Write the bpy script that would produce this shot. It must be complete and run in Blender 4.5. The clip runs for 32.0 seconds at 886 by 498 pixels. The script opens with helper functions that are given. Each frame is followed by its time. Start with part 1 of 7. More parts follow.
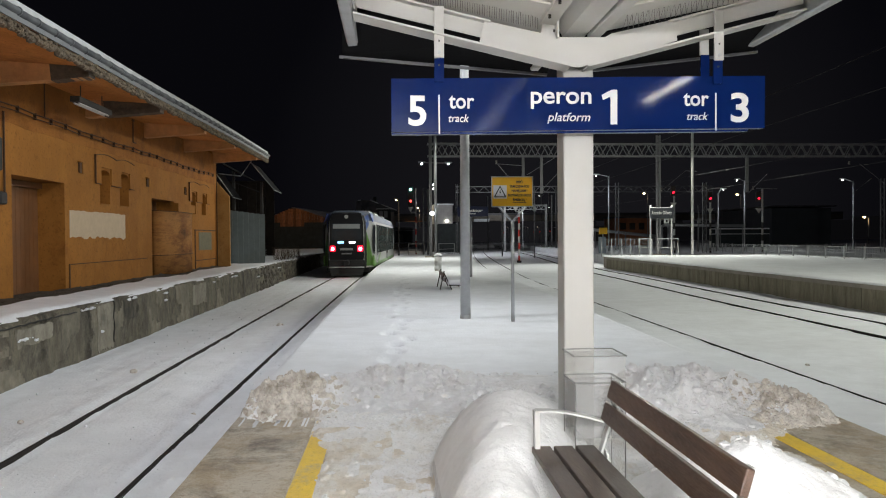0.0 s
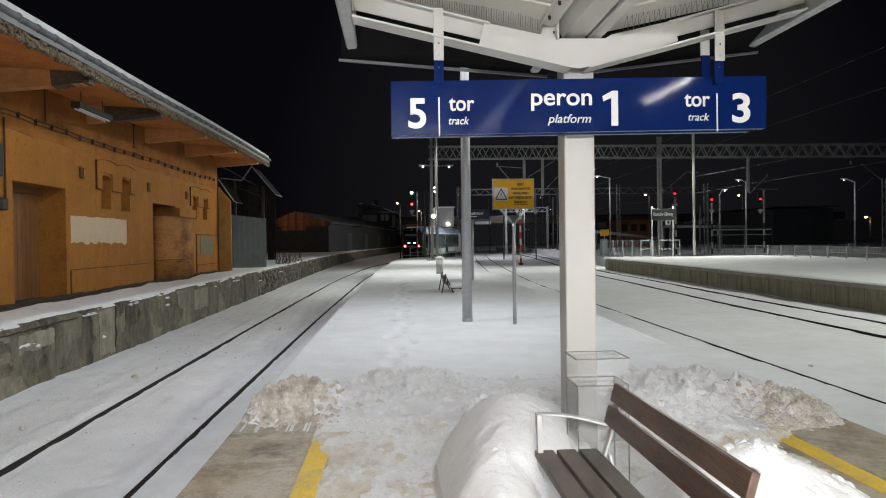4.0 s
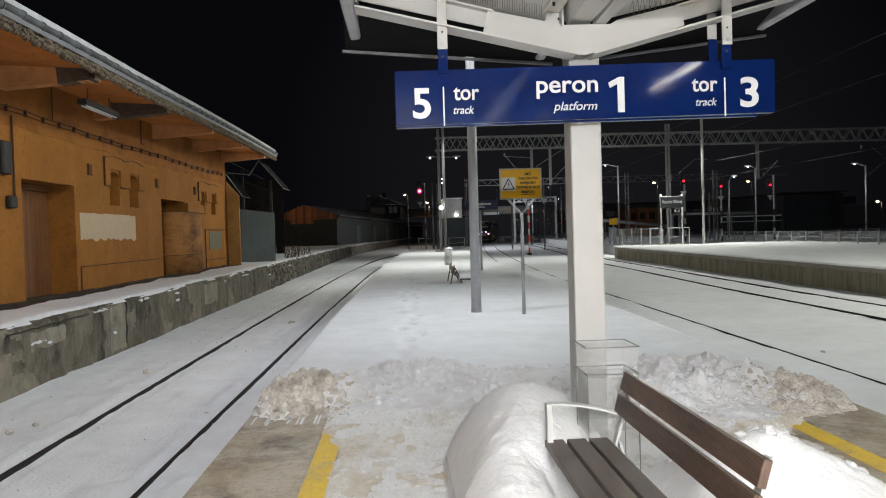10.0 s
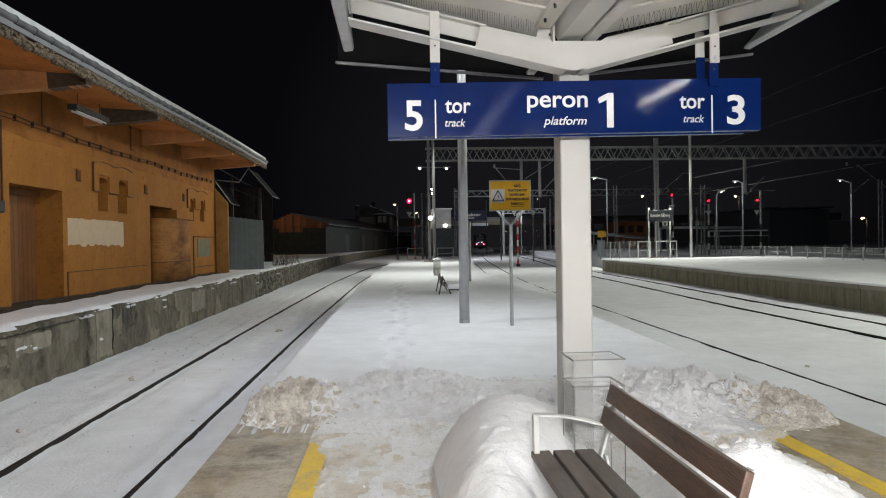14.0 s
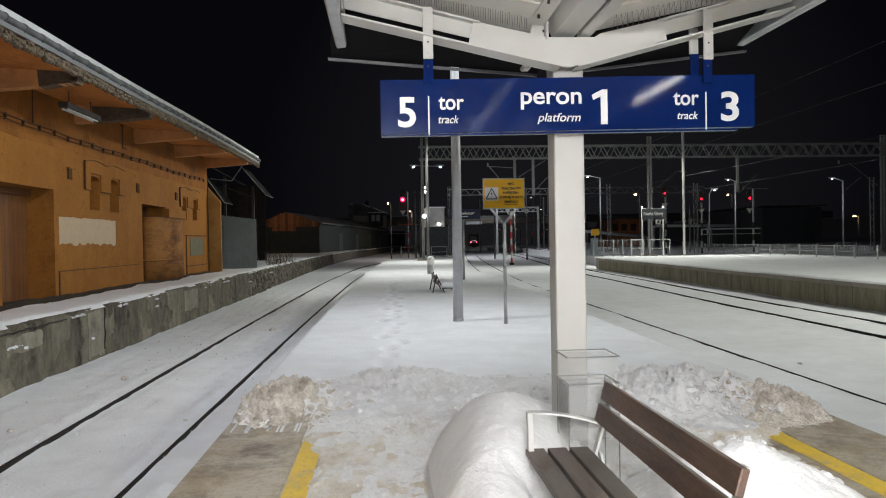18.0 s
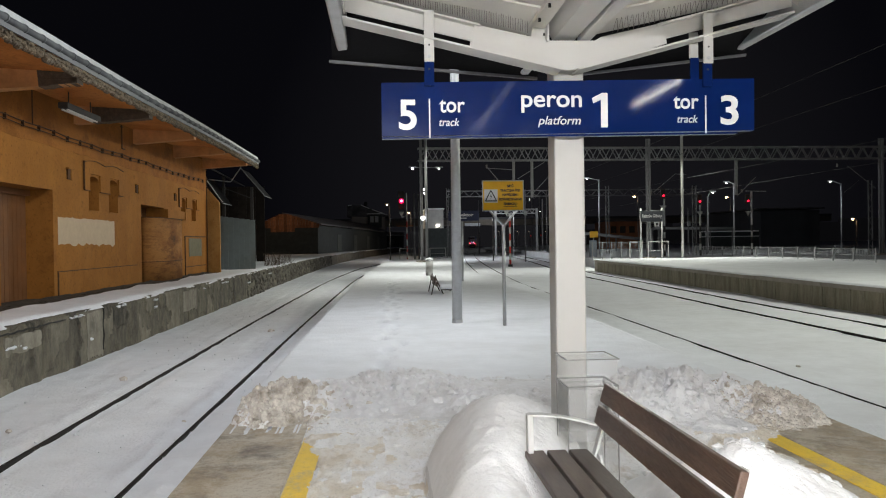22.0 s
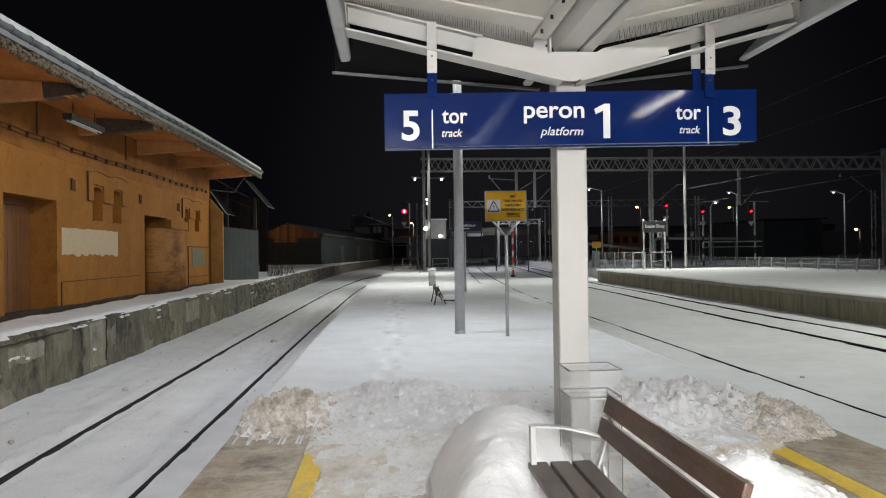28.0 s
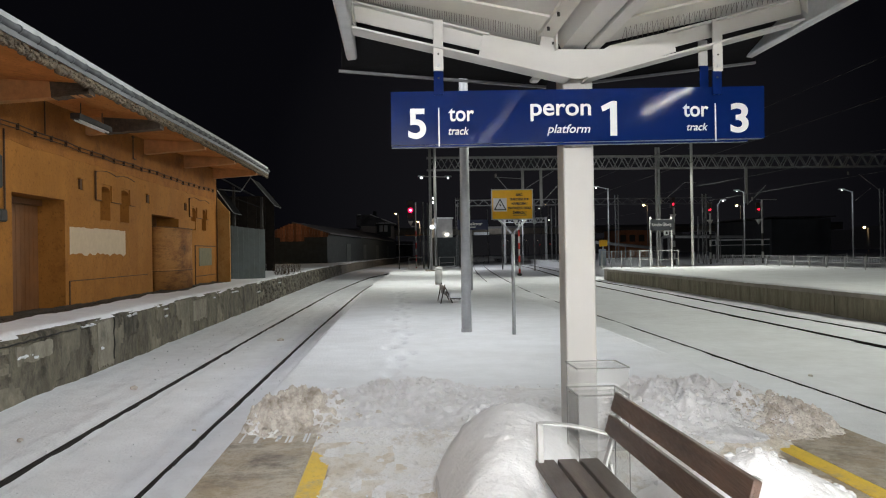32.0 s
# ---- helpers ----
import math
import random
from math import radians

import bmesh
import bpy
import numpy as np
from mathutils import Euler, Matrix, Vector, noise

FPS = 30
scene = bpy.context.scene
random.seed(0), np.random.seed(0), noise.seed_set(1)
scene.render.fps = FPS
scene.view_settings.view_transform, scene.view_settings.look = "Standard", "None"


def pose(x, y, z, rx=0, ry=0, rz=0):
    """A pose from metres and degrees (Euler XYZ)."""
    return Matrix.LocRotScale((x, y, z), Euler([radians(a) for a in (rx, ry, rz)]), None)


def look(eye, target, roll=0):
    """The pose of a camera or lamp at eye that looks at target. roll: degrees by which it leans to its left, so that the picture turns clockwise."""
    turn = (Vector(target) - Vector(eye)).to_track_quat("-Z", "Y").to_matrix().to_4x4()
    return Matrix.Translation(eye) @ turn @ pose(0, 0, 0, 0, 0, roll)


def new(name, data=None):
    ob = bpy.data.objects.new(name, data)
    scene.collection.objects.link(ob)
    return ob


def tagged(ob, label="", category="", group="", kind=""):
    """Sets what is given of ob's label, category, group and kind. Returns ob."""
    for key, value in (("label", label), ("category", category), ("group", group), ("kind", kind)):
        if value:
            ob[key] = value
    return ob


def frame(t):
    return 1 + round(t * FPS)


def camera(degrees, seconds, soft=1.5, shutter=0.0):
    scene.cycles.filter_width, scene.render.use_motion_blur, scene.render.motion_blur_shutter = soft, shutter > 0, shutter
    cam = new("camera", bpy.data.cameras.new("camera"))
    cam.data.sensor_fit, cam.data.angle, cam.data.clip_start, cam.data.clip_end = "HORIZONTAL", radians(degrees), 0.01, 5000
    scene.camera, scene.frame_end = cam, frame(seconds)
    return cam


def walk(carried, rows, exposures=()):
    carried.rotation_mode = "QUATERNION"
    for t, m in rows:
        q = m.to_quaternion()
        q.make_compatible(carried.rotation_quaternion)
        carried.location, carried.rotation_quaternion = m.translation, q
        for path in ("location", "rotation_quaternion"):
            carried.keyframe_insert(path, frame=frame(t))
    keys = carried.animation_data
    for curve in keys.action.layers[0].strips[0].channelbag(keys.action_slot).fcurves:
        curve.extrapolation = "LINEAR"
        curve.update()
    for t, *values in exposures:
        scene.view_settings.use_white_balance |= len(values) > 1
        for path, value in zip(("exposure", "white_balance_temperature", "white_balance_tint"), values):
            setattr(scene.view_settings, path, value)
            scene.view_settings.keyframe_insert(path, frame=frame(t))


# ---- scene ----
cam = camera(61.7, 32.0, 1.1)
PATH = [
    (0, (-0.07, 0.422, 1.641), (0.063, 2.417, 1.61), -0.4),
    (0.5, (-0.068, 0.418, 1.642), (0.064, 2.413, 1.607), -0.4),
    (1, (-0.065, 0.418, 1.641), (0.068, 2.413, 1.603), -0.4),
    (1.5, (-0.066, 0.423, 1.641), (0.069, 2.418, 1.598), -0.5),
    (2, (-0.043, 0.431, 1.643), (0.092, 2.426, 1.6), -0.8),
    (2.5, (-0.051, 0.433, 1.644), (0.079, 2.428, 1.61), -1.1),
    (3, (-0.066, 0.44, 1.641), (0.061, 2.436, 1.616), -0.9),
    (3.5, (-0.062, 0.444, 1.642), (0.068, 2.44, 1.62), -0.9),
    (5.5, (-0.079, 0.445, 1.64), (0.045, 2.441, 1.608), -0.2),
    (6, (-0.077, 0.443, 1.642), (0.053, 2.438, 1.609), -0.2),
    (6.5, (-0.071, 0.454, 1.64), (0.057, 2.449, 1.608), -0.4),
    (7, (-0.072, 0.455, 1.638), (0.051, 2.451, 1.6), -0.7),
    (7.5, (-0.073, 0.449, 1.639), (0.05, 2.445, 1.599), -0.8),
    (8, (-0.058, 0.448, 1.638), (0.064, 2.444, 1.599), -1.0),
    (8.5, (-0.051, 0.439, 1.639), (0.067, 2.435, 1.603), -1.0),
    (9, (-0.053, 0.451, 1.636), (0.058, 2.448, 1.604), -1.1),
    (9.5, (-0.049, 0.466, 1.635), (0.058, 2.463, 1.597), -1.4),
    (10, (-0.052, 0.467, 1.636), (0.053, 2.464, 1.59), -1.7),
    (10.5, (-0.053, 0.46, 1.64), (0.05, 2.457, 1.591), -1.8),
    (11, (-0.055, 0.455, 1.64), (0.047, 2.452, 1.6), -1.5),
    (11.5, (-0.062, 0.436, 1.64), (0.049, 2.432, 1.608), -0.9),
    (12, (-0.063, 0.433, 1.643), (0.061, 2.428, 1.614), -0.9),
    (12.5, (-0.063, 0.437, 1.642), (0.065, 2.433, 1.615), -1.0),
    (13, (-0.068, 0.427, 1.643), (0.065, 2.423, 1.617), -0.9),
    (13.5, (-0.067, 0.432, 1.641), (0.072, 2.427, 1.618), -0.8),
    (14, (-0.061, 0.427, 1.642), (0.075, 2.422, 1.623), -0.9),
    (14.5, (-0.061, 0.429, 1.642), (0.076, 2.425, 1.627), -1.2),
    (16.5, (-0.061, 0.438, 1.638), (0.092, 2.432, 1.62), -0.9),
    (17, (-0.059, 0.44, 1.636), (0.097, 2.434, 1.619), -1.0),
    (17.5, (-0.056, 0.447, 1.638), (0.099, 2.441, 1.619), -1.0),
    (18, (-0.059, 0.45, 1.634), (0.094, 2.444, 1.611), -1.0),
    (18.5, (-0.061, 0.455, 1.636), (0.093, 2.449, 1.608), -1.0),
    (19, (-0.062, 0.455, 1.634), (0.089, 2.449, 1.605), -0.9),
    (19.5, (-0.062, 0.456, 1.636), (0.087, 2.451, 1.602), -1.1),
    (20, (-0.063, 0.455, 1.637), (0.084, 2.449, 1.605), -1.0),
    (20.5, (-0.067, 0.444, 1.638), (0.084, 2.438, 1.611), -1.0),
    (21, (-0.066, 0.449, 1.636), (0.087, 2.443, 1.611), -1.0),
    (21.5, (-0.069, 0.445, 1.638), (0.083, 2.439, 1.616), -0.8),
    (22, (-0.071, 0.438, 1.639), (0.086, 2.432, 1.62), -0.8),
    (22.5, (-0.067, 0.441, 1.637), (0.091, 2.434, 1.622), -0.8),
    (23, (-0.067, 0.444, 1.639), (0.089, 2.438, 1.626), -1.0),
    (23.5, (-0.066, 0.444, 1.638), (0.087, 2.438, 1.629), -0.9),
    (24, (-0.068, 0.438, 1.638), (0.085, 2.432, 1.634), -0.9),
    (24.5, (-0.07, 0.434, 1.64), (0.081, 2.429, 1.64), -0.9),
    (25, (-0.071, 0.437, 1.64), (0.081, 2.431, 1.642), -0.9),
    (25.5, (-0.073, 0.433, 1.639), (0.081, 2.427, 1.644), -0.9),
    (27.5, (-0.069, 0.439, 1.639), (0.087, 2.433, 1.643), -0.9),
    (28, (-0.071, 0.436, 1.64), (0.079, 2.431, 1.649), -0.8),
    (28.5, (-0.076, 0.425, 1.641), (0.07, 2.42, 1.657), -0.8),
    (29, (-0.073, 0.426, 1.64), (0.07, 2.421, 1.661), -0.6),
    (29.5, (-0.072, 0.431, 1.639), (0.071, 2.426, 1.663), -0.7),
    (30, (-0.071, 0.438, 1.638), (0.071, 2.433, 1.663), -0.7),
    (30.5, (-0.067, 0.446, 1.633), (0.075, 2.441, 1.655), -1.0),
    (31, (-0.068, 0.454, 1.632), (0.068, 2.449, 1.642), -1.2),
    (31.5, (-0.072, 0.446, 1.635), (0.059, 2.441, 1.642), -1.0),
    (32, (-0.074, 0.437, 1.635), (0.059, 2.433, 1.641), -0.9),
]
walk(cam, [(t, look(eye, target, roll)) for t, eye, target, roll in PATH])

# ---- world, lights, exposure ----
world = bpy.data.worlds.new("night_sky")
scene.world = world
world.use_nodes = True
wn = world.node_tree
# faint town glow low over the line, darker overhead and to the sides
coord, glow_ = wn.nodes.new("ShaderNodeTexCoord"), wn.nodes.new("ShaderNodeValToRGB")
near_ = wn.nodes.new("ShaderNodeVectorMath")
near_.operation = "DOT_PRODUCT"
near_.inputs[1].default_value = (0.23, 0.97, 0.06)
wn.links.new(coord.outputs["Generated"], near_.inputs[0])
wn.links.new(near_.outputs["Value"], glow_.inputs["Fac"])
glow_.color_ramp.elements[0].color, glow_.color_ramp.elements[1].color = (0.0022, 0.0022, 0.0032, 1), (0.0078, 0.0076, 0.0092, 1)
glow_.color_ramp.elements[0].position, glow_.color_ramp.elements[1].position = 0.92, 1.0
wn.links.new(glow_.outputs["Color"], wn.nodes["Background"].inputs[0])
wn.nodes["Background"].inputs[1].default_value = 1.0


def lamp(name, kind, place, target, power, colour, size=0.1, spot=0, sy=0):
    data = bpy.data.lights.new(name, kind)
    data.energy, data.color = power, colour
    if kind == "AREA":
        data.size = size
        if sy:
            data.shape, data.size_y = "RECTANGLE", sy
    else:
        data.shadow_soft_size = size
    if kind == "SPOT":
        data.spot_size, data.spot_blend = radians(spot), 0.6
    ob = new(name, data)
    ob.matrix_world = look(place, target)
    return ob


COOL, WARM, PALE = (0.935, 0.96, 1.0), (1.0, 0.55, 0.22), (0.99, 1.0, 0.925)
AMBER_LIGHT = (1.0, 0.78, 0.56)
# lamp posts on both platforms and in the yard
# the pair at y = -9 is unseen, added behind to light warehouse and ramp
for x, y, el, er in ((3.15, 54.5, 1150, 950), (1.95, 35.9, 1300, 800), (1.3, 14.4, 1000, 500), (1.2, -9.0, 5600, 2100)):
    for s, e in ((-1, el), (1, er)):
        lamp("platform_light", "SPOT", (x + s * 1.3, y - 0.25, 7.2), (x + s * (6.5 if s < 0 else 4.5), y, 0), e, COOL if y < 20 else PALE, 0.18, 158)
# extra narrow beams from the y = 14.4 heads, added to brighten the near snow
for s in (-1, 1):
    lamp("platform_light", "SPOT", (1.3 + s * 0.95, 14.0, 7.2), (1.3 + s * 3, 7.0, 0), 60, COOL, 0.18, 75)
# unseen fill lamps added behind, under the canopy roof, to brighten floor and heap
lamp("canopy_strip_light", "AREA", (0.35, -2.0, 2.88), (0.35, -1.28, 0.0), 392, (0.985, 0.985, 0.98), 1.2, 0, 0.1)
lamp("canopy_strip_light", "AREA", (-0.3, -3.2, 2.88), (-0.25, -2.35, 0.0), 880, (0.985, 0.985, 0.98), 1.2, 0, 0.1)
lamp("canopy_strip_light", "AREA", (1.9, -2.0, 2.88), (1.85, -1.28, 0.0), 94, (1.0, 0.98, 0.945), 1.2, 0, 0.1)
lamp("platform_light", "SPOT", (21.9, 55.6, 9.9), (15, 46, 0), 7000, (0.98, 1.0, 0.90), 0.18, 140)
lamp("platform_light", "SPOT", (19.2, 13.9, 9.9), (14, 22, 0), 5700, (0.985, 1.0, 0.87), 0.18, 168)
# x = -11 and y = 249: added fill for gable and bridge, no fixture
for x, y, z, e, c in ((20.6, 73.0, 7.0, 300, COOL), (8.8, 91.0, 6.2, 1900, COOL), (17.6, 104.5, 6.8, 900, COOL), (35.2, 73.0, 6.4, 170, COOL), (46.5, 73.0, 6.4, 170, COOL), (-11.0, 81.5, 6.3, 85, WARM), (45.5, 134.0, 9.5, 14, WARM), (36, 249, 11.0, 450, COOL), (4.0, 119.6, 6.3, 260, AMBER_LIGHT), (0.5, 89.0, 6.2, 260, AMBER_LIGHT)):
    lamp("yard_light", "POINT", (x, y, z), (x, y, 0), e, c, 0.15)

# ---- materials ----
def mat(name, colour, rough=0.7, metal=0.0, vary=0.12, scale=6.0, bump=0.0, bscale=60.0, stain=None, sscale=1.2, samt=0.5, emit=0.0, rnd=0.0, spec=0.5):
    """A surface with grain at two scales, optional stains and relief."""
    m = bpy.data.materials.new(name)
    m.use_nodes = True
    nt = m.node_tree
    n, ln = nt.nodes, nt.links
    b = n["Principled BSDF"]
    b.inputs["Roughness"].default_value = rough
    b.inputs["Metallic"].default_value = metal
    b.inputs["Specular IOR Level"].default_value = spec
    if emit:
        b.inputs["Base Color"].default_value = (*colour, 1)
        b.inputs["Emission Color"].default_value = (*colour, 1)
        b.inputs["Emission Strength"].default_value = emit
        return m
    tc = n.new("ShaderNodeTexCoord")
    no = n.new("ShaderNodeTexNoise")
    no.inputs["Scale"].default_value = scale
    no.inputs["Detail"].default_value = 6
    no.inputs["Roughness"].default_value = 0.65
    ln.new(tc.outputs["Object"], no.inputs["Vector"])
    rp = n.new("ShaderNodeValToRGB")
    lo, hi = 1 - vary, 1 + vary
    rp.color_ramp.elements[0].position, rp.color_ramp.elements[1].position = 0.3, 0.7
    rp.color_ramp.elements[0].color = (*[c * lo for c in colour], 1)
    rp.color_ramp.elements[1].color = (*[min(1, c * hi) for c in colour], 1)
    ln.new(no.outputs["Fac"], rp.inputs["Fac"])
    col = rp.outputs["Color"]
    if stain:
        n2 = n.new("ShaderNodeTexNoise")
        n2.inputs["Scale"].default_value = sscale
        n2.inputs["Detail"].default_value = 8
        n2.inputs["Roughness"].default_value = 0.7
        ln.new(tc.outputs["Object"], n2.inputs["Vector"])
        r2 = n.new("ShaderNodeMapRange")
        r2.inputs[1].default_value, r2.inputs[2].default_value = 0.45, 0.68
        r2.inputs[4].default_value = samt
        ln.new(n2.outputs["Fac"], r2.inputs[0])
        mx = n.new("ShaderNodeMix")
        mx.data_type = "RGBA"
        ln.new(r2.outputs[0], mx.inputs["Factor"])
        ln.new(col, mx.inputs[6])
        mx.inputs[7].default_value = (*stain, 1)
        col = mx.outputs[2]
    if rnd:
        oi = n.new("ShaderNodeObjectInfo")
        mr = n.new("ShaderNodeMapRange")
        mr.inputs[3].default_value, mr.inputs[4].default_value = 1 - rnd, 1 + rnd
        ln.new(oi.outputs["Random"], mr.inputs[0])
        hs = n.new("ShaderNodeHueSaturation")
        ln.new(mr.outputs[0], hs.inputs["Value"])
        ln.new(col, hs.inputs["Color"])
        col = hs.outputs["Color"]
    ln.new(col, b.inputs["Base Color"])
    n3 = n.new("ShaderNodeTexNoise")
    n3.inputs["Scale"].default_value = bscale
    n3.inputs["Detail"].default_value = 4
    ln.new(tc.outputs["Object"], n3.inputs["Vector"])
    if bump:
        bp = n.new("ShaderNodeBump")
        bp.inputs["Strength"].default_value = bump
        bp.inputs["Distance"].default_value = 0.02
        ln.new(n3.outputs["Fac"], bp.inputs["Height"])
        ln.new(bp.outputs["Normal"], b.inputs["Normal"])
    rr = n.new("ShaderNodeMapRange")
    rr.inputs[3].default_value, rr.inputs[4].default_value = max(0.02, rough - 0.08), min(1, rough + 0.08)
    ln.new(n3.outputs["Fac"], rr.inputs[0])
    ln.new(rr.outputs[0], b.inputs["Roughness"])
    return m


def grime(name, light, middle, dark, scale, stretch, rough, bump, rnd=0.0, cover=0.52, spec=0.5):
    """A weathered surface: three tones broken up by coarse, stretched and fine noise."""
    m = bpy.data.materials.new(name)
    m.use_nodes = True
    n, ln = m.node_tree.nodes, m.node_tree.links
    b = n["Principled BSDF"]
    b.inputs["Specular IOR Level"].default_value = spec
    tc, mp = n.new("ShaderNodeTexCoord"), n.new("ShaderNodeMapping")
    mp.inputs["Scale"].default_value = stretch
    ln.new(tc.outputs["Object"], mp.inputs["Vector"])

    def nz(k, detail, rgh, dist=0.0):
        t = n.new("ShaderNodeTexNoise")
        t.inputs["Scale"].default_value, t.inputs["Detail"].default_value, t.inputs["Roughness"].default_value, t.inputs["Distortion"].default_value = k, detail, rgh, dist
        ln.new(mp.outputs["Vector"], t.inputs["Vector"])
        return t.outputs["Fac"]

    def blend(a, c, f, lo, hi):
        r = n.new("ShaderNodeMapRange")
        r.inputs[1].default_value, r.inputs[2].default_value = lo, hi
        ln.new(f, r.inputs[0])
        x = n.new("ShaderNodeMix")
        x.data_type = "RGBA"
        ln.new(r.outputs[0], x.inputs["Factor"])
        for slot, v in ((6, a), (7, c)):
            if isinstance(v, tuple):
                x.inputs[slot].default_value = (*v, 1)
            else:
                ln.new(v, x.inputs[slot])
        return x.outputs[2]
    col = blend(light, middle, nz(scale, 9, 0.72, 0.15), 0.44, 0.58)
    col = blend(col, dark, nz(scale * 0.55, 10, 0.78, 0.2), cover, cover + 0.14)
    col = blend(col, tuple(v * 0.7 for v in middle), nz(scale * 6, 7, 0.75, 0.3), 0.56, 0.70)
    col = blend(col, tuple(v * 0.5 for v in middle), nz(scale * 22, 5, 0.7), 0.55, 0.76)
    if rnd:
        oi, mr, hs = n.new("ShaderNodeObjectInfo"), n.new("ShaderNodeMapRange"), n.new("ShaderNodeHueSaturation")
        mr.inputs[3].default_value, mr.inputs[4].default_value = 1 - rnd, 1 + rnd
        ln.new(oi.outputs["Random"], mr.inputs[0])
        ln.new(mr.outputs[0], hs.inputs["Value"])
        ln.new(col, hs.inputs["Color"])
        col = hs.outputs["Color"]
    ln.new(col, b.inputs["Base Color"])
    rr = n.new("ShaderNodeMapRange")
    rr.inputs[3].default_value, rr.inputs[4].default_value = max(0.05, rough - 0.18), min(1.0, rough + 0.15)
    ln.new(nz(scale * 1.3, 4, 0.6), rr.inputs[0])
    ln.new(rr.outputs[0], b.inputs["Roughness"])
    bp = n.new("ShaderNodeBump")
    bp.inputs["Strength"].default_value, bp.inputs["Distance"].default_value = bump, 0.02
    ln.new(nz(scale * 6, 8, 0.7), bp.inputs["Height"])
    ln.new(bp.outputs["Normal"], b.inputs["Normal"])
    return m


SNOW = mat("snow", (0.78, 0.80, 0.83), 0.75, vary=0.06, scale=2.5, bump=0.75, bscale=26, stain=(0.60, 0.60, 0.60), sscale=0.5, samt=0.35)
SNOW_DIRTY = mat("shovelled_snow", (0.76, 0.76, 0.775), 0.85, vary=0.10, scale=11, bump=0.6, bscale=60, stain=(0.55, 0.525, 0.50), sscale=2.4, samt=0.6)
SNOW_CLEAN = mat("fresh_heaped_snow", (0.87, 0.87, 0.88), 0.85, vary=0.05, scale=9, bump=0.45, bscale=55, stain=(0.80, 0.795, 0.79), sscale=3.0, samt=0.5)
# grey tone puts the weaker light on the roofs into the snow colour
SNOW_ROOF = mat("dimmed_roof_snow", (0.47, 0.475, 0.485), 0.8, vary=0.16, scale=3, bump=0.5, bscale=20, stain=(0.34, 0.335, 0.33), sscale=1.2, samt=0.6)
SNOW_PACK = grime("trampled_snow", (0.86, 0.86, 0.865), (0.80, 0.785, 0.76), (0.54, 0.47, 0.385), 2.6, (1.2, 0.8, 1.0), 0.7, 0.9, 0.0, 0.54)
CONCRETE = grime("wet_concrete", (0.50, 0.45, 0.365), (0.37, 0.295, 0.20), (0.15, 0.12, 0.09), 2.6, (1.0, 0.9, 1.0), 0.5, 0.6, 0.0, 0.49)
SNOW_BROWN = mat("gritty_snow", (0.60, 0.56, 0.505), 0.85, vary=0.25, scale=16, bump=0.5, bscale=70, stain=(0.23, 0.18, 0.13), sscale=4.5, samt=0.85)
OLD_CONCRETE = grime("old_concrete", (0.155, 0.137, 0.10), (0.098, 0.087, 0.064), (0.030, 0.027, 0.021), 2.6, (1.0, 1.0, 0.5), 0.9, 1.0, 0.15, 0.49)
STREAKED = grime("rain_streaked_concrete", (0.26, 0.235, 0.17), (0.19, 0.17, 0.115), (0.10, 0.09, 0.06), 2.4, (1.3, 1.3, 0.22), 0.85, 0.25, 0.06)
PANEL_CONCRETE = mat("panel_concrete", (0.30, 0.27, 0.23), 0.8, vary=0.15, scale=3, bump=0.3, bscale=30, stain=(0.17, 0.15, 0.12), sscale=0.9, samt=0.6, rnd=0.08)
YELLOW = grime("worn_yellow_line_paint", (0.82, 0.56, 0.045), (0.74, 0.50, 0.06), (0.46, 0.37, 0.22), 4.0, (1.0, 0.8, 1.0), 0.6, 0.3, 0.0, 0.54)
RAIL = mat("rail_steel", (0.016, 0.013, 0.011), 0.7, 0.0, vary=0.4, scale=20, spec=0.2)
PLASTER = grime("ochre_plaster", (0.325, 0.136, 0.026), (0.275, 0.113, 0.021), (0.20, 0.078, 0.015), 0.8, (1.0, 1.0, 0.8), 0.88, 0.35, 0.0, 0.56, 0.2)
SOFFIT = grime("stained_soffit_plaster", (0.52, 0.20, 0.050), (0.40, 0.15, 0.036), (0.20, 0.078, 0.022), 0.7, (1.0, 0.7, 1.0), 0.9, 0.4, 0.0, 0.55, 0.2)
SOIL = grime("wet_leaf_litter", (0.055, 0.042, 0.028), (0.030, 0.024, 0.017), (0.012, 0.010, 0.008), 6.0, (1.0, 0.6, 1.0), 0.85, 1.0)
BAY = grime("stained_bay_plaster", (0.34, 0.155, 0.045), (0.23, 0.095, 0.026), (0.085, 0.034, 0.013), 1.0, (0.7, 0.7, 2.2), 0.85, 0.45, 0.0, 0.50, 0.2)
PLASTER_DARK = mat("rusty_ochre_paint", (0.17, 0.066, 0.018), 0.7, vary=0.25, scale=2.0, bump=0.2, stain=(0.17, 0.075, 0.03), sscale=1.4, samt=0.8)
WHITEWASH = mat("whitewash", (0.50, 0.385, 0.265), 0.85, vary=0.08, scale=4, bump=0.2)
TIMBER_PAINT = mat("ochre_boards", (0.55, 0.26, 0.095), 0.8, vary=0.2, scale=3, bump=0.2, stain=(0.22, 0.10, 0.04), sscale=1, samt=0.6)
EDGE_DARK = mat("dark_brown_edge", (0.075, 0.034, 0.012), 0.9, vary=0.4, scale=8)
ROT = mat("bare_old_wood", (0.085, 0.062, 0.043), 0.9, vary=0.4, scale=8, bump=0.6, bscale=30)
BRICK_OLD = mat("crumbled_brick", (0.15, 0.115, 0.075), 0.95, vary=0.4, scale=12, bump=1.0, bscale=22, stain=(0.06, 0.05, 0.04), sscale=4, samt=0.8)
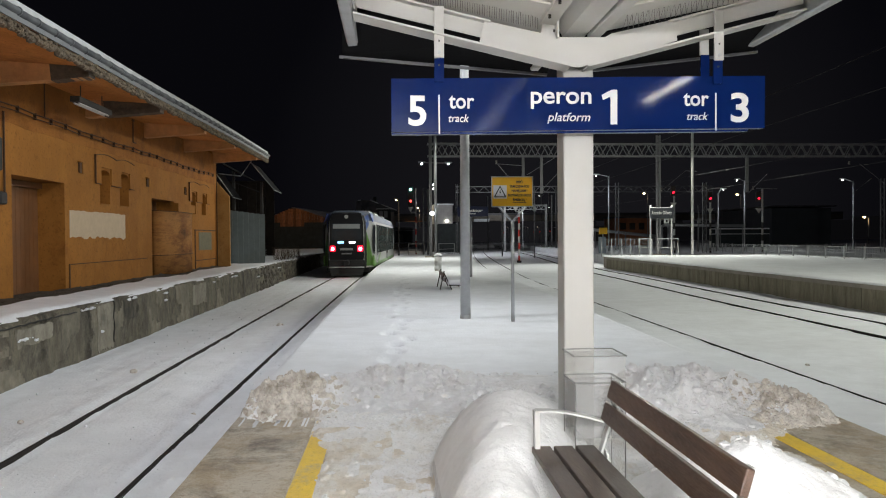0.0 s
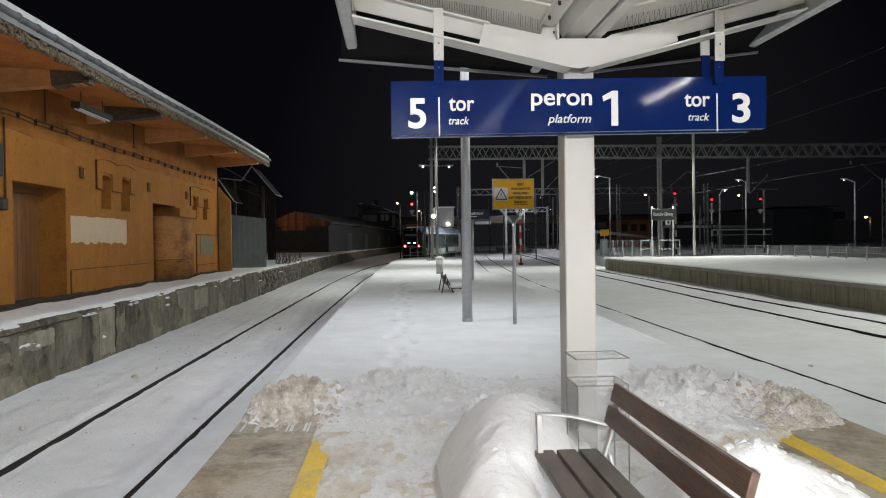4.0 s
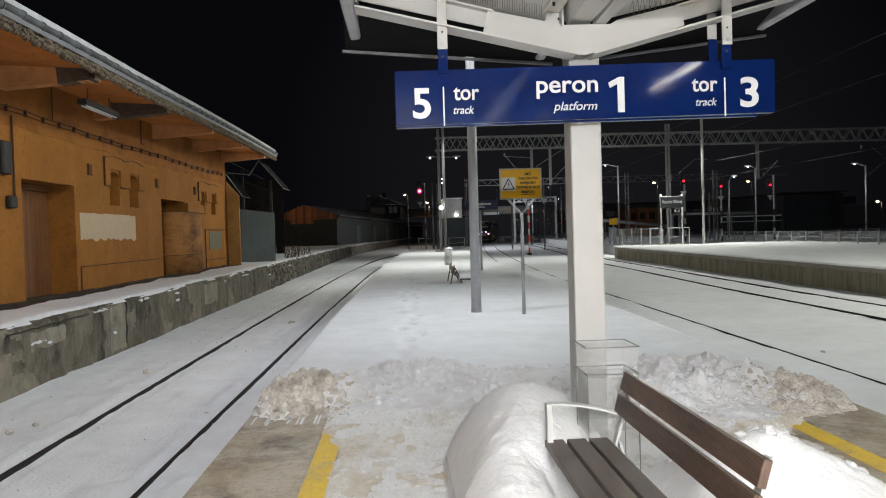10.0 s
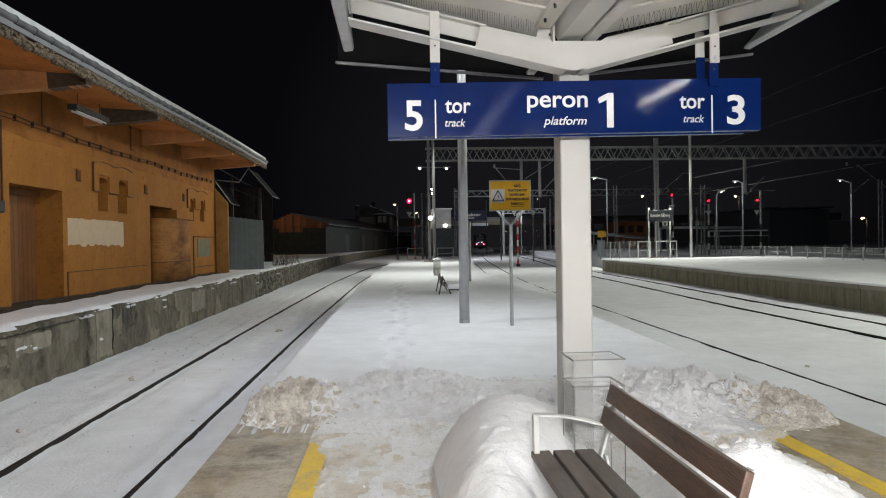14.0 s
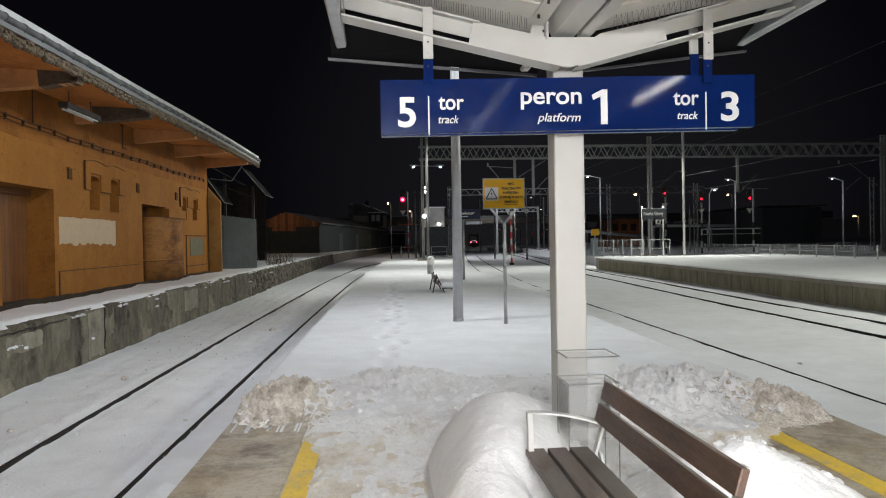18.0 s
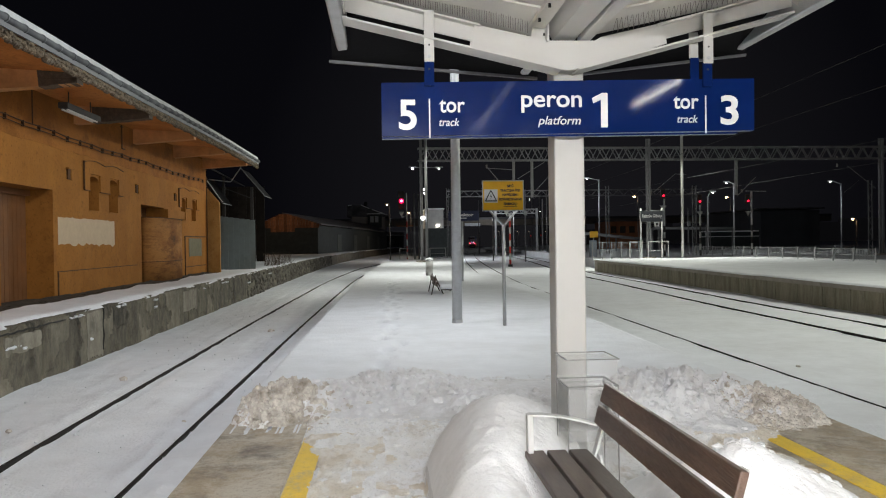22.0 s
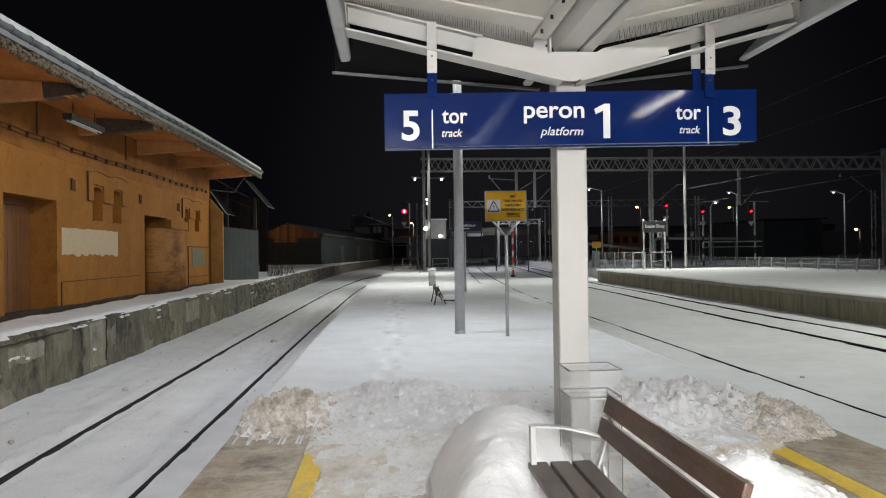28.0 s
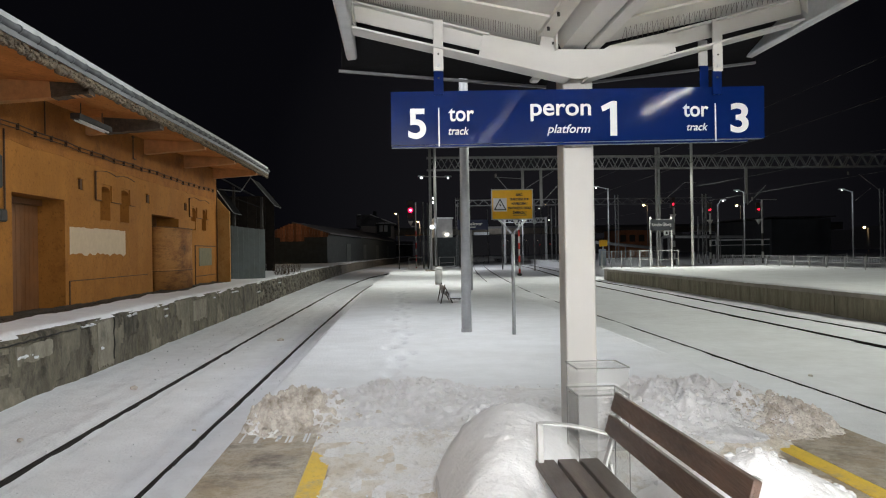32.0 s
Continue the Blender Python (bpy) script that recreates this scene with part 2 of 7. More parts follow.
ZINC = mat("zinc_gutter", (0.17, 0.18, 0.185), 0.65, 0.2, vary=0.25, scale=3, stain=(0.12, 0.12, 0.12), sscale=3, samt=0.5)
DARK = mat("dark_iron", (0.03, 0.028, 0.026), 0.7, 0.2, vary=0.3, scale=6)
WHITE_STEEL = mat("white_painted_steel", (0.455, 0.45, 0.43), 0.4, vary=0.03, scale=2, bump=0.02, stain=(0.39, 0.38, 0.345), sscale=1.5, samt=0.3)
ROOF_SHEET = mat("cream_roof_sheet", (0.50, 0.485, 0.445), 0.5, vary=0.04, scale=3)
GREY_STEEL = mat("galvanised_steel", (0.42, 0.43, 0.44), 0.45, 0.5, vary=0.1, scale=8, stain=(0.25, 0.25, 0.25), sscale=3, samt=0.4)
BLUE = mat("navy_sign_enamel", (0.0032, 0.0125, 0.073), 0.07, vary=0.06, scale=3, spec=0.15)
WHITE = mat("white_sign_film", (0.66, 0.66, 0.66), 0.4, vary=0.02)
AMBER = mat("yellow_sign_enamel", (0.85, 0.47, 0.01), 0.35, vary=0.04, scale=5)
BLACK = mat("black_print", (0.02, 0.02, 0.02), 0.5, vary=0.1)
WOOD = mat("dark_stained_wood", (0.082, 0.047, 0.033), 0.42, vary=0.45, scale=7, bump=0.3, bscale=50, stain=(0.018, 0.010, 0.008), sscale=2.6, samt=0.9, rnd=0.15)
GREEN_SHEET = mat("grey_green_sheet_metal", (0.165, 0.205, 0.215), 0.5, 0.2, vary=0.1, scale=3, stain=(0.10, 0.11, 0.10), sscale=1, samt=0.5)


def glass_mat(name, colour=(0.93, 0.95, 0.96), rough=0.08, alpha=0.3):
    m = bpy.data.materials.new(name)
    m.use_nodes = True
    b = m.node_tree.nodes["Principled BSDF"]
    b.inputs["Base Color"].default_value = (*colour, 1)
    b.inputs["Roughness"].default_value = rough
    b.inputs["Alpha"].default_value = alpha
    return m


sss = SNOW_CLEAN.node_tree.nodes["Principled BSDF"]
sss.inputs["Subsurface Weight"].default_value, sss.inputs["Subsurface Scale"].default_value = 0.65, 0.10
sss.inputs["Subsurface Radius"].default_value = (1.0, 1.0, 1.0)
ACRYLIC = glass_mat("scratched_clear_acrylic", (0.62, 0.62, 0.61), 0.15, 0.08)
ACRYLIC_EDGE = glass_mat("acrylic_edge", (0.20, 0.20, 0.19), 0.3, 0.75)

# ---- helpers of the place ----
def box(bm, x0, x1, y0, y1, z0, z1):
    v = [bm.verts.new(p) for p in ((x0, y0, z0), (x1, y0, z0), (x1, y1, z0), (x0, y1, z0), (x0, y0, z1), (x1, y0, z1), (x1, y1, z1), (x0, y1, z1))]
    for f in ((3, 2, 1, 0), (4, 5, 6, 7), (0, 1, 5, 4), (1, 2, 6, 5), (2, 3, 7, 6), (3, 0, 4, 7)):
        bm.faces.new([v[i] for i in f])
    return v


def bevelled(x0, x1, y0, y1, z0, z1, r=0.01, seg=2):
    bm = bmesh.new()
    box(bm, x0, x1, y0, y1, z0, z1)
    bmesh.ops.bevel(bm, geom=bm.edges[:], offset=r, segments=seg, affect="EDGES", profile=0.5)
    return bm


def rod(bm, a, b, r, seg=10, r2=None):
    a, b = Vector(a), Vector(b)
    q = (b - a).to_track_quat("Z", "Y")
    ring = []
    for p, rr in ((a, r), (b, r if r2 is None else r2)):
        ring.append([bm.verts.new(p + q @ Vector((rr * math.cos(2 * math.pi * i / seg), rr * math.sin(2 * math.pi * i / seg), 0))) for i in range(seg)])
    for i in range(seg):
        j = (i + 1) % seg
        bm.faces.new((ring[0][i], ring[0][j], ring[1][j], ring[1][i]))
    bm.faces.new(ring[0][::-1])
    bm.faces.new(ring[1])


def bar(bm, a, b, w, h, up=(0, 0, 1)):
    """A square bar from a to b, w across and h along up."""
    a, b = Vector(a), Vector(b)
    d = (b - a).normalized()
    s = d.cross(Vector(up)).normalized()
    u = s.cross(d)
    q = [[bm.verts.new(p + s * (i * w / 2) + u * (j * h / 2)) for i, j in ((-1, -1), (1, -1), (1, 1), (-1, 1))] for p in (a, b)]
    for i in range(4):
        j = (i + 1) % 4
        bm.faces.new((q[0][i], q[0][j], q[1][j], q[1][i]))
    bm.faces.new(q[0][::-1])
    bm.faces.new(q[1])


def prism(bm, pts, d):
    """A flat outline pushed along d."""
    a = [bm.verts.new(p) for p in pts]
    b = [bm.verts.new(Vector(p) + Vector(d)) for p in pts]
    bm.faces.new(a[::-1])
    bm.faces.new(b)
    n = len(pts)
    for i in range(n):
        bm.faces.new((a[i], a[(i + 1) % n], b[(i + 1) % n], b[i]))


def finish(name, bm, material, smooth=False):
    bmesh.ops.recalc_face_normals(bm, faces=bm.faces[:])
    me = bpy.data.meshes.new(name)
    bm.to_mesh(me)
    bm.free()
    me.materials.append(material)
    if smooth:
        for p in me.polygons:
            p.use_smooth = True
    return me


def thing(name, label, category, place=(0, 0, 0), group="", kind=""):
    ob = new(name)
    ob.location = place
    return tagged(ob, label, category, group, kind)


def origin(ob):
    p = Vector((0, 0, 0))
    while ob:
        p += ob.location
        ob = ob.parent
    return p


def part(name, bm, material, parent, label="", smooth=False):
    """Links a bmesh, drawn in the place's own metres, as one mesh under a thing or part."""
    bmesh.ops.translate(bm, verts=bm.verts[:], vec=-origin(parent))
    ob = new(name, finish(name, bm, material, smooth))
    ob.parent = parent
    return tagged(ob, label) if label else ob


def solid(name, bm, material, label, category, kind="", smooth=False, group=""):
    return tagged(new(name, finish(name, bm, material, smooth)), label, category, group, kind)


def boxes(*dims):
    bm = bmesh.new()
    for d in dims:
        box(bm, *d)
    return bm


def rods(*items):
    bm = bmesh.new()
    for a, b, r in items:
        rod(bm, a, b, r)
    return bm


def text(name, words, x, z, y, height, parent, material, align="LEFT", shear=0.0, width=None, thick=0.002, label="", bold=0.03):
    """Raised letters that stand upright facing -y; height of a capital."""
    cu = bpy.data.curves.new(name, "FONT")
    cu.body, cu.size, cu.extrude, cu.shear, cu.align_x, cu.offset = words, height / 0.72, thick, shear, align, bold * height
    tmp = new(name, cu)
    bpy.context.view_layer.update()
    me = bpy.data.meshes.new_from_object(tmp.evaluated_get(bpy.context.evaluated_depsgraph_get()))
    bpy.data.objects.remove(tmp)
    xs = [v.co.x for v in me.vertices]
    k = width / (max(xs) - min(xs)) if width else 1
    if width and align == "LEFT":
        x -= min(xs) * k
    me.transform(Matrix.Translation(Vector((x, y, z)) - origin(parent)) @ Matrix.Rotation(radians(90), 4, "X") @ Matrix.Diagonal((k, 1, 1, 1)))
    me.materials.clear()
    me.materials.append(material)
    ob = new(name, me)
    ob.parent = parent
    return tagged(ob, label) if label else ob


def vnoise(x, y, s, seed=0):
    """Smooth value noise on arrays, cells of s metres, -1 to 1."""
    x, y = np.asarray(x) / s + 1000 + seed * 17.3, np.asarray(y) / s + 1000 + seed * 9.7
    i, j = np.floor(x).astype(np.int64), np.floor(y).astype(np.int64)
    u, v = x - i, y - j
    u, v = u * u * (3 - 2 * u), v * v * (3 - 2 * v)

    def h(a, b):
        k = (a * 374761393 + b * 668265263 + seed * 974711) & 0x7FFFFFFF
        k = ((k ^ (k >> 13)) * 1274126177) & 0x7FFFFFFF
        k = k ^ (k >> 16)
        return (k & 0xFFFF) / 32767.5 - 1
    return (h(i, j) * (1 - u) + h(i + 1, j) * u) * (1 - v) + (h(i, j + 1) * (1 - u) + h(i + 1, j + 1) * u) * v


def curve(points, y):
    """Smooth x along y through a few plan points."""
    ys, xs = np.array([p[1] for p in points], float), np.array([p[0] for p in points], float)
    m = np.gradient(xs, ys)
    y = np.atleast_1d(np.asarray(y, float))
    i = np.clip(np.searchsorted(ys, y) - 1, 0, len(ys) - 2)
    h = ys[i + 1] - ys[i]
    t = (y - ys[i]) / h
    return (2 * t**3 - 3 * t**2 + 1) * xs[i] + (t**3 - 2 * t**2 + t) * h * m[i] + (-2 * t**3 + 3 * t**2) * xs[i + 1] + (t**3 - t**2) * h * m[i + 1]


def sheet(name, X, Y, Z, material, label, category, kind="structure"):
    """A surface over a grid of points."""
    a, b = X.shape
    co = np.stack([X, Y, Z], -1).reshape(-1, 3)
    i = np.arange(a * b).reshape(a, b)
    q = np.stack([i[:-1, :-1], i[1:, :-1], i[1:, 1:], i[:-1, 1:]], -1).reshape(-1, 4)
    me = bpy.data.meshes.new(name)
    me.from_pydata(co.tolist(), [], q.tolist())
    me.materials.append(material)
    for p in me.polygons:
        p.use_smooth = True
    return tagged(new(name, me), label, category, "", kind)


# ---- plan ----
TRACK_LEFT = ((-3.17, -40), (-3.17, 8), (-3.06, 20), (-2.85, 33), (-2.65, 42), (-2.2, 52), (-1.2, 66), (0.3, 76), (6.7, 101), (15.6, 137), (18.9, 160), (23.6, 200), (38, 320), (60, 520))
TRACK_RIGHT = ((5.5, -40), (5.55, 9), (5.83, 22), (6.24, 38), (7.17, 52), (9.3, 78), (12.3, 108), (15.7, 136))
TRACK_FAR = ((10.6, -40), (11.15, 16), (11.45, 24), (12.15, 35), (13.0, 50), (14.9, 68), (17.3, 92), (20.6, 136), (26, 200))
RAIL_Z = -0.55
RAMP = ((-5.82, -40), (-5.82, 20), (-5.82, 44), (-5.82, 56), (-5.65, 69), (-4.75, 90), (3.2, 173), (6.2, 205))
RAMP_Z = 0.45
FAR_EDGE = ((13.3, -40), (13.68, 16), (13.88, 24), (14.36, 37), (14.9, 52.5))
FAR_Z = 0.2


def edge_left(y):
    return np.maximum(curve(TRACK_LEFT, y) + 1.66, -1.5)


def edge_right(y):
    return curve(TRACK_RIGHT, y) - 1.66


# ---- ground and tracks ----
gx = np.concatenate([np.array([-3000, -1200, -400, -150, -80, -40, -20, -10, -6.5]), np.arange(-6.0, -1.4, 0.045), np.arange(-1.3, 18.01, 0.22), np.array([20, 25, 30, 40, 60, 100, 200, 500, 1500, 3000])])
gy = np.concatenate([np.array([-2000, -600, -200, -80, -40, -20, -5]), np.arange(4, 20, 0.06), np.arange(20, 26, 0.12), np.arange(26, 60, 0.3), np.arange(60, 140, 2), np.array([150, 180, 250, 400, 800, 2000, 4500])])
GX, GY = np.meshgrid(gx, gy, indexing="ij")
GZ = -0.585 + 0.012 * vnoise(GX, GY, 0.9, 3) + 0.012 * vnoise(GX, GY, 3.1, 4)
GZ += 0.011 * vnoise(GX, GY * 0.12, 0.16, 71) + 0.010 * vnoise(GX, GY, 0.25, 72) + 0.022 * np.clip(vnoise(GX, GY, 0.5, 73) - 0.45, 0, 1)
for tr in (TRACK_LEFT, TRACK_RIGHT, TRACK_FAR):
    d = np.abs(GX - curve(tr, np.clip(GY, -40, 200)))
    side = GX - curve(tr, np.clip(GY, -40, 200))
    rough = np.exp(-((side - 1.12) / 0.22) ** 2) + 0.6 * np.exp(-((side - 0.45) / 0.2) ** 2) + 0.5 * np.exp(-((side + 1.15) / 0.2) ** 2)
    GZ += rough * (0.034 * np.abs(vnoise(GX, GY * 0.5, 0.11, 74)) + 0.014 * vnoise(GX, GY, 0.3, 75)) * (GY < 40)
    GZ = np.where(d < 0.6, GZ + 0.02, GZ)
    GZ += 0.03 * np.exp(-((d - 1.02) / 0.16) ** 2) * (0.5 + 0.5 * vnoise(GX, GY, 0.7, 6))
sheet("ground", GX, GY, GZ, SNOW, "snow-covered track bed with shallow ridges beside the rails", "ground")


def rails(name, tr, y0, y1, label, sink=0.0, wide=1.0):
    t = thing(name, label, "railway track", (0, 0, RAIL_Z), "railway tracks", "structure")
    ys = np.concatenate([np.arange(y0, min(y1, 60), 1.0), np.arange(max(y0, 60), y1 + 0.1, 2.0)])
    for side in (-0.7525, 0.7525):
        xs = curve(tr, ys) + side
        bm = bmesh.new()
        prof = ((-0.036, -0.002), (-0.033, 0.012), (0.033, 0.012), (0.036, -0.002), (0.02, -0.03), (0.012, -0.12), (-0.012, -0.12), (-0.02, -0.03))
        last = None
        for x, y in zip(xs, ys):
            far = min(1.0, max(0.0, (y - 48) / 16))
            ring = [bm.verts.new((x + px * wide * (1 + far), y, RAIL_Z + pz + 0.012 * far - sink * (1 - far))) for px, pz in prof]
            if last:
                for i in range(8):
                    bm.faces.new((last[i], last[(i + 1) % 8], ring[(i + 1) % 8], ring[i]))
            last = ring
        part("rail", bm, RAIL, t)


rails("railway_track", TRACK_LEFT, -30, 500, "dark steel rails sunk in snow beside the platform", 0.0, 0.48)
rails("railway_track", TRACK_RIGHT, -30, 136, "nearly snowed-over steel rails beside the platform", 0.026, 0.22)
rails("railway_track", TRACK_FAR, -30, 200, "dark steel rails sunk in snow along the far platform", 0.0, 0.58)

# ---- island platform ----
py = np.concatenate([np.arange(-20, 0, 2.0), np.arange(0, 60, 1.0), np.arange(60, 70.1, 0.5)])
pl, pr = edge_left(py), edge_right(py)
end = np.clip((py - 60) / 10, 0, 1)
pl = pl + 1.4 * end**3
bm = bmesh.new()
rows_ = []
for y, a, b in zip(py, pl, pr):
    rows_.append([bm.verts.new(p) for p in ((a, y, -0.7), (a, y, -0.004), (b, y, -0.004), (b, y, -0.7))])
for r, s in zip(rows_, rows_[1:]):
    for i in range(3):
        bm.faces.new((r[i], r[i + 1], s[i + 1], s[i]))
bm.faces.new(rows_[0])
bm.faces.new(rows_[-1][::-1])
platform = solid("platform", bm, CONCRETE, "concrete island platform with wet edges under snow", "platform", "structure")


def pile(x, y, cx, cy, rx, ry, h, p=2.0):
    return h * np.exp(-((((x - cx) / rx) ** 2 + ((y - cy) / ry) ** 2) ** (p / 2)))


def heap(x, y, cx, cy, rx, ry, h, edge):
    """A steep-sided rounded heap."""
    d = np.sqrt(((x - cx) / rx) ** 2 + ((y - cy) / ry) ** 2)
    k = np.clip((1 - d) / edge, 0, 1)
    return h * (k * k * (3 - 2 * k)) * (1 - 0.22 * np.minimum(d, 1) ** 2)


def cells(x, y, s, seed):
    """Tilted flat-topped chunks with crevices between them, 0 to 1."""
    gx, gy = x / s + 500, y / s + 500
    i0, j0 = np.floor(gx).astype(np.int64), np.floor(gy).astype(np.int64)
    f1, f2, val = np.full(x.shape, 9.0), np.full(x.shape, 9.0), np.zeros(x.shape)

    def h(a, b, k):
        q = (a * 374761393 + b * 668265263 + (seed + k) * 974711) & 0x7FFFFFFF
        q = ((q ^ (q >> 13)) * 1274126177) & 0x7FFFFFFF
        return ((q ^ (q >> 16)) & 0xFFFF) / 65535.0
    for a in (-1, 0, 1):
        for b in (-1, 0, 1):
            ci, cj = i0 + a, j0 + b
            dx, dy = gx - ci - h(ci, cj, 1), gy - cj - h(ci, cj, 2)
            d = dx * dx + dy * dy
            v = h(ci, cj, 3) + 0.5 * (h(ci, cj, 4) - 0.5) * dx + 0.5 * (h(ci, cj, 5) - 0.5) * dy
            f2 = np.where(d < f1, f1, np.minimum(f2, d))
            val = np.where(d < f1, v, val)
            f1 = np.minimum(f1, d)
    return val * np.clip((np.sqrt(f2) - np.sqrt(f1)) / 0.35, 0.25, 1)


def lumps(x, y):
    """Broken clods of shovelled snow."""
    wx, wy = x + 0.03 * vnoise(x, y, 0.08, 14), y + 0.03 * vnoise(x, y, 0.08, 15)
    return 0.55 * cells(wx, wy, 0.2, 1) + 0.35 * cells(wx, wy, 0.1, 5) + 0.2 * cells(wx, wy, 0.045, 9)


def snow_height(x, y):
    deep = 0.1 + 0.012 * vnoise(x, y, 1.7, 1) + 0.006 * vnoise(x, y, 0.35, 2)
    back = 1 / (1 + np.exp(-(y - 7.75 - 0.25 * vnoise(x, 0 * y, 1.1, 7)) / 0.13))
    thin = 0.006 + 0.012 * cells(x, y * 0.8, 0.09, 91) + 0.008 * cells(x, y, 0.04, 92) + 0.005 * vnoise(x, y, 0.6, 21) + 0.005 * vnoise(x * 2.5, y, 0.16, 22) + 0.016 * np.exp(-(((x - 1.1) / 1.1) ** 4)) + 0.02 / (1 + np.exp(-(y - 6.55) / 0.12))
    thin -= 0.06 / (1 + np.exp((x + 0.64 + 0.10 * (y > 6.1) * np.clip((y - 6.1) * 4, 0, 1) + 0.05 * vnoise(0 * x, y, 0.3, 8)) / 0.03)) + 0.05 / (1 + np.exp(-(x - 2.95) / 0.06))
    z = thin * (1 - back) + deep * back
    l = 0.6 * lumps(x, y) + 0.55 * cells(x + 0.05 * vnoise(x, y, 0.12, 16), y, 0.36, 25)
    x0, y0 = x, y
    x = x + 0.05 * vnoise(x, y, 0.22, 41) + 0.028 * vnoise(x, y, 0.09, 42) + 0.012 * vnoise(x, y, 0.04, 43)
    y = y + 0.06 * vnoise(x0, y, 0.25, 44) + 0.03 * vnoise(x0, y, 0.09, 45) + 0.012 * vnoise(x0, y, 0.04, 46)
    ridge = pile(x, y, -1.08, 7.55, 0.40, 0.36, 0.28, 4) + pile(x, y, -0.08, 8.05, 0.88, 0.72, 0.2 + 0.05 * vnoise(x, y, 0.5, 51), 3) + pile(x, y, 1.0, 7.3, 0.5, 0.5, 0.17, 3)
    ridge = ridge + pile(x, y, 2.62, 7.28, 0.82, 0.55, 0.36, 3.5) + pile(x, y, 3.5, 6.9, 0.36, 0.34, 0.21, 3)
    z = z + ridge * (0.52 + 0.78 * l) + np.clip(ridge / 0.05, 0, 1) * 0.022 * vnoise(x0, y0, 0.11, 34)
    x, y = x0 + 0.012 * vnoise(x0, y0, 0.5, 47), y0 + 0.03 * vnoise(x0, y0, 0.6, 49)
    # a steep rounded heap beside the column, lower towards the bench
    w = 0.295 + 0.27 * np.clip((y - 4.3) / 0.8, 0, 1)
    d = (np.abs((x - 0.165 - w) / w) ** 2.2 + np.abs((y - 4.5) / 1.75) ** 6.0) ** (1 / 2.6)
    soft = 0.56 * np.clip(1 - d ** 2.6, 0, 1) ** 0.80 * (1 - 0.42 * np.clip((5.15 - y) / 1.8, 0, 1))
    soft = np.maximum(soft, heap(x, y, 1.05, 4.3, 0.5, 1.2, 0.12, 0.6))
    soft = np.maximum(soft, pile(x, y, 1.0, 6.05, 0.42, 0.45, 0.36, 3))
    # a pointed heap behind the bench back
    d = np.sqrt(((x - 1.80) / 0.90) ** 2 + ((y - 4.15) / 0.98) ** 2) + 0.035 * vnoise(x, y, 0.2, 48)
    soft = np.maximum(soft, 0.57 * np.clip(1 - d, 0, 1) ** 0.85) + pile(x, y, 2.85, 6.4, 0.42, 0.24, 0.08, 3)
    z = z + soft * (1 + 0.05 * vnoise(x, y, 0.4, 31)) + np.clip(soft / 0.08, 0, 1) * (0.006 * vnoise(x, y * 1.2, 0.34, 33) + 0.0035 * vnoise(x, y, 0.12, 35) + 0.0015 * vnoise(x, y, 0.05, 32)) + np.clip(soft / 0.1, 0, 1) * np.clip((0.36 - soft) / 0.2, 0, 1) * 0.004 * vnoise(x0, y0, 0.11, 34)
    x, y = x0, y0
    for k in range(34):
        fy = 8.6 + k * 0.62
        fx = -0.12 + 0.15 * (k % 2) + 0.012 * (fy - 9) + 0.1 * math.sin(k * 1.7)
        z = z - 0.085 * np.exp(-(((x - fx) / 0.10) ** 2 + ((y - fy) / 0.18) ** 2) ** 1.5) + 0.02 * np.exp(-(((x - fx) / 0.22) ** 2 + ((y - fy - 0.1) / 0.3) ** 2))
    return z


def snow_grid(name, y0, y1, nx, ny, material, label, inset=0.0):
    ys = np.linspace(y0, y1, ny)
    a, b = edge_left(ys) + 1.4 * np.clip((ys - 60) / 10, 0, 1) ** 3 + inset, edge_right(ys) - inset
    u = np.linspace(0, 1, nx)
    X = a[None, :] * (1 - u[:, None]) + b[None, :] * u[:, None]
    Y = np.repeat(ys[None, :], nx, 0)
    Z = snow_height(X, Y)
    m = np.minimum(X - a, b - X)
    Z = np.where((m < 0.02) & (Z > -0.01), Z * 0.4, Z)
    return sheet(name, X, Y, Z, material, label, "snow", "stuff")


snow_grid("platform_snow", 8.6, 70, 110, 620, SNOW, "smooth deep snow on the platform with a trail of footprints")
snow_grid("trampled_snow", -20, 2.2, 60, 240, SNOW_PACK, "thin trampled snow under the canopy")
snow_grid("shovelled_snow", 2.2, 8.6, 400, 430, SNOW_DIRTY, "shovelled lumpy snow banks with brown grit on the platform")

